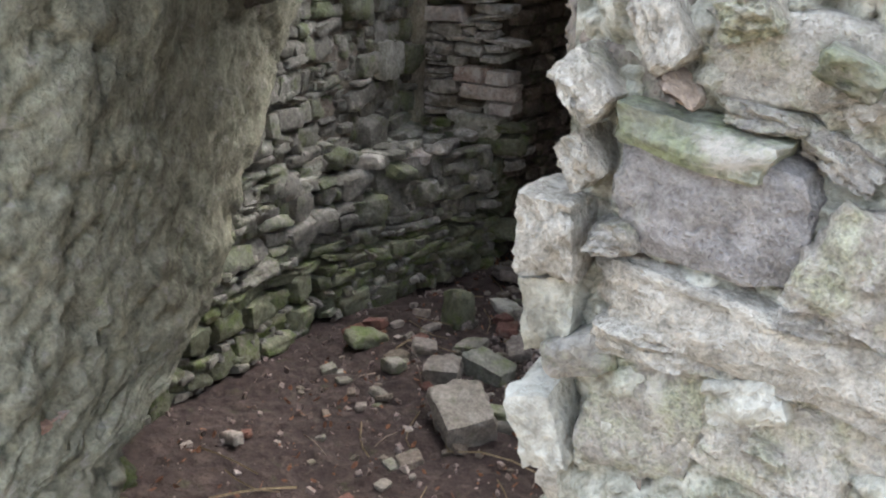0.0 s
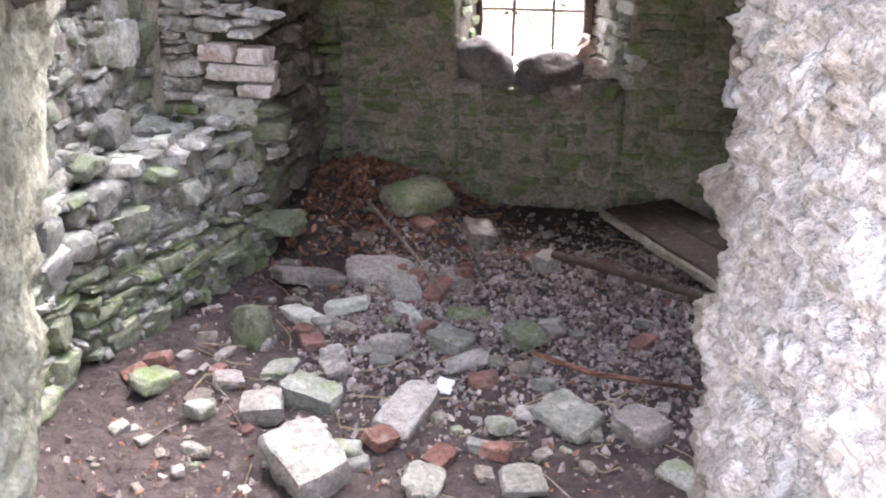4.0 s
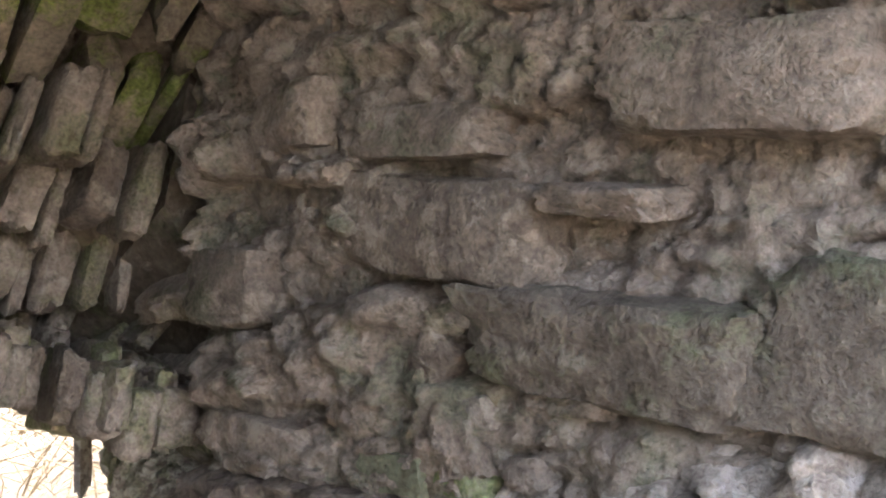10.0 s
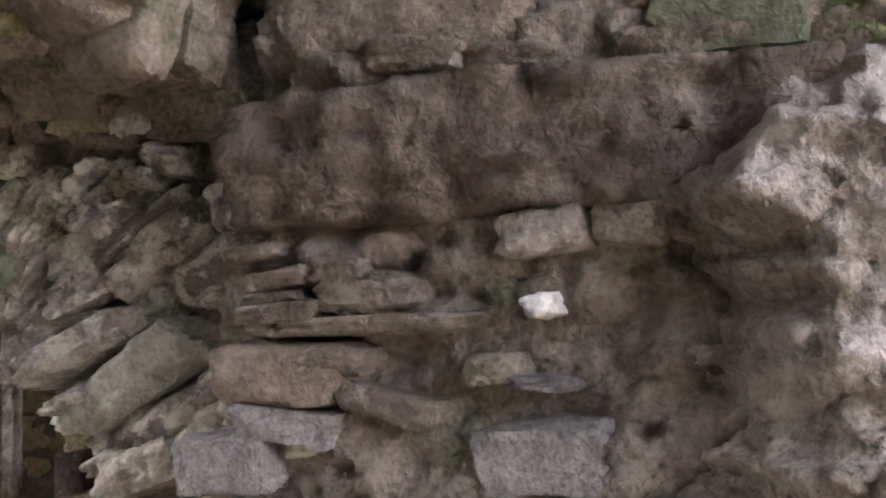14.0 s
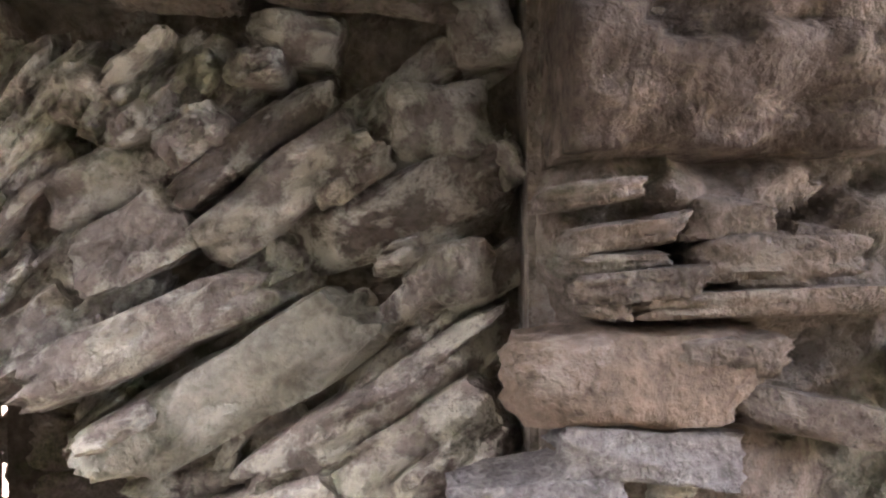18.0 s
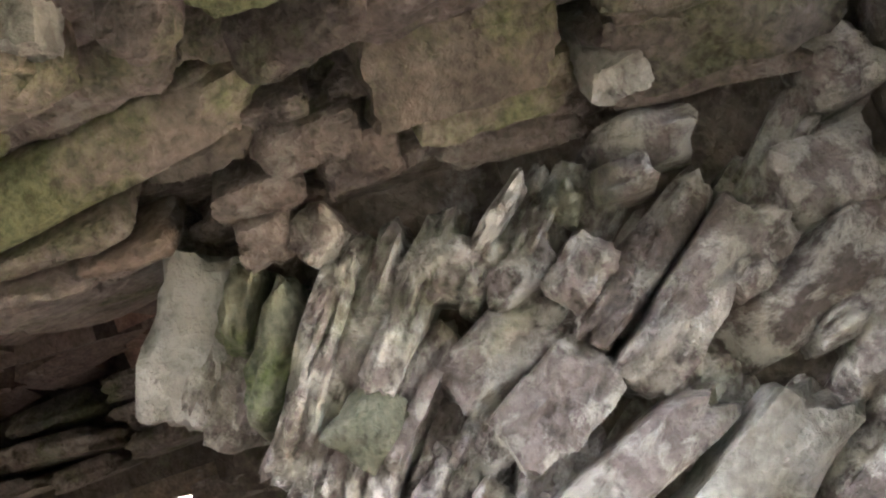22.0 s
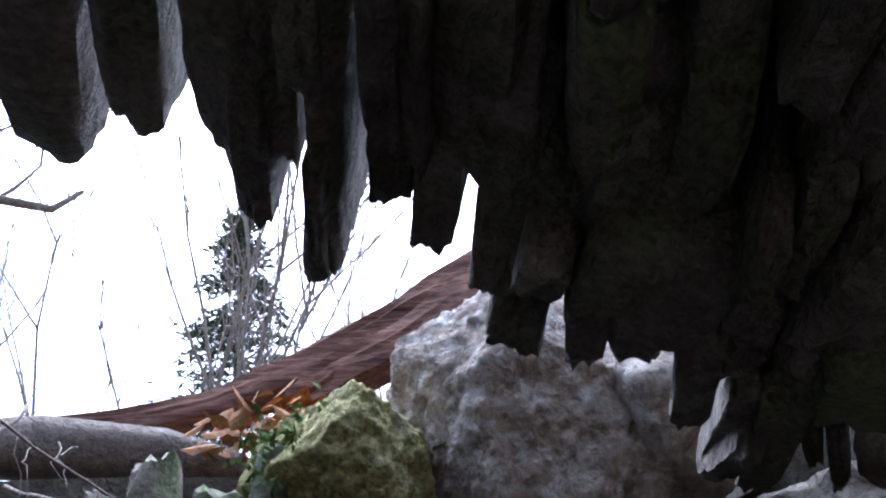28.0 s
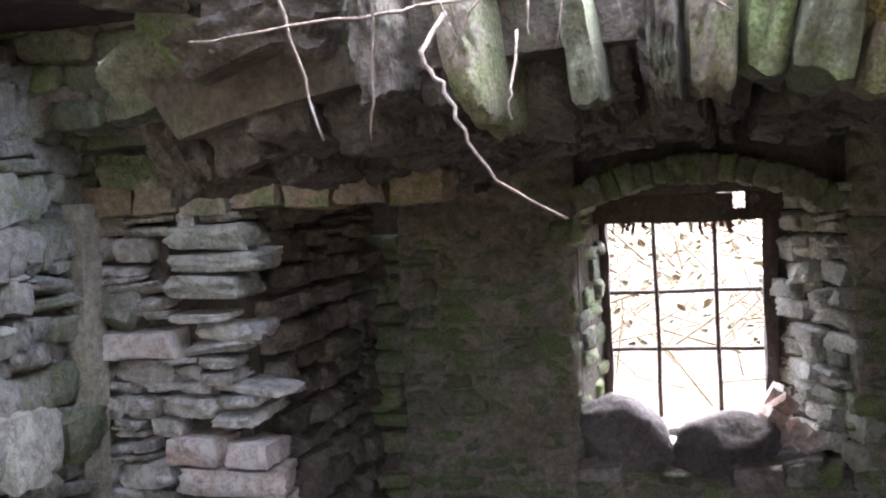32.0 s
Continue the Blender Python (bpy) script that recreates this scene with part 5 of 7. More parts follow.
vault_slab("vault", (-0.712, 2.388, 1.514), (-0.685, 2.479, 1.514), 0.025)
vault_slab("vault", (-0.685, 2.406, 1.507), (-0.620, 2.524, 1.503), 0.019)
vault_slab("mossy", (-0.706, 2.471, 1.520), (-0.651, 2.577, 1.515), 0.055)
vault_slab("vault", (-0.754, 2.374, 1.527), (-0.727, 2.485, 1.528), 0.029)
vault_slab("vault", (-0.775, 2.394, 1.537), (-0.751, 2.476, 1.535), 0.015)
vault_slab("vault", (-0.783, 2.412, 1.541), (-0.763, 2.489, 1.540), 0.011)
vault_slab("vault", (-0.757, 2.484, 1.537), (-0.735, 2.55, 1.536), 0.020)
vault_slab("vault", (-0.725, 2.497, 1.528), (-0.710, 2.542, 1.528), 0.016)
vault_slab("vault", (-0.708, 2.553, 1.528), (-0.652, 2.701, 1.528), 0.024)
vault_slab("vault", (-0.793, 2.455, 1.549), (-0.783, 2.533, 1.551), 0.033)
vault_slab("vault", (-0.766, 2.508, 1.543), (-0.737, 2.595, 1.541), 0.018)
vault_slab("vault", (-0.814, 2.513, 1.562), (-0.794, 2.584, 1.560), 0.020)
vault_slab("vault", (-0.787, 2.539, 1.553), (-0.765, 2.592, 1.55), 0.025)
vault_slab("vault", (-0.812, 2.458, 1.557), (-0.810, 2.507, 1.560), 0.027)
vault_slab("vault", (-0.837, 2.487, 1.570), (-0.836, 2.518, 1.571), 0.021)
vault_slab("vault", (-0.740, 2.340, 1.519), (-0.726, 2.389, 1.519), 0.028)
vault_slab("vault", (-0.673, 2.601, 1.523), (-0.632, 2.666, 1.520), 0.009)
vault_slab("vault", (-0.663, 2.595, 1.520), (-0.600, 2.691, 1.517), 0.011)
vault_slab("vault", (-0.629, 2.537, 1.506), (-0.627, 2.591, 1.511), 0.033)
vault_slab("vault", (-0.633, 2.518, 1.505), (-0.601, 2.575, 1.504), 0.013)
vault_slab("vault", (-0.625, 2.490, 1.500), (-0.580, 2.580, 1.501), 0.025)
vault_slab("rust", (-0.618, 2.593, 1.510), (-0.626, 2.624, 1.514), 0.027)
vault_slab("vault", (-0.650, 2.468, 1.504), (-0.640, 2.528, 1.508), 0.022)
vault_slab("vault", (-0.671, 2.398, 1.502), (-0.651, 2.444, 1.502), 0.024)
vault_slab("vault", (-0.718, 2.567, 1.532), (-0.689, 2.675, 1.534), 0.019)
vault_slab("vault", (-0.701, 2.601, 1.530), (-0.689, 2.680, 1.534), 0.018)
vault_slab("vault", (-0.834, 2.551, 1.573), (-0.827, 2.590, 1.573), 0.024)
for k in range(130):
    x, y = rng.uniform(-0.9, -0.52), rng.uniform(2.08, 2.54)
    z = min(1.48 - 0.217 * (x + 0.6) + 0.108 * (y - 2.35) + 0.5 * (x + 0.6) ** 2, 1.405 - (x + 0.492) * 1.1) + rng.uniform(0.012, 0.03)
    way = Vector((rng.uniform(0.1, 0.35), 1, 0.02)) * rng.uniform(0.025, 0.06)
    vault_slab(rng.choice(("vault", "vault", "mossy")), Vector((x, y, z)) - way, Vector((x, y, z)) + way, rng.uniform(0.015, 0.03))
lay(vault, "voussoir", "vault", flat((-0.58, 2.27, 1.527), Y, X), (0, 0.40), (0, 0.30), (0.03, 0.055), (0.07, 0.19), 0.07, 0.028, None, 0.007, 0.12)
# the flat jack arch at the corner of the doorway and the lip over the side chamber
for k in range(12):
    block(vault, "voussoir", "vault", Vector((-0.46 - 0.012 * (k % 3), 2.70 + 0.16 * k, 1.535 + rng.uniform(-0.01, 0.01))), (Y, X, Z), (rng.uniform(0.12, 0.2), rng.uniform(0.07, 0.12), rng.uniform(0.03, 0.05)), 0.06)

# ---- surviving bay before the window ----
bay = tagged(link("window_bay", None), "surviving bay of the vault with upright stones along its broken edge", "vault", kind="structure")
link("backing", shell("backing", bay_place, STUB + 0.10, FAR, 1.0, 2.15, 0.05, None, 0.10), bay)
# dark kinds here carry the shade under the heap in their colour
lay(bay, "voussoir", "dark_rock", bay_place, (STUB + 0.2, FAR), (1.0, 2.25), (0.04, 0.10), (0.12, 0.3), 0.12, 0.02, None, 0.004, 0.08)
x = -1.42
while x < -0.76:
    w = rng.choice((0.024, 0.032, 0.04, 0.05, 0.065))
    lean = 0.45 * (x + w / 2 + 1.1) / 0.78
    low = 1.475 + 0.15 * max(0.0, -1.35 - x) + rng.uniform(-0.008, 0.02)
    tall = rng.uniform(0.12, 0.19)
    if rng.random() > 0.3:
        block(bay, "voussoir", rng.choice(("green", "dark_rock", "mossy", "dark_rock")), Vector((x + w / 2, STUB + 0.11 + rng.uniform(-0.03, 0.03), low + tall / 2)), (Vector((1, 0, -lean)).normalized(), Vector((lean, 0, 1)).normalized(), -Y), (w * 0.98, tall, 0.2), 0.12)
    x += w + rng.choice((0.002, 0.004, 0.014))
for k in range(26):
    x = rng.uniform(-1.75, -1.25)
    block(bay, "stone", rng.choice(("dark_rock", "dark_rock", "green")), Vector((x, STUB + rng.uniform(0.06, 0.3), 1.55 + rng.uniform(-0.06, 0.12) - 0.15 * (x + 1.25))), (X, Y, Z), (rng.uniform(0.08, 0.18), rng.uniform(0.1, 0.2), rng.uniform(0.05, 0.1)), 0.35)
link("topping", relief("topping", M["earth"], flat((-1.70, STUB + 0.12, 1.65), X, Y), (0, 1.15), (0, 1.85), 0.03, lambda u, v: 0.03 * fbm(u * 5, v * 5, 2) + 0.02 * fbm(u * 17, v * 17, 2) + 0.05 * max(0, 1 - u / 0.4)), bay, "crumbling earth on top of the bay")

# ---- side arch ----
side_arch = tagged(link("side_arch", None), "rough arch of long radiating stones springing beside the doorway", "arch", kind="structure")
AY, AZ = 2.50, 1.03           # the round opening
FY, FZ = 2.75, 0.78           # the point from which the stones fan


def crease(y):
    return along(((2.0, 1.392), (2.07, 1.398), (2.19, 1.41), (2.28, 1.415), (2.37, 1.395), (2.6, 1.39)), y)


def arch_stone(y, z, long, w, kind="arch", face=-0.495, depth=0.14, label="", turn=0.04):
    er = Vector((0, y - FY, z - FZ)).normalized()
    et = er.cross(X).normalized()
    block(side_arch, "voussoir", kind, Vector((face + depth / 2, y, z)), (er, et, er.cross(et)), (long, w, depth), turn, label)


link("backing", boxes_mesh("backing", M["mortar"], [((-0.47, WALL_IN - 0.02, 0.0), (-0.30, 2.20, 1.44)), ((-0.46, 2.20, 1.24), (-0.30, 2.29, 1.44)), ((-0.44, 2.29, 1.355), (-0.30, 2.37, 1.44))]), side_arch)
def arch_slab(kind, p, q, w):
    slab(side_arch, kind, p, q, w, (-1, 0, 0), 0.13, 0.016, 1.2)


arch_slab("pale_block", (-0.500, 2.346, 1.415), (-0.500, 2.379, 1.351), 0.034)
arch_slab("green", (-0.500, 2.322, 1.406), (-0.500, 2.338, 1.375), 0.015)
arch_slab("arch", (-0.500, 2.275, 1.419), (-0.500, 2.295, 1.408), 0.023)
arch_slab("green", (-0.500, 2.303, 1.392), (-0.500, 2.340, 1.341), 0.018)
arch_slab("arch", (-0.500, 2.282, 1.394), (-0.500, 2.326, 1.329), 0.016)
arch_slab("arch", (-0.500, 2.254, 1.406), (-0.500, 2.315, 1.319), 0.020)
arch_slab("arch", (-0.500, 2.228, 1.404), (-0.500, 2.281, 1.341), 0.018)
arch_slab("arch", (-0.500, 2.192, 1.404), (-0.500, 2.226, 1.377), 0.008)
arch_slab("arch", (-0.500, 2.227, 1.391), (-0.500, 2.244, 1.368), 0.021)
arch_slab("arch", (-0.500, 2.178, 1.401), (-0.500, 2.206, 1.376), 0.012)
arch_slab("arch", (-0.500, 2.170, 1.394), (-0.500, 2.183, 1.381), 0.012)
arch_slab("arch", (-0.500, 2.250, 1.355), (-0.500, 2.296, 1.309), 0.017)
arch_slab("arch", (-0.500, 2.191, 1.373), (-0.500, 2.223, 1.361), 0.018)
arch_slab("arch", (-0.500, 2.201, 1.351), (-0.500, 2.255, 1.324), 0.025)
arch_slab("arch", (-0.500, 2.168, 1.369), (-0.500, 2.195, 1.353), 0.022)
arch_slab("arch", (-0.500, 2.115, 1.380), (-0.500, 2.190, 1.332), 0.021)
arch_slab("arch", (-0.500, 2.188, 1.323), (-0.500, 2.238, 1.298), 0.029)
arch_slab("arch", (-0.500, 2.111, 1.358), (-0.500, 2.173, 1.308), 0.025)
arch_slab("arch", (-0.500, 2.094, 1.349), (-0.500, 2.125, 1.328), 0.016)
arch_slab("arch", (-0.500, 2.139, 1.304), (-0.500, 2.168, 1.290), 0.020)
arch_slab("arch", (-0.500, 2.039, 1.338), (-0.500, 2.133, 1.303), 0.032)
arch_slab("arch", (-0.500, 2.046, 1.319), (-0.500, 2.099, 1.297), 0.014)
arch_slab("arch", (-0.500, 2.048, 1.367), (-0.500, 2.091, 1.366), 0.033)
arch_slab("arch", (-0.500, 2.039, 1.294), (-0.500, 2.086, 1.288), 0.031)
arch_slab("arch", (-0.500, 2.033, 1.334), (-0.500, 2.041, 1.354), 0.011)
arch_slab("arch", (-0.500, 2.138, 1.387), (-0.500, 2.165, 1.389), 0.013)
arch_slab("arch", (-0.500, 2.114, 1.404), (-0.500, 2.159, 1.407), 0.023)
arch_slab("arch", (-0.500, 2.036, 1.406), (-0.500, 2.062, 1.401), 0.028)
arch_slab("green", (-0.500, 2.279, 1.337), (-0.500, 2.307, 1.314), 0.026)
arch_slab("arch", (-0.500, 2.207, 1.385), (-0.500, 2.236, 1.355), 0.013)
arch_slab("arch", (-0.500, 2.157, 1.352), (-0.500, 2.187, 1.328), 0.013)
arch_slab("pale_block", (-0.500, 2.101, 1.279), (-0.500, 2.229, 1.197), 0.039)
arch_slab("arch", (-0.500, 2.037, 1.277), (-0.500, 2.127, 1.225), 0.010)
arch_slab("arch", (-0.500, 2.038, 1.258), (-0.500, 2.156, 1.191), 0.029)
arch_slab("arch", (-0.500, 2.048, 1.232), (-0.500, 2.127, 1.185), 0.031)
arch_slab("arch", (-0.500, 2.149, 1.290), (-0.500, 2.256, 1.239), 0.025)
arch_slab("arch", (-0.500, 2.204, 1.231), (-0.500, 2.236, 1.216), 0.012)
arch_slab("arch", (-0.500, 2.188, 1.275), (-0.500, 2.256, 1.242), 0.016)
arch_slab("arch", (-0.500, 2.245, 1.275), (-0.500, 2.287, 1.245), 0.023)
arch_slab("arch", (-0.500, 2.038, 1.221), (-0.500, 2.090, 1.185), 0.024)
arch_slab("arch", (-0.500, 2.117, 1.188), (-0.500, 2.195, 1.160), 0.031)
arch_slab("arch", (-0.500, 2.230, 1.275), (-0.500, 2.282, 1.239), 0.016)
# small stones packed behind the joints of the arch
for k in range(170):
    y, z = rng.uniform(2.045, 2.36), rng.uniform(1.18, 1.40)
    if math.hypot(y - AY, z - AZ) > 0.33 and z < crease(y):
        arch_stone(y, z, rng.uniform(0.03, 0.07), rng.uniform(0.012, 0.024), "arch", -0.484 + rng.uniform(-0.006, 0.01), 0.1, turn=0.15)
# the lower courses of the arch
for k in range(9):
    for j in range(3):
        arch_stone(2.07 + 0.07 * j, 1.15 - 0.034 * k - 0.03 * j, 0.08, 0.03, "arch", -0.495 + rng.uniform(-0.015, 0.01), turn=0.08)
# upright slabs beyond the arch
for x, y, z, w, h, t in ((-0.24, 2.93, 1.34, 0.04, 0.24, 0.02), (-0.19, 2.86, 1.30, 0.05, 0.26, 0.025), (-0.15, 2.78, 1.24, 0.05, 0.3, 0.02), (-0.1, 2.7, 1.2, 0.05, 0.28, 0.02)):
    block(side_arch, "slab", "arch", Vector((x, y, z)), (Vector((0.8, 0.6, 0)).normalized(), Vector((0.6, -0.8, 0)), Z), (w, t, h), 0.06)

# the far wall under the broken opening
lay(wall_far, "stone", "green", flat((0.06, FAR, 0), X, Z), (0, 1.0), (0.0, 0.43), (0.04, 0.085), (0.07, 0.2), 0.14, 0.012, None, 0.004, 0.06, most=120)

# ---- barred window ----
grille = tagged(link("window_1", None), "small window with a rusty iron grille in a splayed stone opening", "window", kind="structure")


def bar(name, a, b, r, mat, parent, bend=0.004):
    pts = [Vector(a).lerp(Vector(b), k / 6) + Vector([rng.uniform(-bend, bend) for _ in range(3)]) for k in range(7)]
    return tube(name, pts, [r] * 7, mat, parent, sides=7)


for x in (-1.268, -1.08):
    bar("vertical_bar", (x, 5.262, WZ0 - 0.04), (x - 0.008, 5.262, WZ1 + 0.03), 0.007, M["iron"], grille, 0.002)
for z in (1.03, 0.843):
    bar("horizontal_bar", (WX0 - 0.02, 5.272, z), (WX1 + 0.03, 5.272, z + 0.004), 0.007, M["iron"], grille, 0.002)


def plank(name, a, b, size, mat, parent=None, label="", rough=0.006, n=8):
    """A worn board from a to b, size its width and thickness."""
    a, b = Vector(a), Vector(b)
    t = (b - a).normalized()
    s = t.cross(Z if abs(t.z) < 0.9 else Y).normalized()
    q = s.cross(t)
    verts, faces = [], []
    for k in range(n + 1):
        p = a.lerp(b, k / n)
        for du, dv in ((-1, -1), (0, -1.05), (1, -1), (1, 1), (0, 1.05), (-1, 1)):
            verts.append(p + s * (du * size[0] / 2 + rng.uniform(-rough, rough)) + q * (dv * size[1] / 2 + rng.uniform(-rough, rough) * 0.5))
    for k in range(n):
        for i in range(6):
            c, d = k * 6 + i, k * 6 + (i + 1) % 6
            faces.append((c, d, d + 6, c + 6))
    faces += [tuple(range(6))[::-1], tuple(range(n * 6, n * 6 + 6))]
    return link(name, mesh_from(name, verts, faces, mat, False), parent, label)


plank("frame_post", (WX1 + 0.025, 5.25, WZ0 - 0.05), (WX1 + 0.03, 5.25, WZ1 + 0.06), (0.04, 0.05), M["iron"], grille, "dark upright frame post")
plank("frame_post", (WX0 - 0.01, 5.25, WZ0 - 0.05), (WX0 - 0.012, 5.25, WZ1 + 0.06), (0.022, 0.05), M["iron"], grille)
plank("lintel_board", (-1.48, 5.2, 1.303), (-1.028, 5.2, 1.298), (0.10, 0.085), M["board"], grille, "rotten dark brown lintel board")
plank("lintel_board", (-0.992, 5.2, 1.298), (-0.74, 5.2, 1.303), (0.10, 0.085), M["board"], grille)
plank("lintel_board", (-1.03, 5.2, 1.275), (-0.99, 5.2, 1.275), (0.09, 0.035), M["board"], grille)
for k in range(16):
    x = rng.uniform(-1.42, -0.97)
    bar("splinter", (x, 5.19, 1.27), (x + rng.uniform(-0.01, 0.01), 5.19, 1.26 - rng.uniform(0.01, 0.05)), rng.uniform(0.003, 0.008), M["timber"], grille)

# ---- framed side window ----
casement = tagged(link("window_2", None), "small weathered wooden window frame with a stout mullion and thin bars", "window", kind="structure")
for y, w in ((2.635, 0.035), (2.77, 0.035), (3.03, 0.04)):
    plank("post", (SIDE + 0.14, y, 0.72), (SIDE + 0.14, y, 1.35), (w, 0.05), M["wood"], casement)
plank("rail", (SIDE + 0.14, 2.62, 1.335), (SIDE + 0.14, 3.05, 1.335), (0.05, 0.035), M["wood"], casement)
plank("rail", (SIDE + 0.14, 2.55, 0.735), (SIDE + 0.14, 3.05, 0.735), (0.05, 0.035), M["wood"], casement)
for z in (1.22, 1.08, 0.94, 0.82):
    bar("glazing_bar", (SIDE + 0.17, 2.62, z), (SIDE + 0.17, 3.04, z), 0.004, M["iron"], casement, 0.001)
for y in (2.70, 2.85, 2.94):
    bar("glazing_bar", (SIDE + 0.175, y, 0.73), (SIDE + 0.175, y, 1.31), 0.004, M["iron"], casement, 0.001)

# ---- timbers over the hole ----
def rotten(name, pts, radii, label):
    fine, wide = [], []
    for k in range((len(pts) - 1) * 5 + 1):
        i, f = min(k // 5, len(pts) - 2), (k - 5 * min(k // 5, len(pts) - 2)) / 5
        fine.append(Vector(pts[i]).lerp(Vector(pts[i + 1]), f))
        wide.append(radii[i] + (radii[i + 1] - radii[i]) * f)
    ob = tube(name, fine, wide, M["timber"], None, "", 28, 0.0)
    for k, v in enumerate(ob.data.vertices):
        ring, side = k // 28, k % 28
        c, a = fine[ring], 2 * math.pi * (side + 0.5) / 28
        square = 0.80 / max(abs(math.cos(a)), abs(math.sin(a))) ** 0.8
        fibre = 0.16 * noise.noise(Vector((side * 2.3, ring * 0.10, 4.0))) + 0.12 * noise.noise(Vector((side * 5.1, ring * 0.25, 7.0))) + 0.14 * noise.noise(Vector((side * 0.5, ring * 0.3, 9.0)))
        v.co = c + (v.co - c) * (square + fibre)
    ob.data.set_sharp_from_angle(angle=radians(30))
    return tagged(ob, label, "beam")


rotten("beam", [(-1.24, 3.48, 1.79), (-1.12, 3.5, 1.805), (-1.0, 3.5, 1.83), (-0.88, 3.5, 1.88), (-0.76, 3.5, 1.945), (-0.66, 3.5, 2.01), (-0.5, 3.52, 2.13)], [0.018, 0.024, 0.028, 0.033, 0.036, 0.036, 0.034], "rotten reddish timber fallen across the broken vault")
rotten("beam", [(-0.90, 3.43, 1.81), (-0.84, 3.44, 1.85), (-0.74, 3.44, 1.90), (-0.62, 3.44, 1.99), (-0.40, 3.44, 2.15)], [0.02, 0.033, 0.038, 0.038, 0.037], "broken brown roof timber leaning on the masonry")
tagged(tube("log", [(-1.42, 3.28, 1.705), (-1.30, 3.27, 1.712), (-1.18, 3.28, 1.715), (-1.05, 3.30, 1.712), (-0.96, 3.32, 1.70)], [0.02, 0.03, 0.034, 0.03, 0.018], M["bark_grey"], None, "", 12, 0.12), "grey weathered log lying along the broken edge", "log")

# ---- the great stone at the hole ----
def boulder(name, centre, size, seed, mat, label, sub=5, sharp=0.22, category="boulder", flatter=0.0):
    bm = bmesh.new()
    bmesh.ops.create_icosphere(bm, subdivisions=sub, radius=1)
    dice = random.Random(int(seed * 10))
    cuts = [(Vector([dice.gauss(0, 1) for _ in range(3)]).normalized(), dice.uniform(0.68, 0.88) - flatter) for _ in range(11)]
    for v in bm.verts:
        d = v.co.normalized()
        cell = noise.voronoi(d * 1.5 + Vector((seed, seed * 0.3, 1)))[0]
        r = 0.86 + sharp * noise.fractal(d * 1.4 + Vector((seed, 0, 0)), 1.0, 2.0, 3) + 0.09 * (cell[1] - cell[0]) + 0.06 * noise.fractal(d * 6 + Vector((0, seed, 0)), 1.0, 2.0, 4) - 0.07 * abs(noise.noise(d * 5 + Vector((seed, seed, 0)))) + 0.05 * abs(noise.noise(d * 13 + Vector((seed, 0, seed)))) + 0.035 * noise.noise(d * 27)
        r = 0.5 * (r - 0.86) + 0.98
        for n, far in cuts:
            r = min(r, far * (1 + 0.05 * noise.noise(d * 7 + n * 9)) / max(0.2, d.dot(n)))
        r += 0.03 * noise.fractal(d * 4 + Vector((seed, 2, 0)), 0.9, 2.1, 5) + 0.016 * noise.noise(d * 30) + 0.045 * abs(noise.noise(d * 9 + Vector((0, seed, 3)))) - 0.03 * abs(noise.noise(d * 19 + Vector((seed, 1, 3))))
        v.co = Vector([c * s for c, s in zip(d * r, size)])
    for f in bm.faces:
        f.smooth = True
    me = bpy.data.meshes.new(name)
    bm.to_mesh(me)
    bm.free()
    me.materials.append(mat)
    ob = link(name, me, None, "", Matrix.Translation(centre) @ Euler((rng.uniform(-0.1, 0.1), rng.uniform(-0.2, 0.2), rng.uniform(-0.2, 0.2))).to_matrix().to_4x4())
    return tagged(ob, label, category)


boulder("boulder", (-0.872, 3.13, 1.635), (0.10, 0.15, 0.125), 3.0, M["mossy_rock"], "pale angular boulder, green with moss on its lower flank", 6, flatter=0.12)
boulder("boulder", (-0.665, 3.13, 1.695), (0.168, 0.16, 0.175), 8.0, M["calcite"], "rough grey boulder crusted with lime beside the mossy one", 6, 0.3)
boulder("boulder", (-0.52, 3.08, 1.695), (0.12, 0.14, 0.10), 5.0, M["calcite"], "lime-streaked boulder lodged under the broken vault")
boulder("boulder", (-0.47, 2.99, 1.75), (0.04, 0.04, 0.035), 11.0, M["red_brick"], "reddish stone lodged at the edge of the hole", 4)
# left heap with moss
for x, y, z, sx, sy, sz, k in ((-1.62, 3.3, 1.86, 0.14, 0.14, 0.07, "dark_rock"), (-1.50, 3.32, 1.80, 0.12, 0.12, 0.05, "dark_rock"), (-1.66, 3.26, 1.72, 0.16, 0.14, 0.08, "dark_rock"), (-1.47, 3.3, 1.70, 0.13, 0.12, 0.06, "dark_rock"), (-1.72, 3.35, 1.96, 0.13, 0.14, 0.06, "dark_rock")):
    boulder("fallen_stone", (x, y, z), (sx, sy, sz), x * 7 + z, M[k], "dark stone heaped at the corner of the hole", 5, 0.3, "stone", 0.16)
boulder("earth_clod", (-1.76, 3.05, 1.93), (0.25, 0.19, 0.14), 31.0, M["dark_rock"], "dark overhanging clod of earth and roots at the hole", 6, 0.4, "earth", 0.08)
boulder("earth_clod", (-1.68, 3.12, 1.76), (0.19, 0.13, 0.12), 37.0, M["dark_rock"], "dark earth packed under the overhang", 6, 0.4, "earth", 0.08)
stump = [Vector(p) for p in ((-1.60, 3.3, 1.965), (-1.50, 3.32, 1.95), (-1.43, 3.34, 1.925), (-1.38, 3.34, 1.885), (-1.37, 3.34, 1.83), (-1.385, 3.34, 1.775))]
stump_line = [stump[k // 4].lerp(stump[k // 4 + 1], k % 4 / 4) + Vector([rng.uniform(-0.004, 0.004) for _ in range(3)]) for k in range(20)]
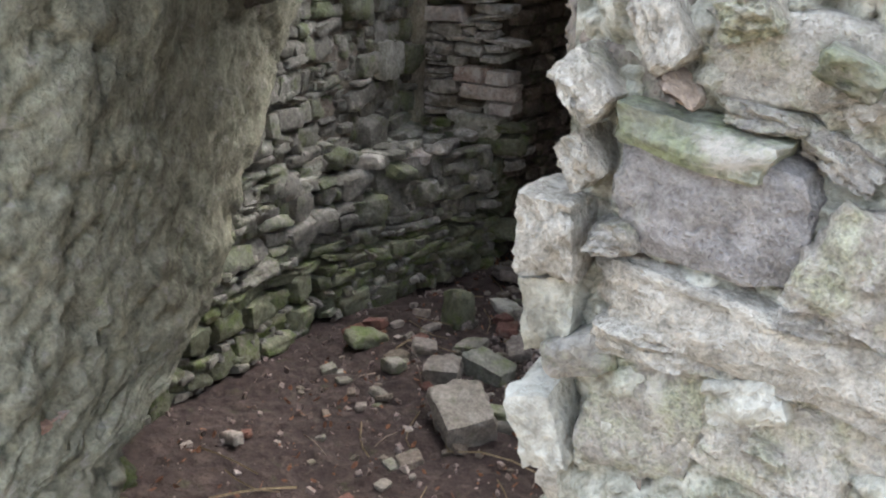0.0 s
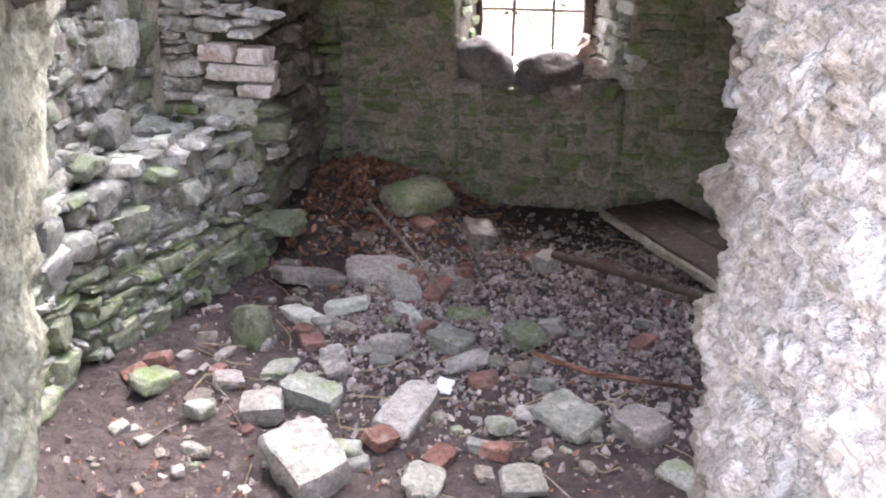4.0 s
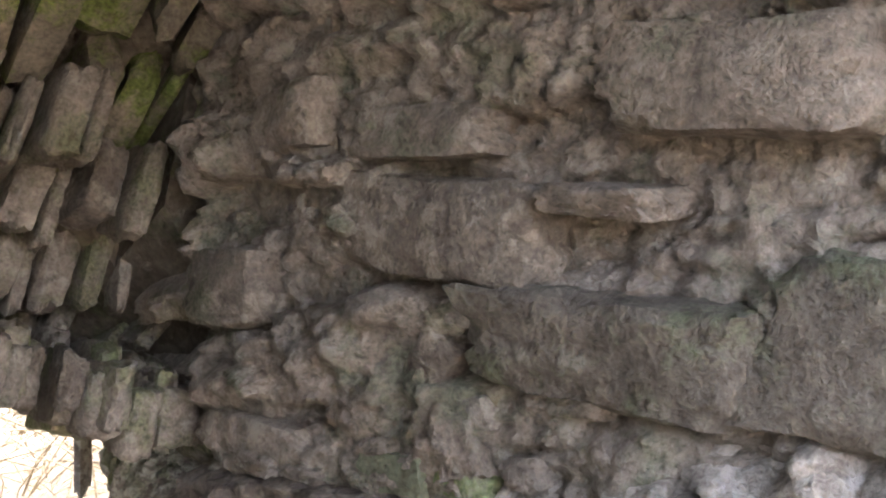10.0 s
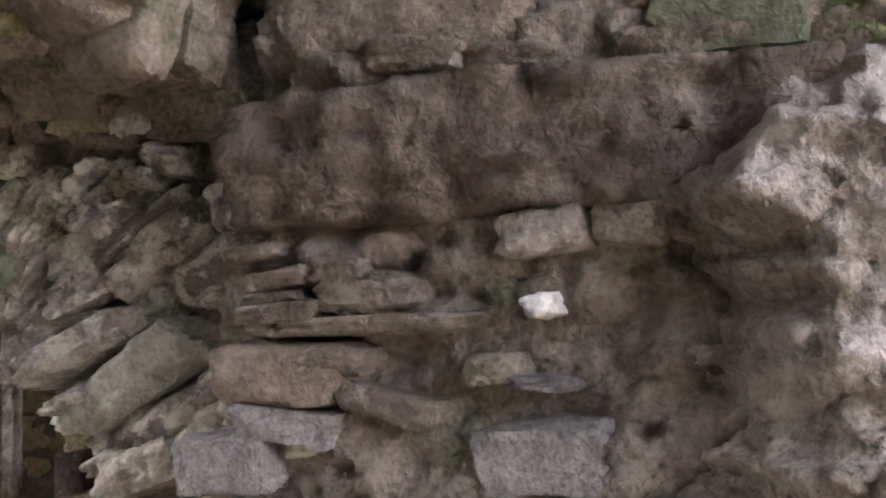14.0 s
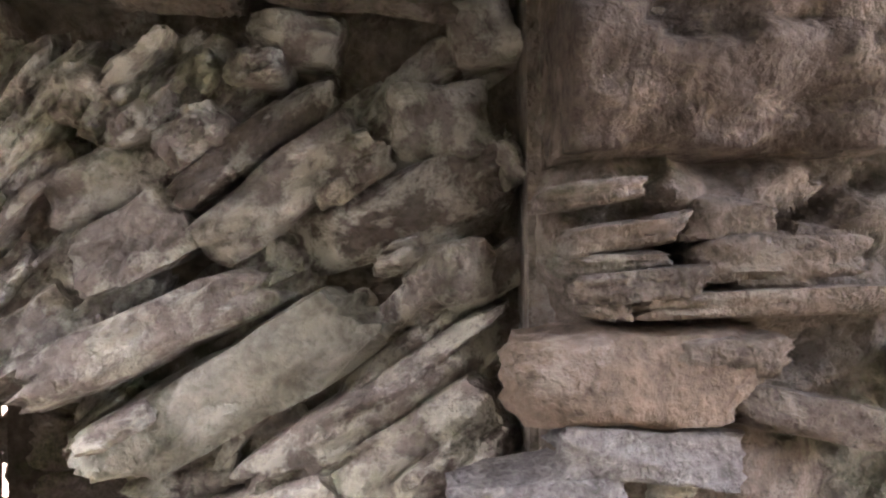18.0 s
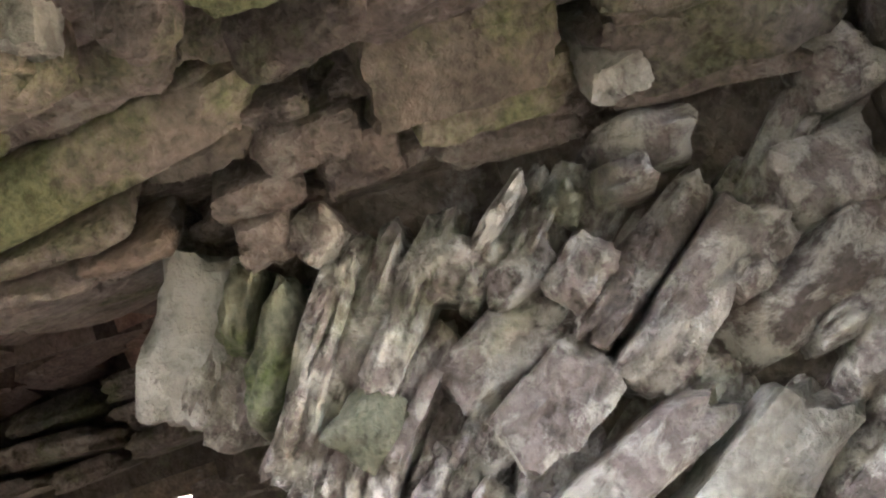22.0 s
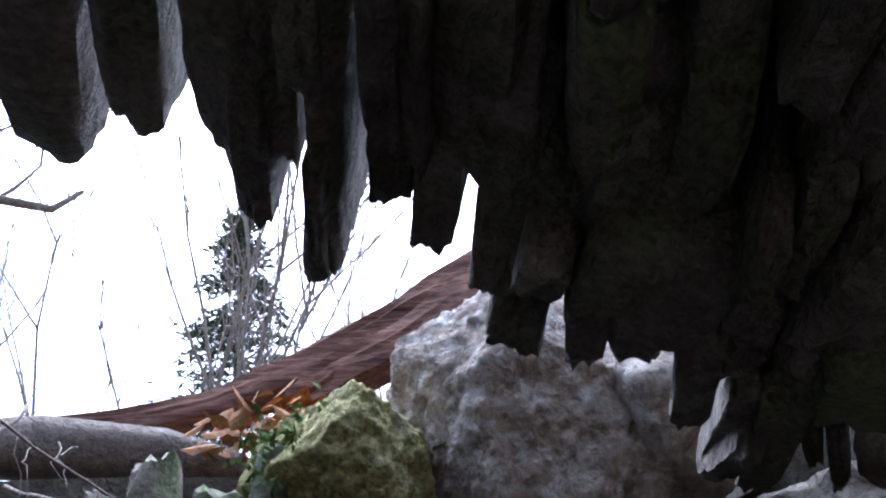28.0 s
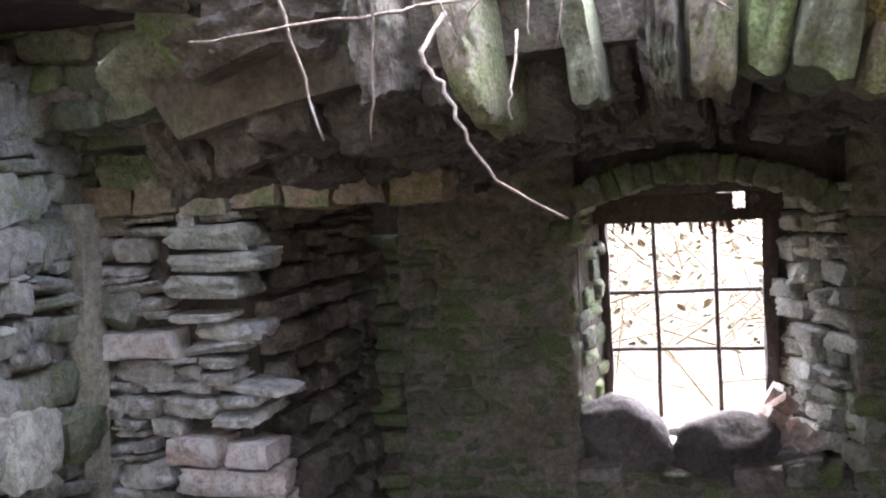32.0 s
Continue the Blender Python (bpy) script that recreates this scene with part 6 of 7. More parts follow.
tagged(tube("root_stump", stump_line, [0.024 + 0.006 * math.sin(k * 1.1) - 0.0006 * k for k in range(20)], M["dark_rock"], None, "", 14, 0.28), "dark crooked root end hanging at the hole", "root")


def moss_tuft(centre, size, count, label):
    verts, faces = [], []
    for k in range(count):
        p = Vector(centre) + Vector([rng.gauss(0, s) for s in size])
        d = Vector((rng.uniform(-1, 1), rng.uniform(-1, 1), rng.uniform(-0.2, 1))).normalized() * rng.uniform(0.008, 0.02)
        s = d.cross(Vector((rng.uniform(-1, 1), rng.uniform(-1, 1), 0.3))).normalized() * 0.003
        o = len(verts)
        verts += [p - s, p + s, p + d]
        faces.append((o, o + 1, o + 2))
    tagged(link("moss", mesh_from("moss", verts, faces, M["moss"], False)), label, "moss", kind="stuff")


moss_tuft((-1.53, 3.29, 1.955), (0.05, 0.03, 0.018), 1500, "bright green moss cushion at the hole")
moss_tuft((-0.90, 3.06, 1.64), (0.03, 0.02, 0.02), 500, "green moss on the masonry by the boulder")

# ---- roots hanging from the edge ----
def root(pts, r, label="thin pale root hanging from the broken vault"):
    fine = []
    for a, b in zip(pts, pts[1:]):
        for k in range(4):
            fine.append(Vector(a).lerp(Vector(b), k / 4) + Vector([rng.uniform(-0.003, 0.003) for _ in range(3)]))
    fine.append(Vector(pts[-1]))
    n = len(fine)
    ob = tube("root", fine, [0.6 * r * (1 - 0.6 * k / n) for k in range(n)], M["root"], None, "", 6)
    tagged(ob, label, "root", "roots hanging at the hole")


root([(-1.20, 3.10, 1.60), (-1.29, 2.98, 1.58), (-1.35, 2.97, 1.57), (-1.47, 2.97, 1.568), (-1.58, 2.98, 1.565)], 0.004)
root([(-1.48, 3.05, 1.68), (-1.47, 2.98, 1.60), (-1.45, 2.98, 1.52), (-1.43, 2.98, 1.45)], 0.0045)
root([(-1.31, 3.04, 1.58), (-1.32, 2.98, 1.53), (-1.30, 2.98, 1.50), (-1.28, 2.98, 1.45), (-1.25, 2.98, 1.40), (-1.18, 2.98, 1.36)], 0.005, "dark twisted root hanging before the window")
root([(-1.25, 3.04, 1.64), (-1.26, 2.98, 1.58), (-1.29, 2.98, 1.52)], 0.0035)
root([(-1.23, 3.03, 1.55), (-1.23, 2.98, 1.49), (-1.23, 2.98, 1.46)], 0.003)
root([(-1.16, 3.06, 1.62), (-1.09, 2.96, 1.58), (-1.02, 2.95, 1.54)], 0.004)
root([(-1.21, 3.04, 1.62), (-1.21, 2.98, 1.57), (-1.21, 2.98, 1.54)], 0.003)
root([(-1.41, 2.97, 1.86), (-1.39, 2.95, 1.82), (-1.35, 2.95, 1.72), (-1.31, 2.95, 1.62), (-1.27, 2.95, 1.53)], 0.003)
root([(-1.45, 3.0, 1.90), (-1.38, 2.95, 1.84), (-1.31, 2.95, 1.77), (-1.18, 2.95, 1.67), (-1.10, 2.95, 1.61), (-1.0, 2.95, 1.55)], 0.0035)
root([(-1.14, 3.02, 1.68), (-1.15, 2.95, 1.63), (-1.16, 2.95, 1.60), (-1.18, 2.95, 1.52)], 0.003)
root([(-1.30, 3.02, 1.76), (-1.32, 2.95, 1.72), (-1.34, 2.95, 1.59)], 0.003)
root([(-1.37, 3.05, 1.66), (-1.36, 2.96, 1.62), (-1.365, 2.96, 1.50), (-1.37, 2.96, 1.44)], 0.003)
root([(-0.80, 3.02, 1.56), (-0.79, 2.98, 1.50), (-0.77, 2.98, 1.44)], 0.005, "short brown root under the boulder")
for k in range(30):
    x = rng.uniform(-1.5, -1.1)
    z = 1.62 + rng.uniform(0, 0.06) - 0.1 * (x + 1.1)
    root([(x, 3.06, z + 0.03), (x + rng.uniform(-0.03, 0.03), 3.01, z), (x + rng.uniform(-0.06, 0.06), 2.98, z - rng.uniform(0.02, 0.1))], 0.0012, "fine rootlet at the broken edge")

# ---- dead leaves ----
def leaves(name, count, spot, label, size=(0.018, 0.04), mat="leaf"):
    verts, faces = [], []
    for k in range(count):
        p = Vector(spot())
        m = Euler([rng.uniform(-0.9, 0.9), rng.uniform(-0.9, 0.9), rng.uniform(0, 6.3)]).to_matrix()
        s = rng.uniform(*size)
        o = len(verts)
        for x, y, z in ((-0.5, 0, 0.06), (-0.15, 0.26, 0), (0.3, 0.2, 0.05), (0.55, 0, 0.1), (0.3, -0.2, 0.05), (-0.15, -0.26, 0)):
            verts.append(p + m @ Vector((x * s, y * s, z * s)))
        faces += [(o, o + 1, o + 2, o + 3), (o, o + 3, o + 4, o + 5)]
    tagged(link(name, mesh_from(name, verts, faces, M[mat], False)), label, "leaves", kind="stuff")


leaves("dead_leaves", 160, lambda: (rng.gauss(-0.93, 0.04), rng.uniform(3.1, 3.5), 1.69 + rng.uniform(0, 0.04)), "brown dead leaves caught under the timbers")
leaves("dead_leaves", 60, lambda: (rng.gauss(-0.885, 0.018), 3.42 + rng.uniform(-0.03, 0.03), 1.785 + rng.uniform(0, 0.025)), "orange dead leaves between the timbers", mat="orange_leaf")


def heap_spot():
    x, y = rng.gauss(-1.78, 0.25), rng.gauss(4.5, 0.22)
    x, y = max(-2.0, x), min(4.83, y)
    return x, y, floor_height(x, y) + rng.uniform(0.0, 0.03)


leaves("leaf_litter", 1900, heap_spot, "dark reddish leaf litter heaped in the corner", (0.02, 0.05), "litter")


def litter_spot():
    x, y = rng.uniform(-2.1, 0.0), rng.uniform(1.4, 4.8)
    return x, y, floor_height(x, y) + 0.006


leaves("leaf_litter", 500, litter_spot, "scattered dry leaves on the earth floor", (0.012, 0.03), "litter")

# ---- fallen stones on the floor ----
def fallen_stone(x, y, sx, sy, sz, kind="debris", label="fallen building stone lying on the earth floor", turn=None, name="fallen_stone", category="stone", group="fallen stones"):
    mesh = rng.choice(BRICKS[kind] if kind in BRICKS else STONES[kind])
    e = Euler((rng.uniform(-0.25, 0.25), rng.uniform(-0.25, 0.25), rng.uniform(0, 3.1) if turn is None else turn))
    sx, sy, sz = sx * 0.85, sy * 0.85, sz * 0.75
    m = Matrix.Translation((x, y, floor_height(x, y) + sz * 0.36)) @ e.to_matrix().to_4x4() @ Matrix.Diagonal((sx, sy, sz, 1))
    tagged(link(name, mesh, None, "", m), label, category, group)


for x, y, sx, sy, sz, k, lab in (
        (-1.45, 2.62, 0.26, 0.2, 0.16, "debris", "large grey angular stone on the earth floor"),
        (-1.55, 2.98, 0.2, 0.13, 0.1, "grey", "rounded grey-blue stone on the floor"),
        (-1.26, 2.95, 0.24, 0.14, 0.09, "debris", "long flat brown-grey stone on the floor"),
        (-0.80, 3.02, 0.22, 0.16, 0.09, "debris", "broad flat stone on the floor"),
        (-0.60, 3.0, 0.17, 0.15, 0.1, "debris", "pale brown stone on the floor"),
        (-1.22, 3.42, 0.16, 0.12, 0.09, "grey", "grey stone among the rubble"),
        (-1.64, 3.63, 0.17, 0.1, 0.06, "pale_block", "pale flat stone on the rubble"),
        (-1.77, 3.53, 0.2, 0.11, 0.06, "pale_block", "whitish slab lying on the rubble"),
        (-1.86, 3.30, 0.13, 0.11, 0.2, "green", "upright mossy stone beside the wall"),
        (-1.42, 3.65, 0.2, 0.08, 0.04, "pale_block", "thin pale slab lying flat"),
        (-1.20, 3.66, 0.17, 0.08, 0.06, "green", "mossy squared stone on the floor"),
        (-1.42, 3.37, 0.12, 0.18, 0.1, "debris", "tilted brown stone among the floor rubble"),
        (-0.99, 3.49, 0.15, 0.13, 0.08, "green", "greenish stone on the floor")):
    fallen_stone(x, y, sx, sy, sz, k, lab)
for x, y, sx, sy, sz, k in ((-1.19, 3.15, 0.075, 0.06, 0.03, "white"), (-1.03, 2.83, 0.1, 0.06, 0.05, "grey"), (-0.99, 2.94, 0.09, 0.08, 0.06, "grey"), (-1.4, 2.75, 0.12, 0.07, 0.04, "grey"), (-1.66, 2.86, 0.14, 0.12, 0.1, "debris"),
                            (-1.83, 3.01, 0.1, 0.08, 0.06, "debris"), (-2.05, 2.96, 0.18, 0.1, 0.07, "green"), (-1.6, 3.97, 0.3, 0.2, 0.07, "debris"), (-1.85, 3.85, 0.3, 0.2, 0.06, "debris"), (-1.47, 3.81, 0.2, 0.13, 0.06, "debris"),
                            (-1.31, 3.96, 0.15, 0.1, 0.06, "debris"), (-1.55, 4.45, 0.32, 0.22, 0.12, "green"), (-1.28, 4.4, 0.2, 0.15, 0.1, "debris"), (-0.97, 4.15, 0.12, 0.1, 0.1, "debris"), (-1.15, 3.3, 0.16, 0.1, 0.05, "debris"),
                            (-1.55, 3.2, 0.14, 0.1, 0.06, "debris"), (-1.7, 3.12, 0.12, 0.1, 0.06, "grey"), (-0.9, 2.7, 0.18, 0.13, 0.05, "debris"), (-1.15, 2.65, 0.14, 0.12, 0.06, "debris"), (-0.5, 2.8, 0.14, 0.1, 0.06, "grey")):
    fallen_stone(x, y, sx, sy, sz, k)
for x, y, s in ((-1.67, 3.34, 0.15), (-1.08, 3.2, 0.12), (-1.55, 4.02, 0.13), (-1.3, 2.78, 0.09), (-1.28, 3.98, 0.12), (-2.1, 3.1, 0.11), (-2.12, 3.0, 0.12), (-1.45, 3.9, 0.16), (-1.35, 3.83, 0.18), (-1.02, 4.2, 0.12), (-1.5, 4.3, 0.14), (-0.75, 4.2, 0.1), (-0.6, 3.6, 0.12)):
    fallen_stone(x, y, s, 0.09, 0.05, "red_brick", "broken red brick lying in the rubble", None, "broken_brick", "brick", "broken bricks")
made = 0
while made < 240:
    x, y = (rng.gauss(-1.35, 0.5), rng.gauss(3.4, 0.65)) if made < 200 else (rng.gauss(-1.6, 0.4), rng.uniform(2.0, 3.4))
    if -2.25 < x < 0.1 and 1.7 < y < 4.75 and x > (-2.2 if y > 2.0 else -1.5):
        s = 0.025 + 0.075 * rng.random() ** 2
        fallen_stone(x, y, s, s * rng.uniform(0.6, 0.9), s * rng.uniform(0.35, 0.6), rng.choice(("debris", "jamb", "debris", "grey", "red_brick", "jamb")), "small broken stone on the earth floor")
        made += 1


def crumbs():
    verts, faces = [], []
    v0, f0 = cube_grid(1)
    # most lie on the inner floor, their pale tone standing in for side light
    for k in range(13000):
        x, y = (rng.uniform(-2.3, 0.2), rng.uniform(1.2, 4.8)) if k < 1800 else (rng.uniform(-1.7, 0.3), rng.triangular(2.75, 4.8, 3.7))
        s = 0.005 + 0.02 * rng.random() ** 2
        m = Euler([rng.uniform(0, 3) for _ in range(3)]).to_matrix() @ Matrix.Diagonal((rng.uniform(0.8, 1.4), rng.uniform(0.6, 1.0), rng.uniform(0.4, 0.8)))
        c = Vector((x, y, floor_height(x, y) + s * 0.15))
        o = len(verts)
        verts += [c + m @ (Vector(p) * s * rng.uniform(0.45, 1.35)) for p in v0]
        faces += [[o + i for i in q] for q in f0]
    tagged(link("mortar_crumbs", mesh_from("mortar_crumbs", verts, faces, M["crumb"], False)), "crumbs of mortar and stone chips, crowded and pale to brighten the inner floor", "rubble", kind="stuff")


crumbs()

# ---- boards and sticks ----
board = tagged(link("wooden_board", None), "broad weathered wooden board lying on the floor under the window wall", "board")
plank("board_plank", (-0.70, 4.70, 0.09), (-0.22, 3.98, 0.075), (0.17, 0.028), M["board"], board)
plank("board_plank", (-0.557, 4.79, 0.093), (-0.082, 4.09, 0.079), (0.17, 0.028), M["board"], board)
plank("batten", (-0.785, 4.66, 0.075), (-0.30, 3.93, 0.06), (0.025, 0.03), M["wood_pale"], board, "pale broken edge of the board")
tagged(tube("wooden_pole", [(-0.95, 4.13, 0.08), (-0.6, 3.98, 0.07), (-0.3, 3.84, 0.06), (0.0, 3.70, 0.055)], [0.016, 0.018, 0.018, 0.016], M["board"], None, "", 9, 0.12), "dark brown wooden pole lying on the rubble", "pole")
tagged(tube("stick", [(-1.72, 4.25, 0.2), (-1.5, 3.98, 0.13), (-1.3, 3.7, 0.07)], [0.006, 0.007, 0.005], M["root"], None, "", 6, 0.1), "thin dry stick on the rubble", "stick")
tagged(tube("stick", [(-0.95, 3.35, 0.05), (-0.75, 3.25, 0.05), (-0.45, 3.22, 0.05)], [0.008, 0.01, 0.008], M["timber"], None, "", 6, 0.1), "short brown stick on the floor", "stick")
for k in range(16):
    x, y, a = rng.uniform(-1.9, -0.6), rng.uniform(1.7, 3.6), rng.uniform(0, 6.3)
    d = Vector((math.cos(a), math.sin(a), 0)) * rng.uniform(0.08, 0.22)
    p = Vector((x, y, floor_height(x, y) + 0.02))
    tagged(tube("twig", [p, p + d * 0.5 + Vector((0, 0, 0.01)), p + d], [0.0025, 0.002, 0.0012], M["root"], None, "", 5), "thin dry twig on the floor", "twig", "dry twigs")
plank_post = plank("timber_post", (-2.50, 3.99, 0.0), (-2.49, 4.0, 1.40), (0.07, 0.07), M["wood_pale"], None)
tagged(plank_post, "pale greenish timber post standing in the wall corner", "post")

# ---- stones and bricks in the window ----
boulder("sill_stone", (-1.35, 4.95, 0.645), (0.16, 0.11, 0.105), 21.0, M["sill_rock"], "dark brown rounded stone tilted on the window sill", 4, 0.12, "stone").rotation_euler = Euler((0.1, 0.6, 0.1))
boulder("sill_stone", (-1.07, 4.95, 0.62), (0.165, 0.11, 0.095), 27.0, M["sill_rock"], "flat grey stone lying on the window sill", 4, 0.12, "stone").rotation_euler = Euler((0.2, -0.15, 0.1))
for k in range(9):
    m = Matrix.Translation((-0.90 + rng.uniform(-0.05, 0.07), 5.02 + rng.uniform(-0.06, 0.08), 0.62 + 0.018 * k * rng.random())) @ Euler([rng.uniform(-1.2, 1.2) for _ in range(3)]).to_matrix().to_4x4() @ Matrix.Diagonal((0.09, 0.06, 0.03, 1))
    tagged(link("brick_shard", rng.choice(BRICKS["brick"]), None, "", m), "broken shard of red brick on the sill", "brick", "brick shards")
tagged(link("sill_block", STONES["green"][3], None, "", Matrix.Translation((-1.14, 4.92, 0.525)) @ Matrix.Diagonal((0.08, 0.08, 0.08, 1))), "small green stone at the edge of the sill", "stone")

# ---- trees ----
def limb(verts, faces, a, b, ra, rb, sides=5):
    a, b = Vector(a), Vector(b)
    t = (b - a).normalized()
    s = t.cross(Vector((0.2, 0.3, 1)) if abs(t.z) < 0.9 else X).normalized()
    q = t.cross(s)
    o = len(verts)
    for p, r in ((a, ra), (b, rb)):
        for k in range(sides):
            w = 2 * math.pi * k / sides
            verts.append(p + s * math.cos(w) * r + q * math.sin(w) * r)
    faces += [(o + k, o + (k + 1) % sides, o + sides + (k + 1) % sides, o + sides + k) for k in range(sides)]


def bare_tree(base, height, stems, seed, label, spread=0.35):
    r = random.Random(seed)
    tree = tagged(link("bare_tree", None, None, "", Matrix.Translation(base)), label, "tree", "bare trees behind the ruin")
    tv, tf, cv, cf = [], [], [], []

    def grow(p, d, length, rad, level):
        v, f = (tv, tf) if level == 0 else (cv, cf)
        n = 5 if level == 0 else 4
        for k in range(n):
            d = (d + Vector((r.uniform(-1, 1), r.uniform(-1, 1), r.uniform(-0.3, 0.8))) * 0.13).normalized()
            q = p + d * length / n
            limb(v, f, p, q, rad * (1 - 0.7 * k / n), rad * (1 - 0.7 * (k + 1) / n), 6 if level == 0 else 4)
            p = q
            if level < 3 and (k > 0 or level > 0):
                for _ in range(2 if level < 2 else 1 + (r.random() < 0.5)):
                    e = (d + Vector((r.uniform(-1, 1), r.uniform(-1, 1), r.uniform(-0.1, 0.9))) * 0.75).normalized()
                    grow(p, e, length * r.uniform(0.35, 0.55), rad * 0.42, level + 1)

    for s in range(stems):
        d = Vector((r.uniform(-spread, spread), r.uniform(-spread, spread), 1)).normalized()
        grow(Vector((r.uniform(-0.3, 0.3), r.uniform(-0.3, 0.3), -0.2)), d, height * r.uniform(0.75, 1.0), 0.009 * height * r.uniform(0.5, 0.8), 0)
    link("trunk", mesh_from("trunk", tv, tf, M["bark"]), tree)
    link("crown", mesh_from("crown", cv, cf, M["bark"]), tree)


bare_tree((-1.9, 11.1, 0.8), 7.0, 5, 3, "leafless multi-stemmed tree with fine upright branches", 0.25)
bare_tree((-5.2, 16.5, 1.2), 8.0, 2, 5, "slender leafless tree behind the ruin", 0.2)
bare_tree((2.4, 17.0, 1.4), 7.0, 3, 8, "leafless shrubby tree behind the ruin", 0.3)
bare_tree((4.2, 11.5, 0.8), 6.0, 3, 14, "leafless shrub seen through the broken opening", 0.4)


def conifer(base, height, seed):
    r = random.Random(seed)
    tree = tagged(link("conifer", None, None, "", Matrix.Translation(base)), "dark green conifer with drooping boughs", "tree")
    tv, tf, nv, nf = [], [], [], []
    limb(tv, tf, (0, 0, -0.2), (0, 0, height), 0.14, 0.01, 8)
    z = 1.6
    while z < height - 0.1:
        reach = 0.36 * (height - z) + 0.2
        for k in range(8):
            a = r.uniform(0, 6.3)
            d = Vector((math.cos(a), math.sin(a), -0.25))
            p0 = Vector((0, 0, z))
            p1 = p0 + d * reach * r.uniform(0.7, 1.1)
            limb(tv, tf, p0, p1, 0.018, 0.004, 4)
            for j in range(44):
                c = p0.lerp(p1, r.uniform(0.15, 1.0)) + Vector((r.uniform(-1, 1), r.uniform(-1, 1), r.uniform(-1.3, 0.4))) * 0.11
                s = Vector((r.uniform(-1, 1), r.uniform(-1, 1), r.uniform(-0.5, 0.3))).normalized() * r.uniform(0.06, 0.14)
                w = s.cross(Vector((r.uniform(-1, 1), r.uniform(-1, 1), 1))).normalized() * 0.022
                o = len(nv)
                nv += [c - s, c + w, c + s, c - w]
                nf.append((o, o + 1, o + 2, o + 3))
        z += 0.24
    link("trunk", mesh_from("trunk", tv, tf, M["bark"]), tree)
    link("crown", mesh_from("boughs", nv, nf, M["needle"], False), tree)


conifer((-1.12, 16.2, 1.2), 8.0, 4)

# the long bare bough reaching in over the hole
bough = tagged(link("overhanging_bough", None), "long bare bough of a tree leaning over the ruin", "branch")
tube("bough", [(-4.6, 6.0, 3.4), (-3.49, 6.48, 3.72), (-3.07, 6.7, 3.85), (-2.73, 6.84, 4.02), (-2.39, 6.95, 4.09), (-2.0, 7.05, 4.07), (-1.86, 7.08, 4.2)], [0.05, 0.04, 0.035, 0.032, 0.028, 0.022, 0.014], M["bark"], bough, "", 8, 0.1)
tube("trunk", [(-4.9, 6.1, 0.2), (-4.75, 6.05, 2.0), (-4.6, 6.0, 3.4), (-4.7, 5.9, 6.5)], [0.13, 0.12, 0.11, 0.06], M["bark"], bough, "", 10, 0.06)
for k, (a, b) in enumerate((((-3.07, 6.7, 3.85), (-3.3, 7.2, 4.9)), ((-2.73, 6.84, 4.02), (-2.6, 7.0, 3.6)), ((-2.39, 6.95, 4.09), (-2.3, 7.0, 3.55)), ((-2.3, 6.97, 4.08), (-1.9, 7.3, 4.9)), ((-3.49, 6.48, 3.72), (-3.9, 7.3, 4.6)), ((-3.3, 6.6, 3.8), (-2.7, 7.4, 5.0)), ((-2.5, 6.9, 4.05), (-2.0, 7.2, 5.1)))):
    pts = [Vector(a).lerp(Vector(b), j / 5) + Vector([rng.uniform(-0.05, 0.05) for _ in range(3)]) for j in range(6)]
    tube("twig", pts, [0.014, 0.012, 0.01, 0.008, 0.006, 0.003], M["bark"], bough, "", 5)
    for j in range(2, 6):
        e = pts[j] + Vector((rng.uniform(-0.3, 0.3), rng.uniform(-0.2, 0.2), rng.uniform(-0.25, 0.3)))
        tube("twig", [pts[j], pts[j].lerp(e, 0.5) + Vector((0, 0, 0.03)), e], [0.006, 0.005, 0.002], M["bark"], bough, "", 4)


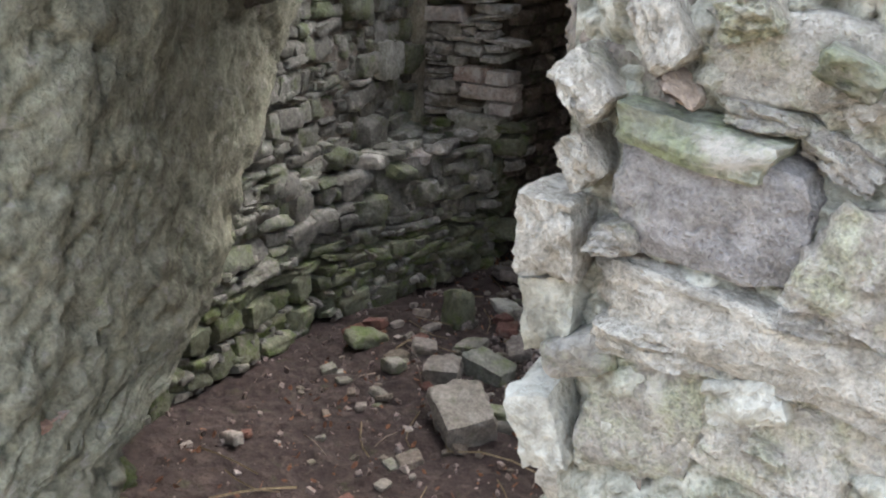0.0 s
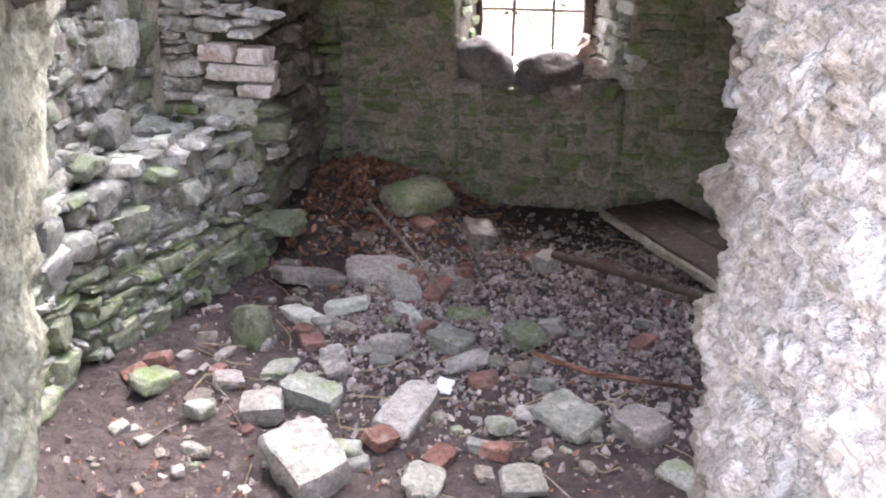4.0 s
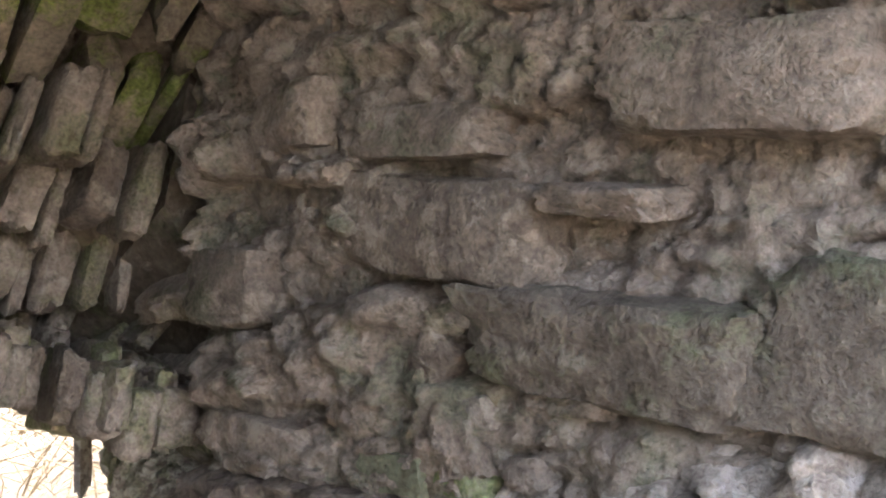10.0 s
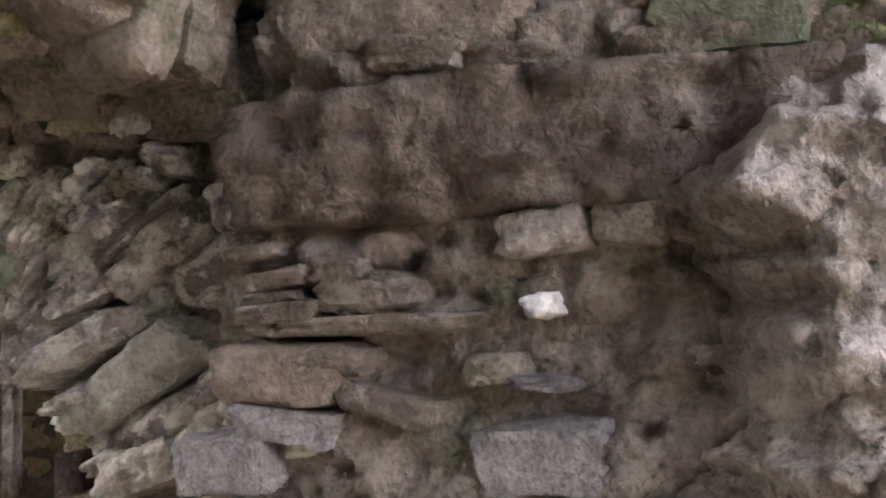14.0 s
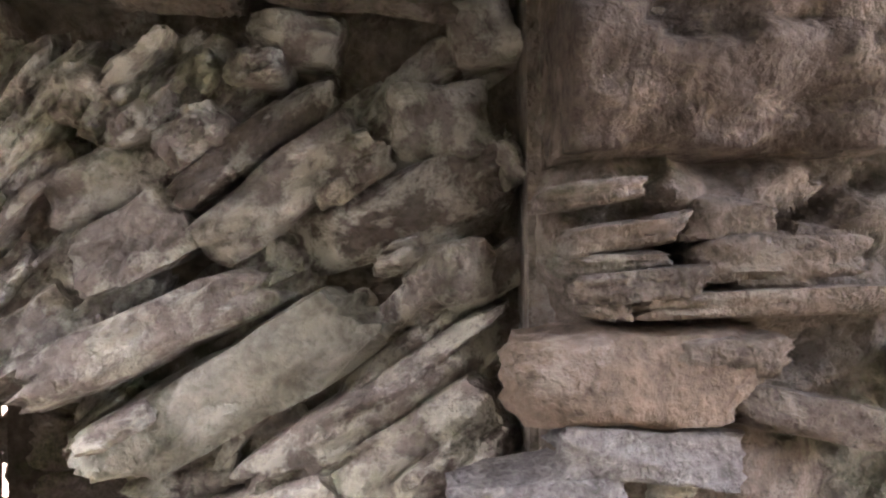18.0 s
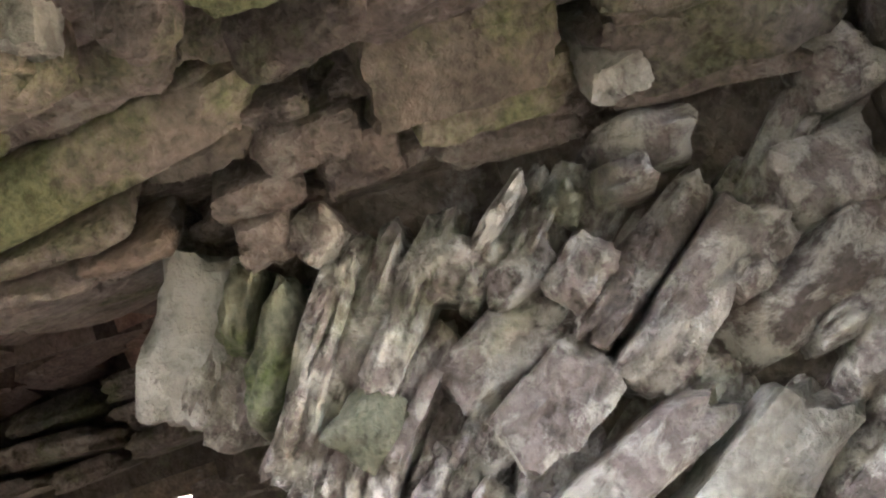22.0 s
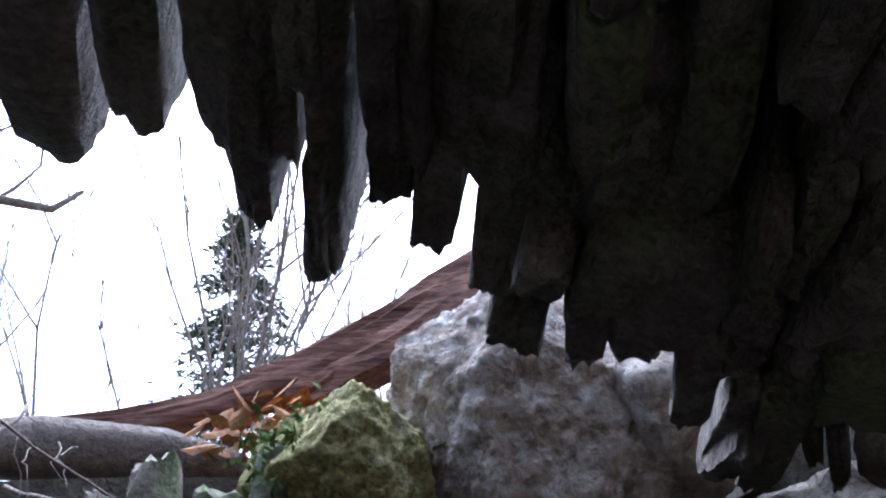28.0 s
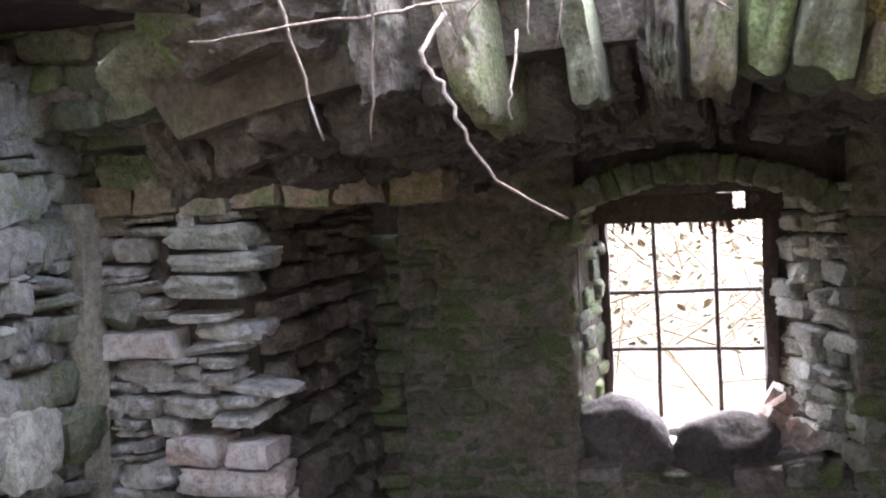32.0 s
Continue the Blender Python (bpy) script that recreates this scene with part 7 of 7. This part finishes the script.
def brushwood(name, count, box, length, label, mat="dry_stem"):
    verts, faces = [], []
    for k in range(count):
        p = Vector([rng.uniform(a, b) for a, b in box])
        d = Vector((rng.uniform(-1, 1), rng.uniform(-0.6, 0.6), rng.uniform(-0.35, 0.9))).normalized() * rng.uniform(*length)
        w = rng.uniform(0.002, 0.007)
        m = p + d * 0.5 + Vector((rng.uniform(-0.05, 0.05), 0, rng.uniform(-0.05, 0.05)))
        limb(verts, faces, p, m, w, w * 0.8, 4)
        limb(verts, faces, m, p + d, w * 0.8, w * 0.4, 4)
    tagged(link(name, mesh_from(name, verts, faces, M[mat])), label, "brushwood", kind="stuff")


brushwood("brushwood", 240, ((-2.2, -0.4), (5.9, 8.0), (0.3, 1.2)), (0.3, 0.9), "tangle of dry stems outside the barred window")
brushwood("brushwood", 900, ((0.2, 2.8), (5.5, 7.5), (0.25, 1.3)), (0.3, 1.0), "tangle of pale dry stems outside the broken opening")


# ---- more litter and dry straws on the floor ----
leaves("leaf_litter", 1100, litter_spot, "small crumpled dead leaves trodden into the earth floor", (0.01, 0.028), "litter")


def straws(count):
    verts, faces = [], []
    for k in range(count):
        x, y = rng.uniform(-1.95, -0.3), rng.uniform(1.5, 4.7)
        a, long, w = rng.uniform(0, 6.3), rng.uniform(0.06, 0.3), rng.uniform(0.0015, 0.0035)
        d, n = Vector((math.cos(a), math.sin(a), 0)), Vector((-math.sin(a), math.cos(a), 0))
        bend = rng.uniform(-0.05, 0.05)
        o = len(verts)
        for i in range(4):
            p = Vector((x, y, 0)) + d * (long * (i - 1.5) / 3) + n * (bend * (1 - ((i - 1.5) / 1.5) ** 2))
            p.z = floor_height(p.x, p.y) + 0.008 + 0.004 * (i % 2)
            verts += [p + n * w, p - n * w, p + Z * w * 1.6]
        for i in range(3):
            b = o + 3 * i
            faces += [(b, b + 3, b + 5, b + 2), (b + 2, b + 5, b + 4, b + 1), (b + 1, b + 4, b + 3, b)]
    tagged(link("dry_straws", mesh_from("dry_straws", verts, faces, M["dry_stem"], False)), "thin dry straws and twigs strewn over the earth floor", "straw", kind="stuff")


straws(110)

leaves("shrub_leaves", 2600, lambda: (rng.uniform(-3.2, 0.2), rng.uniform(7.2, 9.0), 0.35 + 1.5 * rng.random() ** 1.5), "olive and brown leaves of shrubs outside the barred window", (0.04, 0.09), "shrub_leaf")
leaves("shrub_leaves", 1500, lambda: (rng.uniform(0.4, 3.0), rng.uniform(6.6, 8.4), 0.35 + 1.5 * rng.random() ** 1.4), "pale dry leaves of shrubs outside the broken opening", (0.04, 0.08), "shrub_leaf")
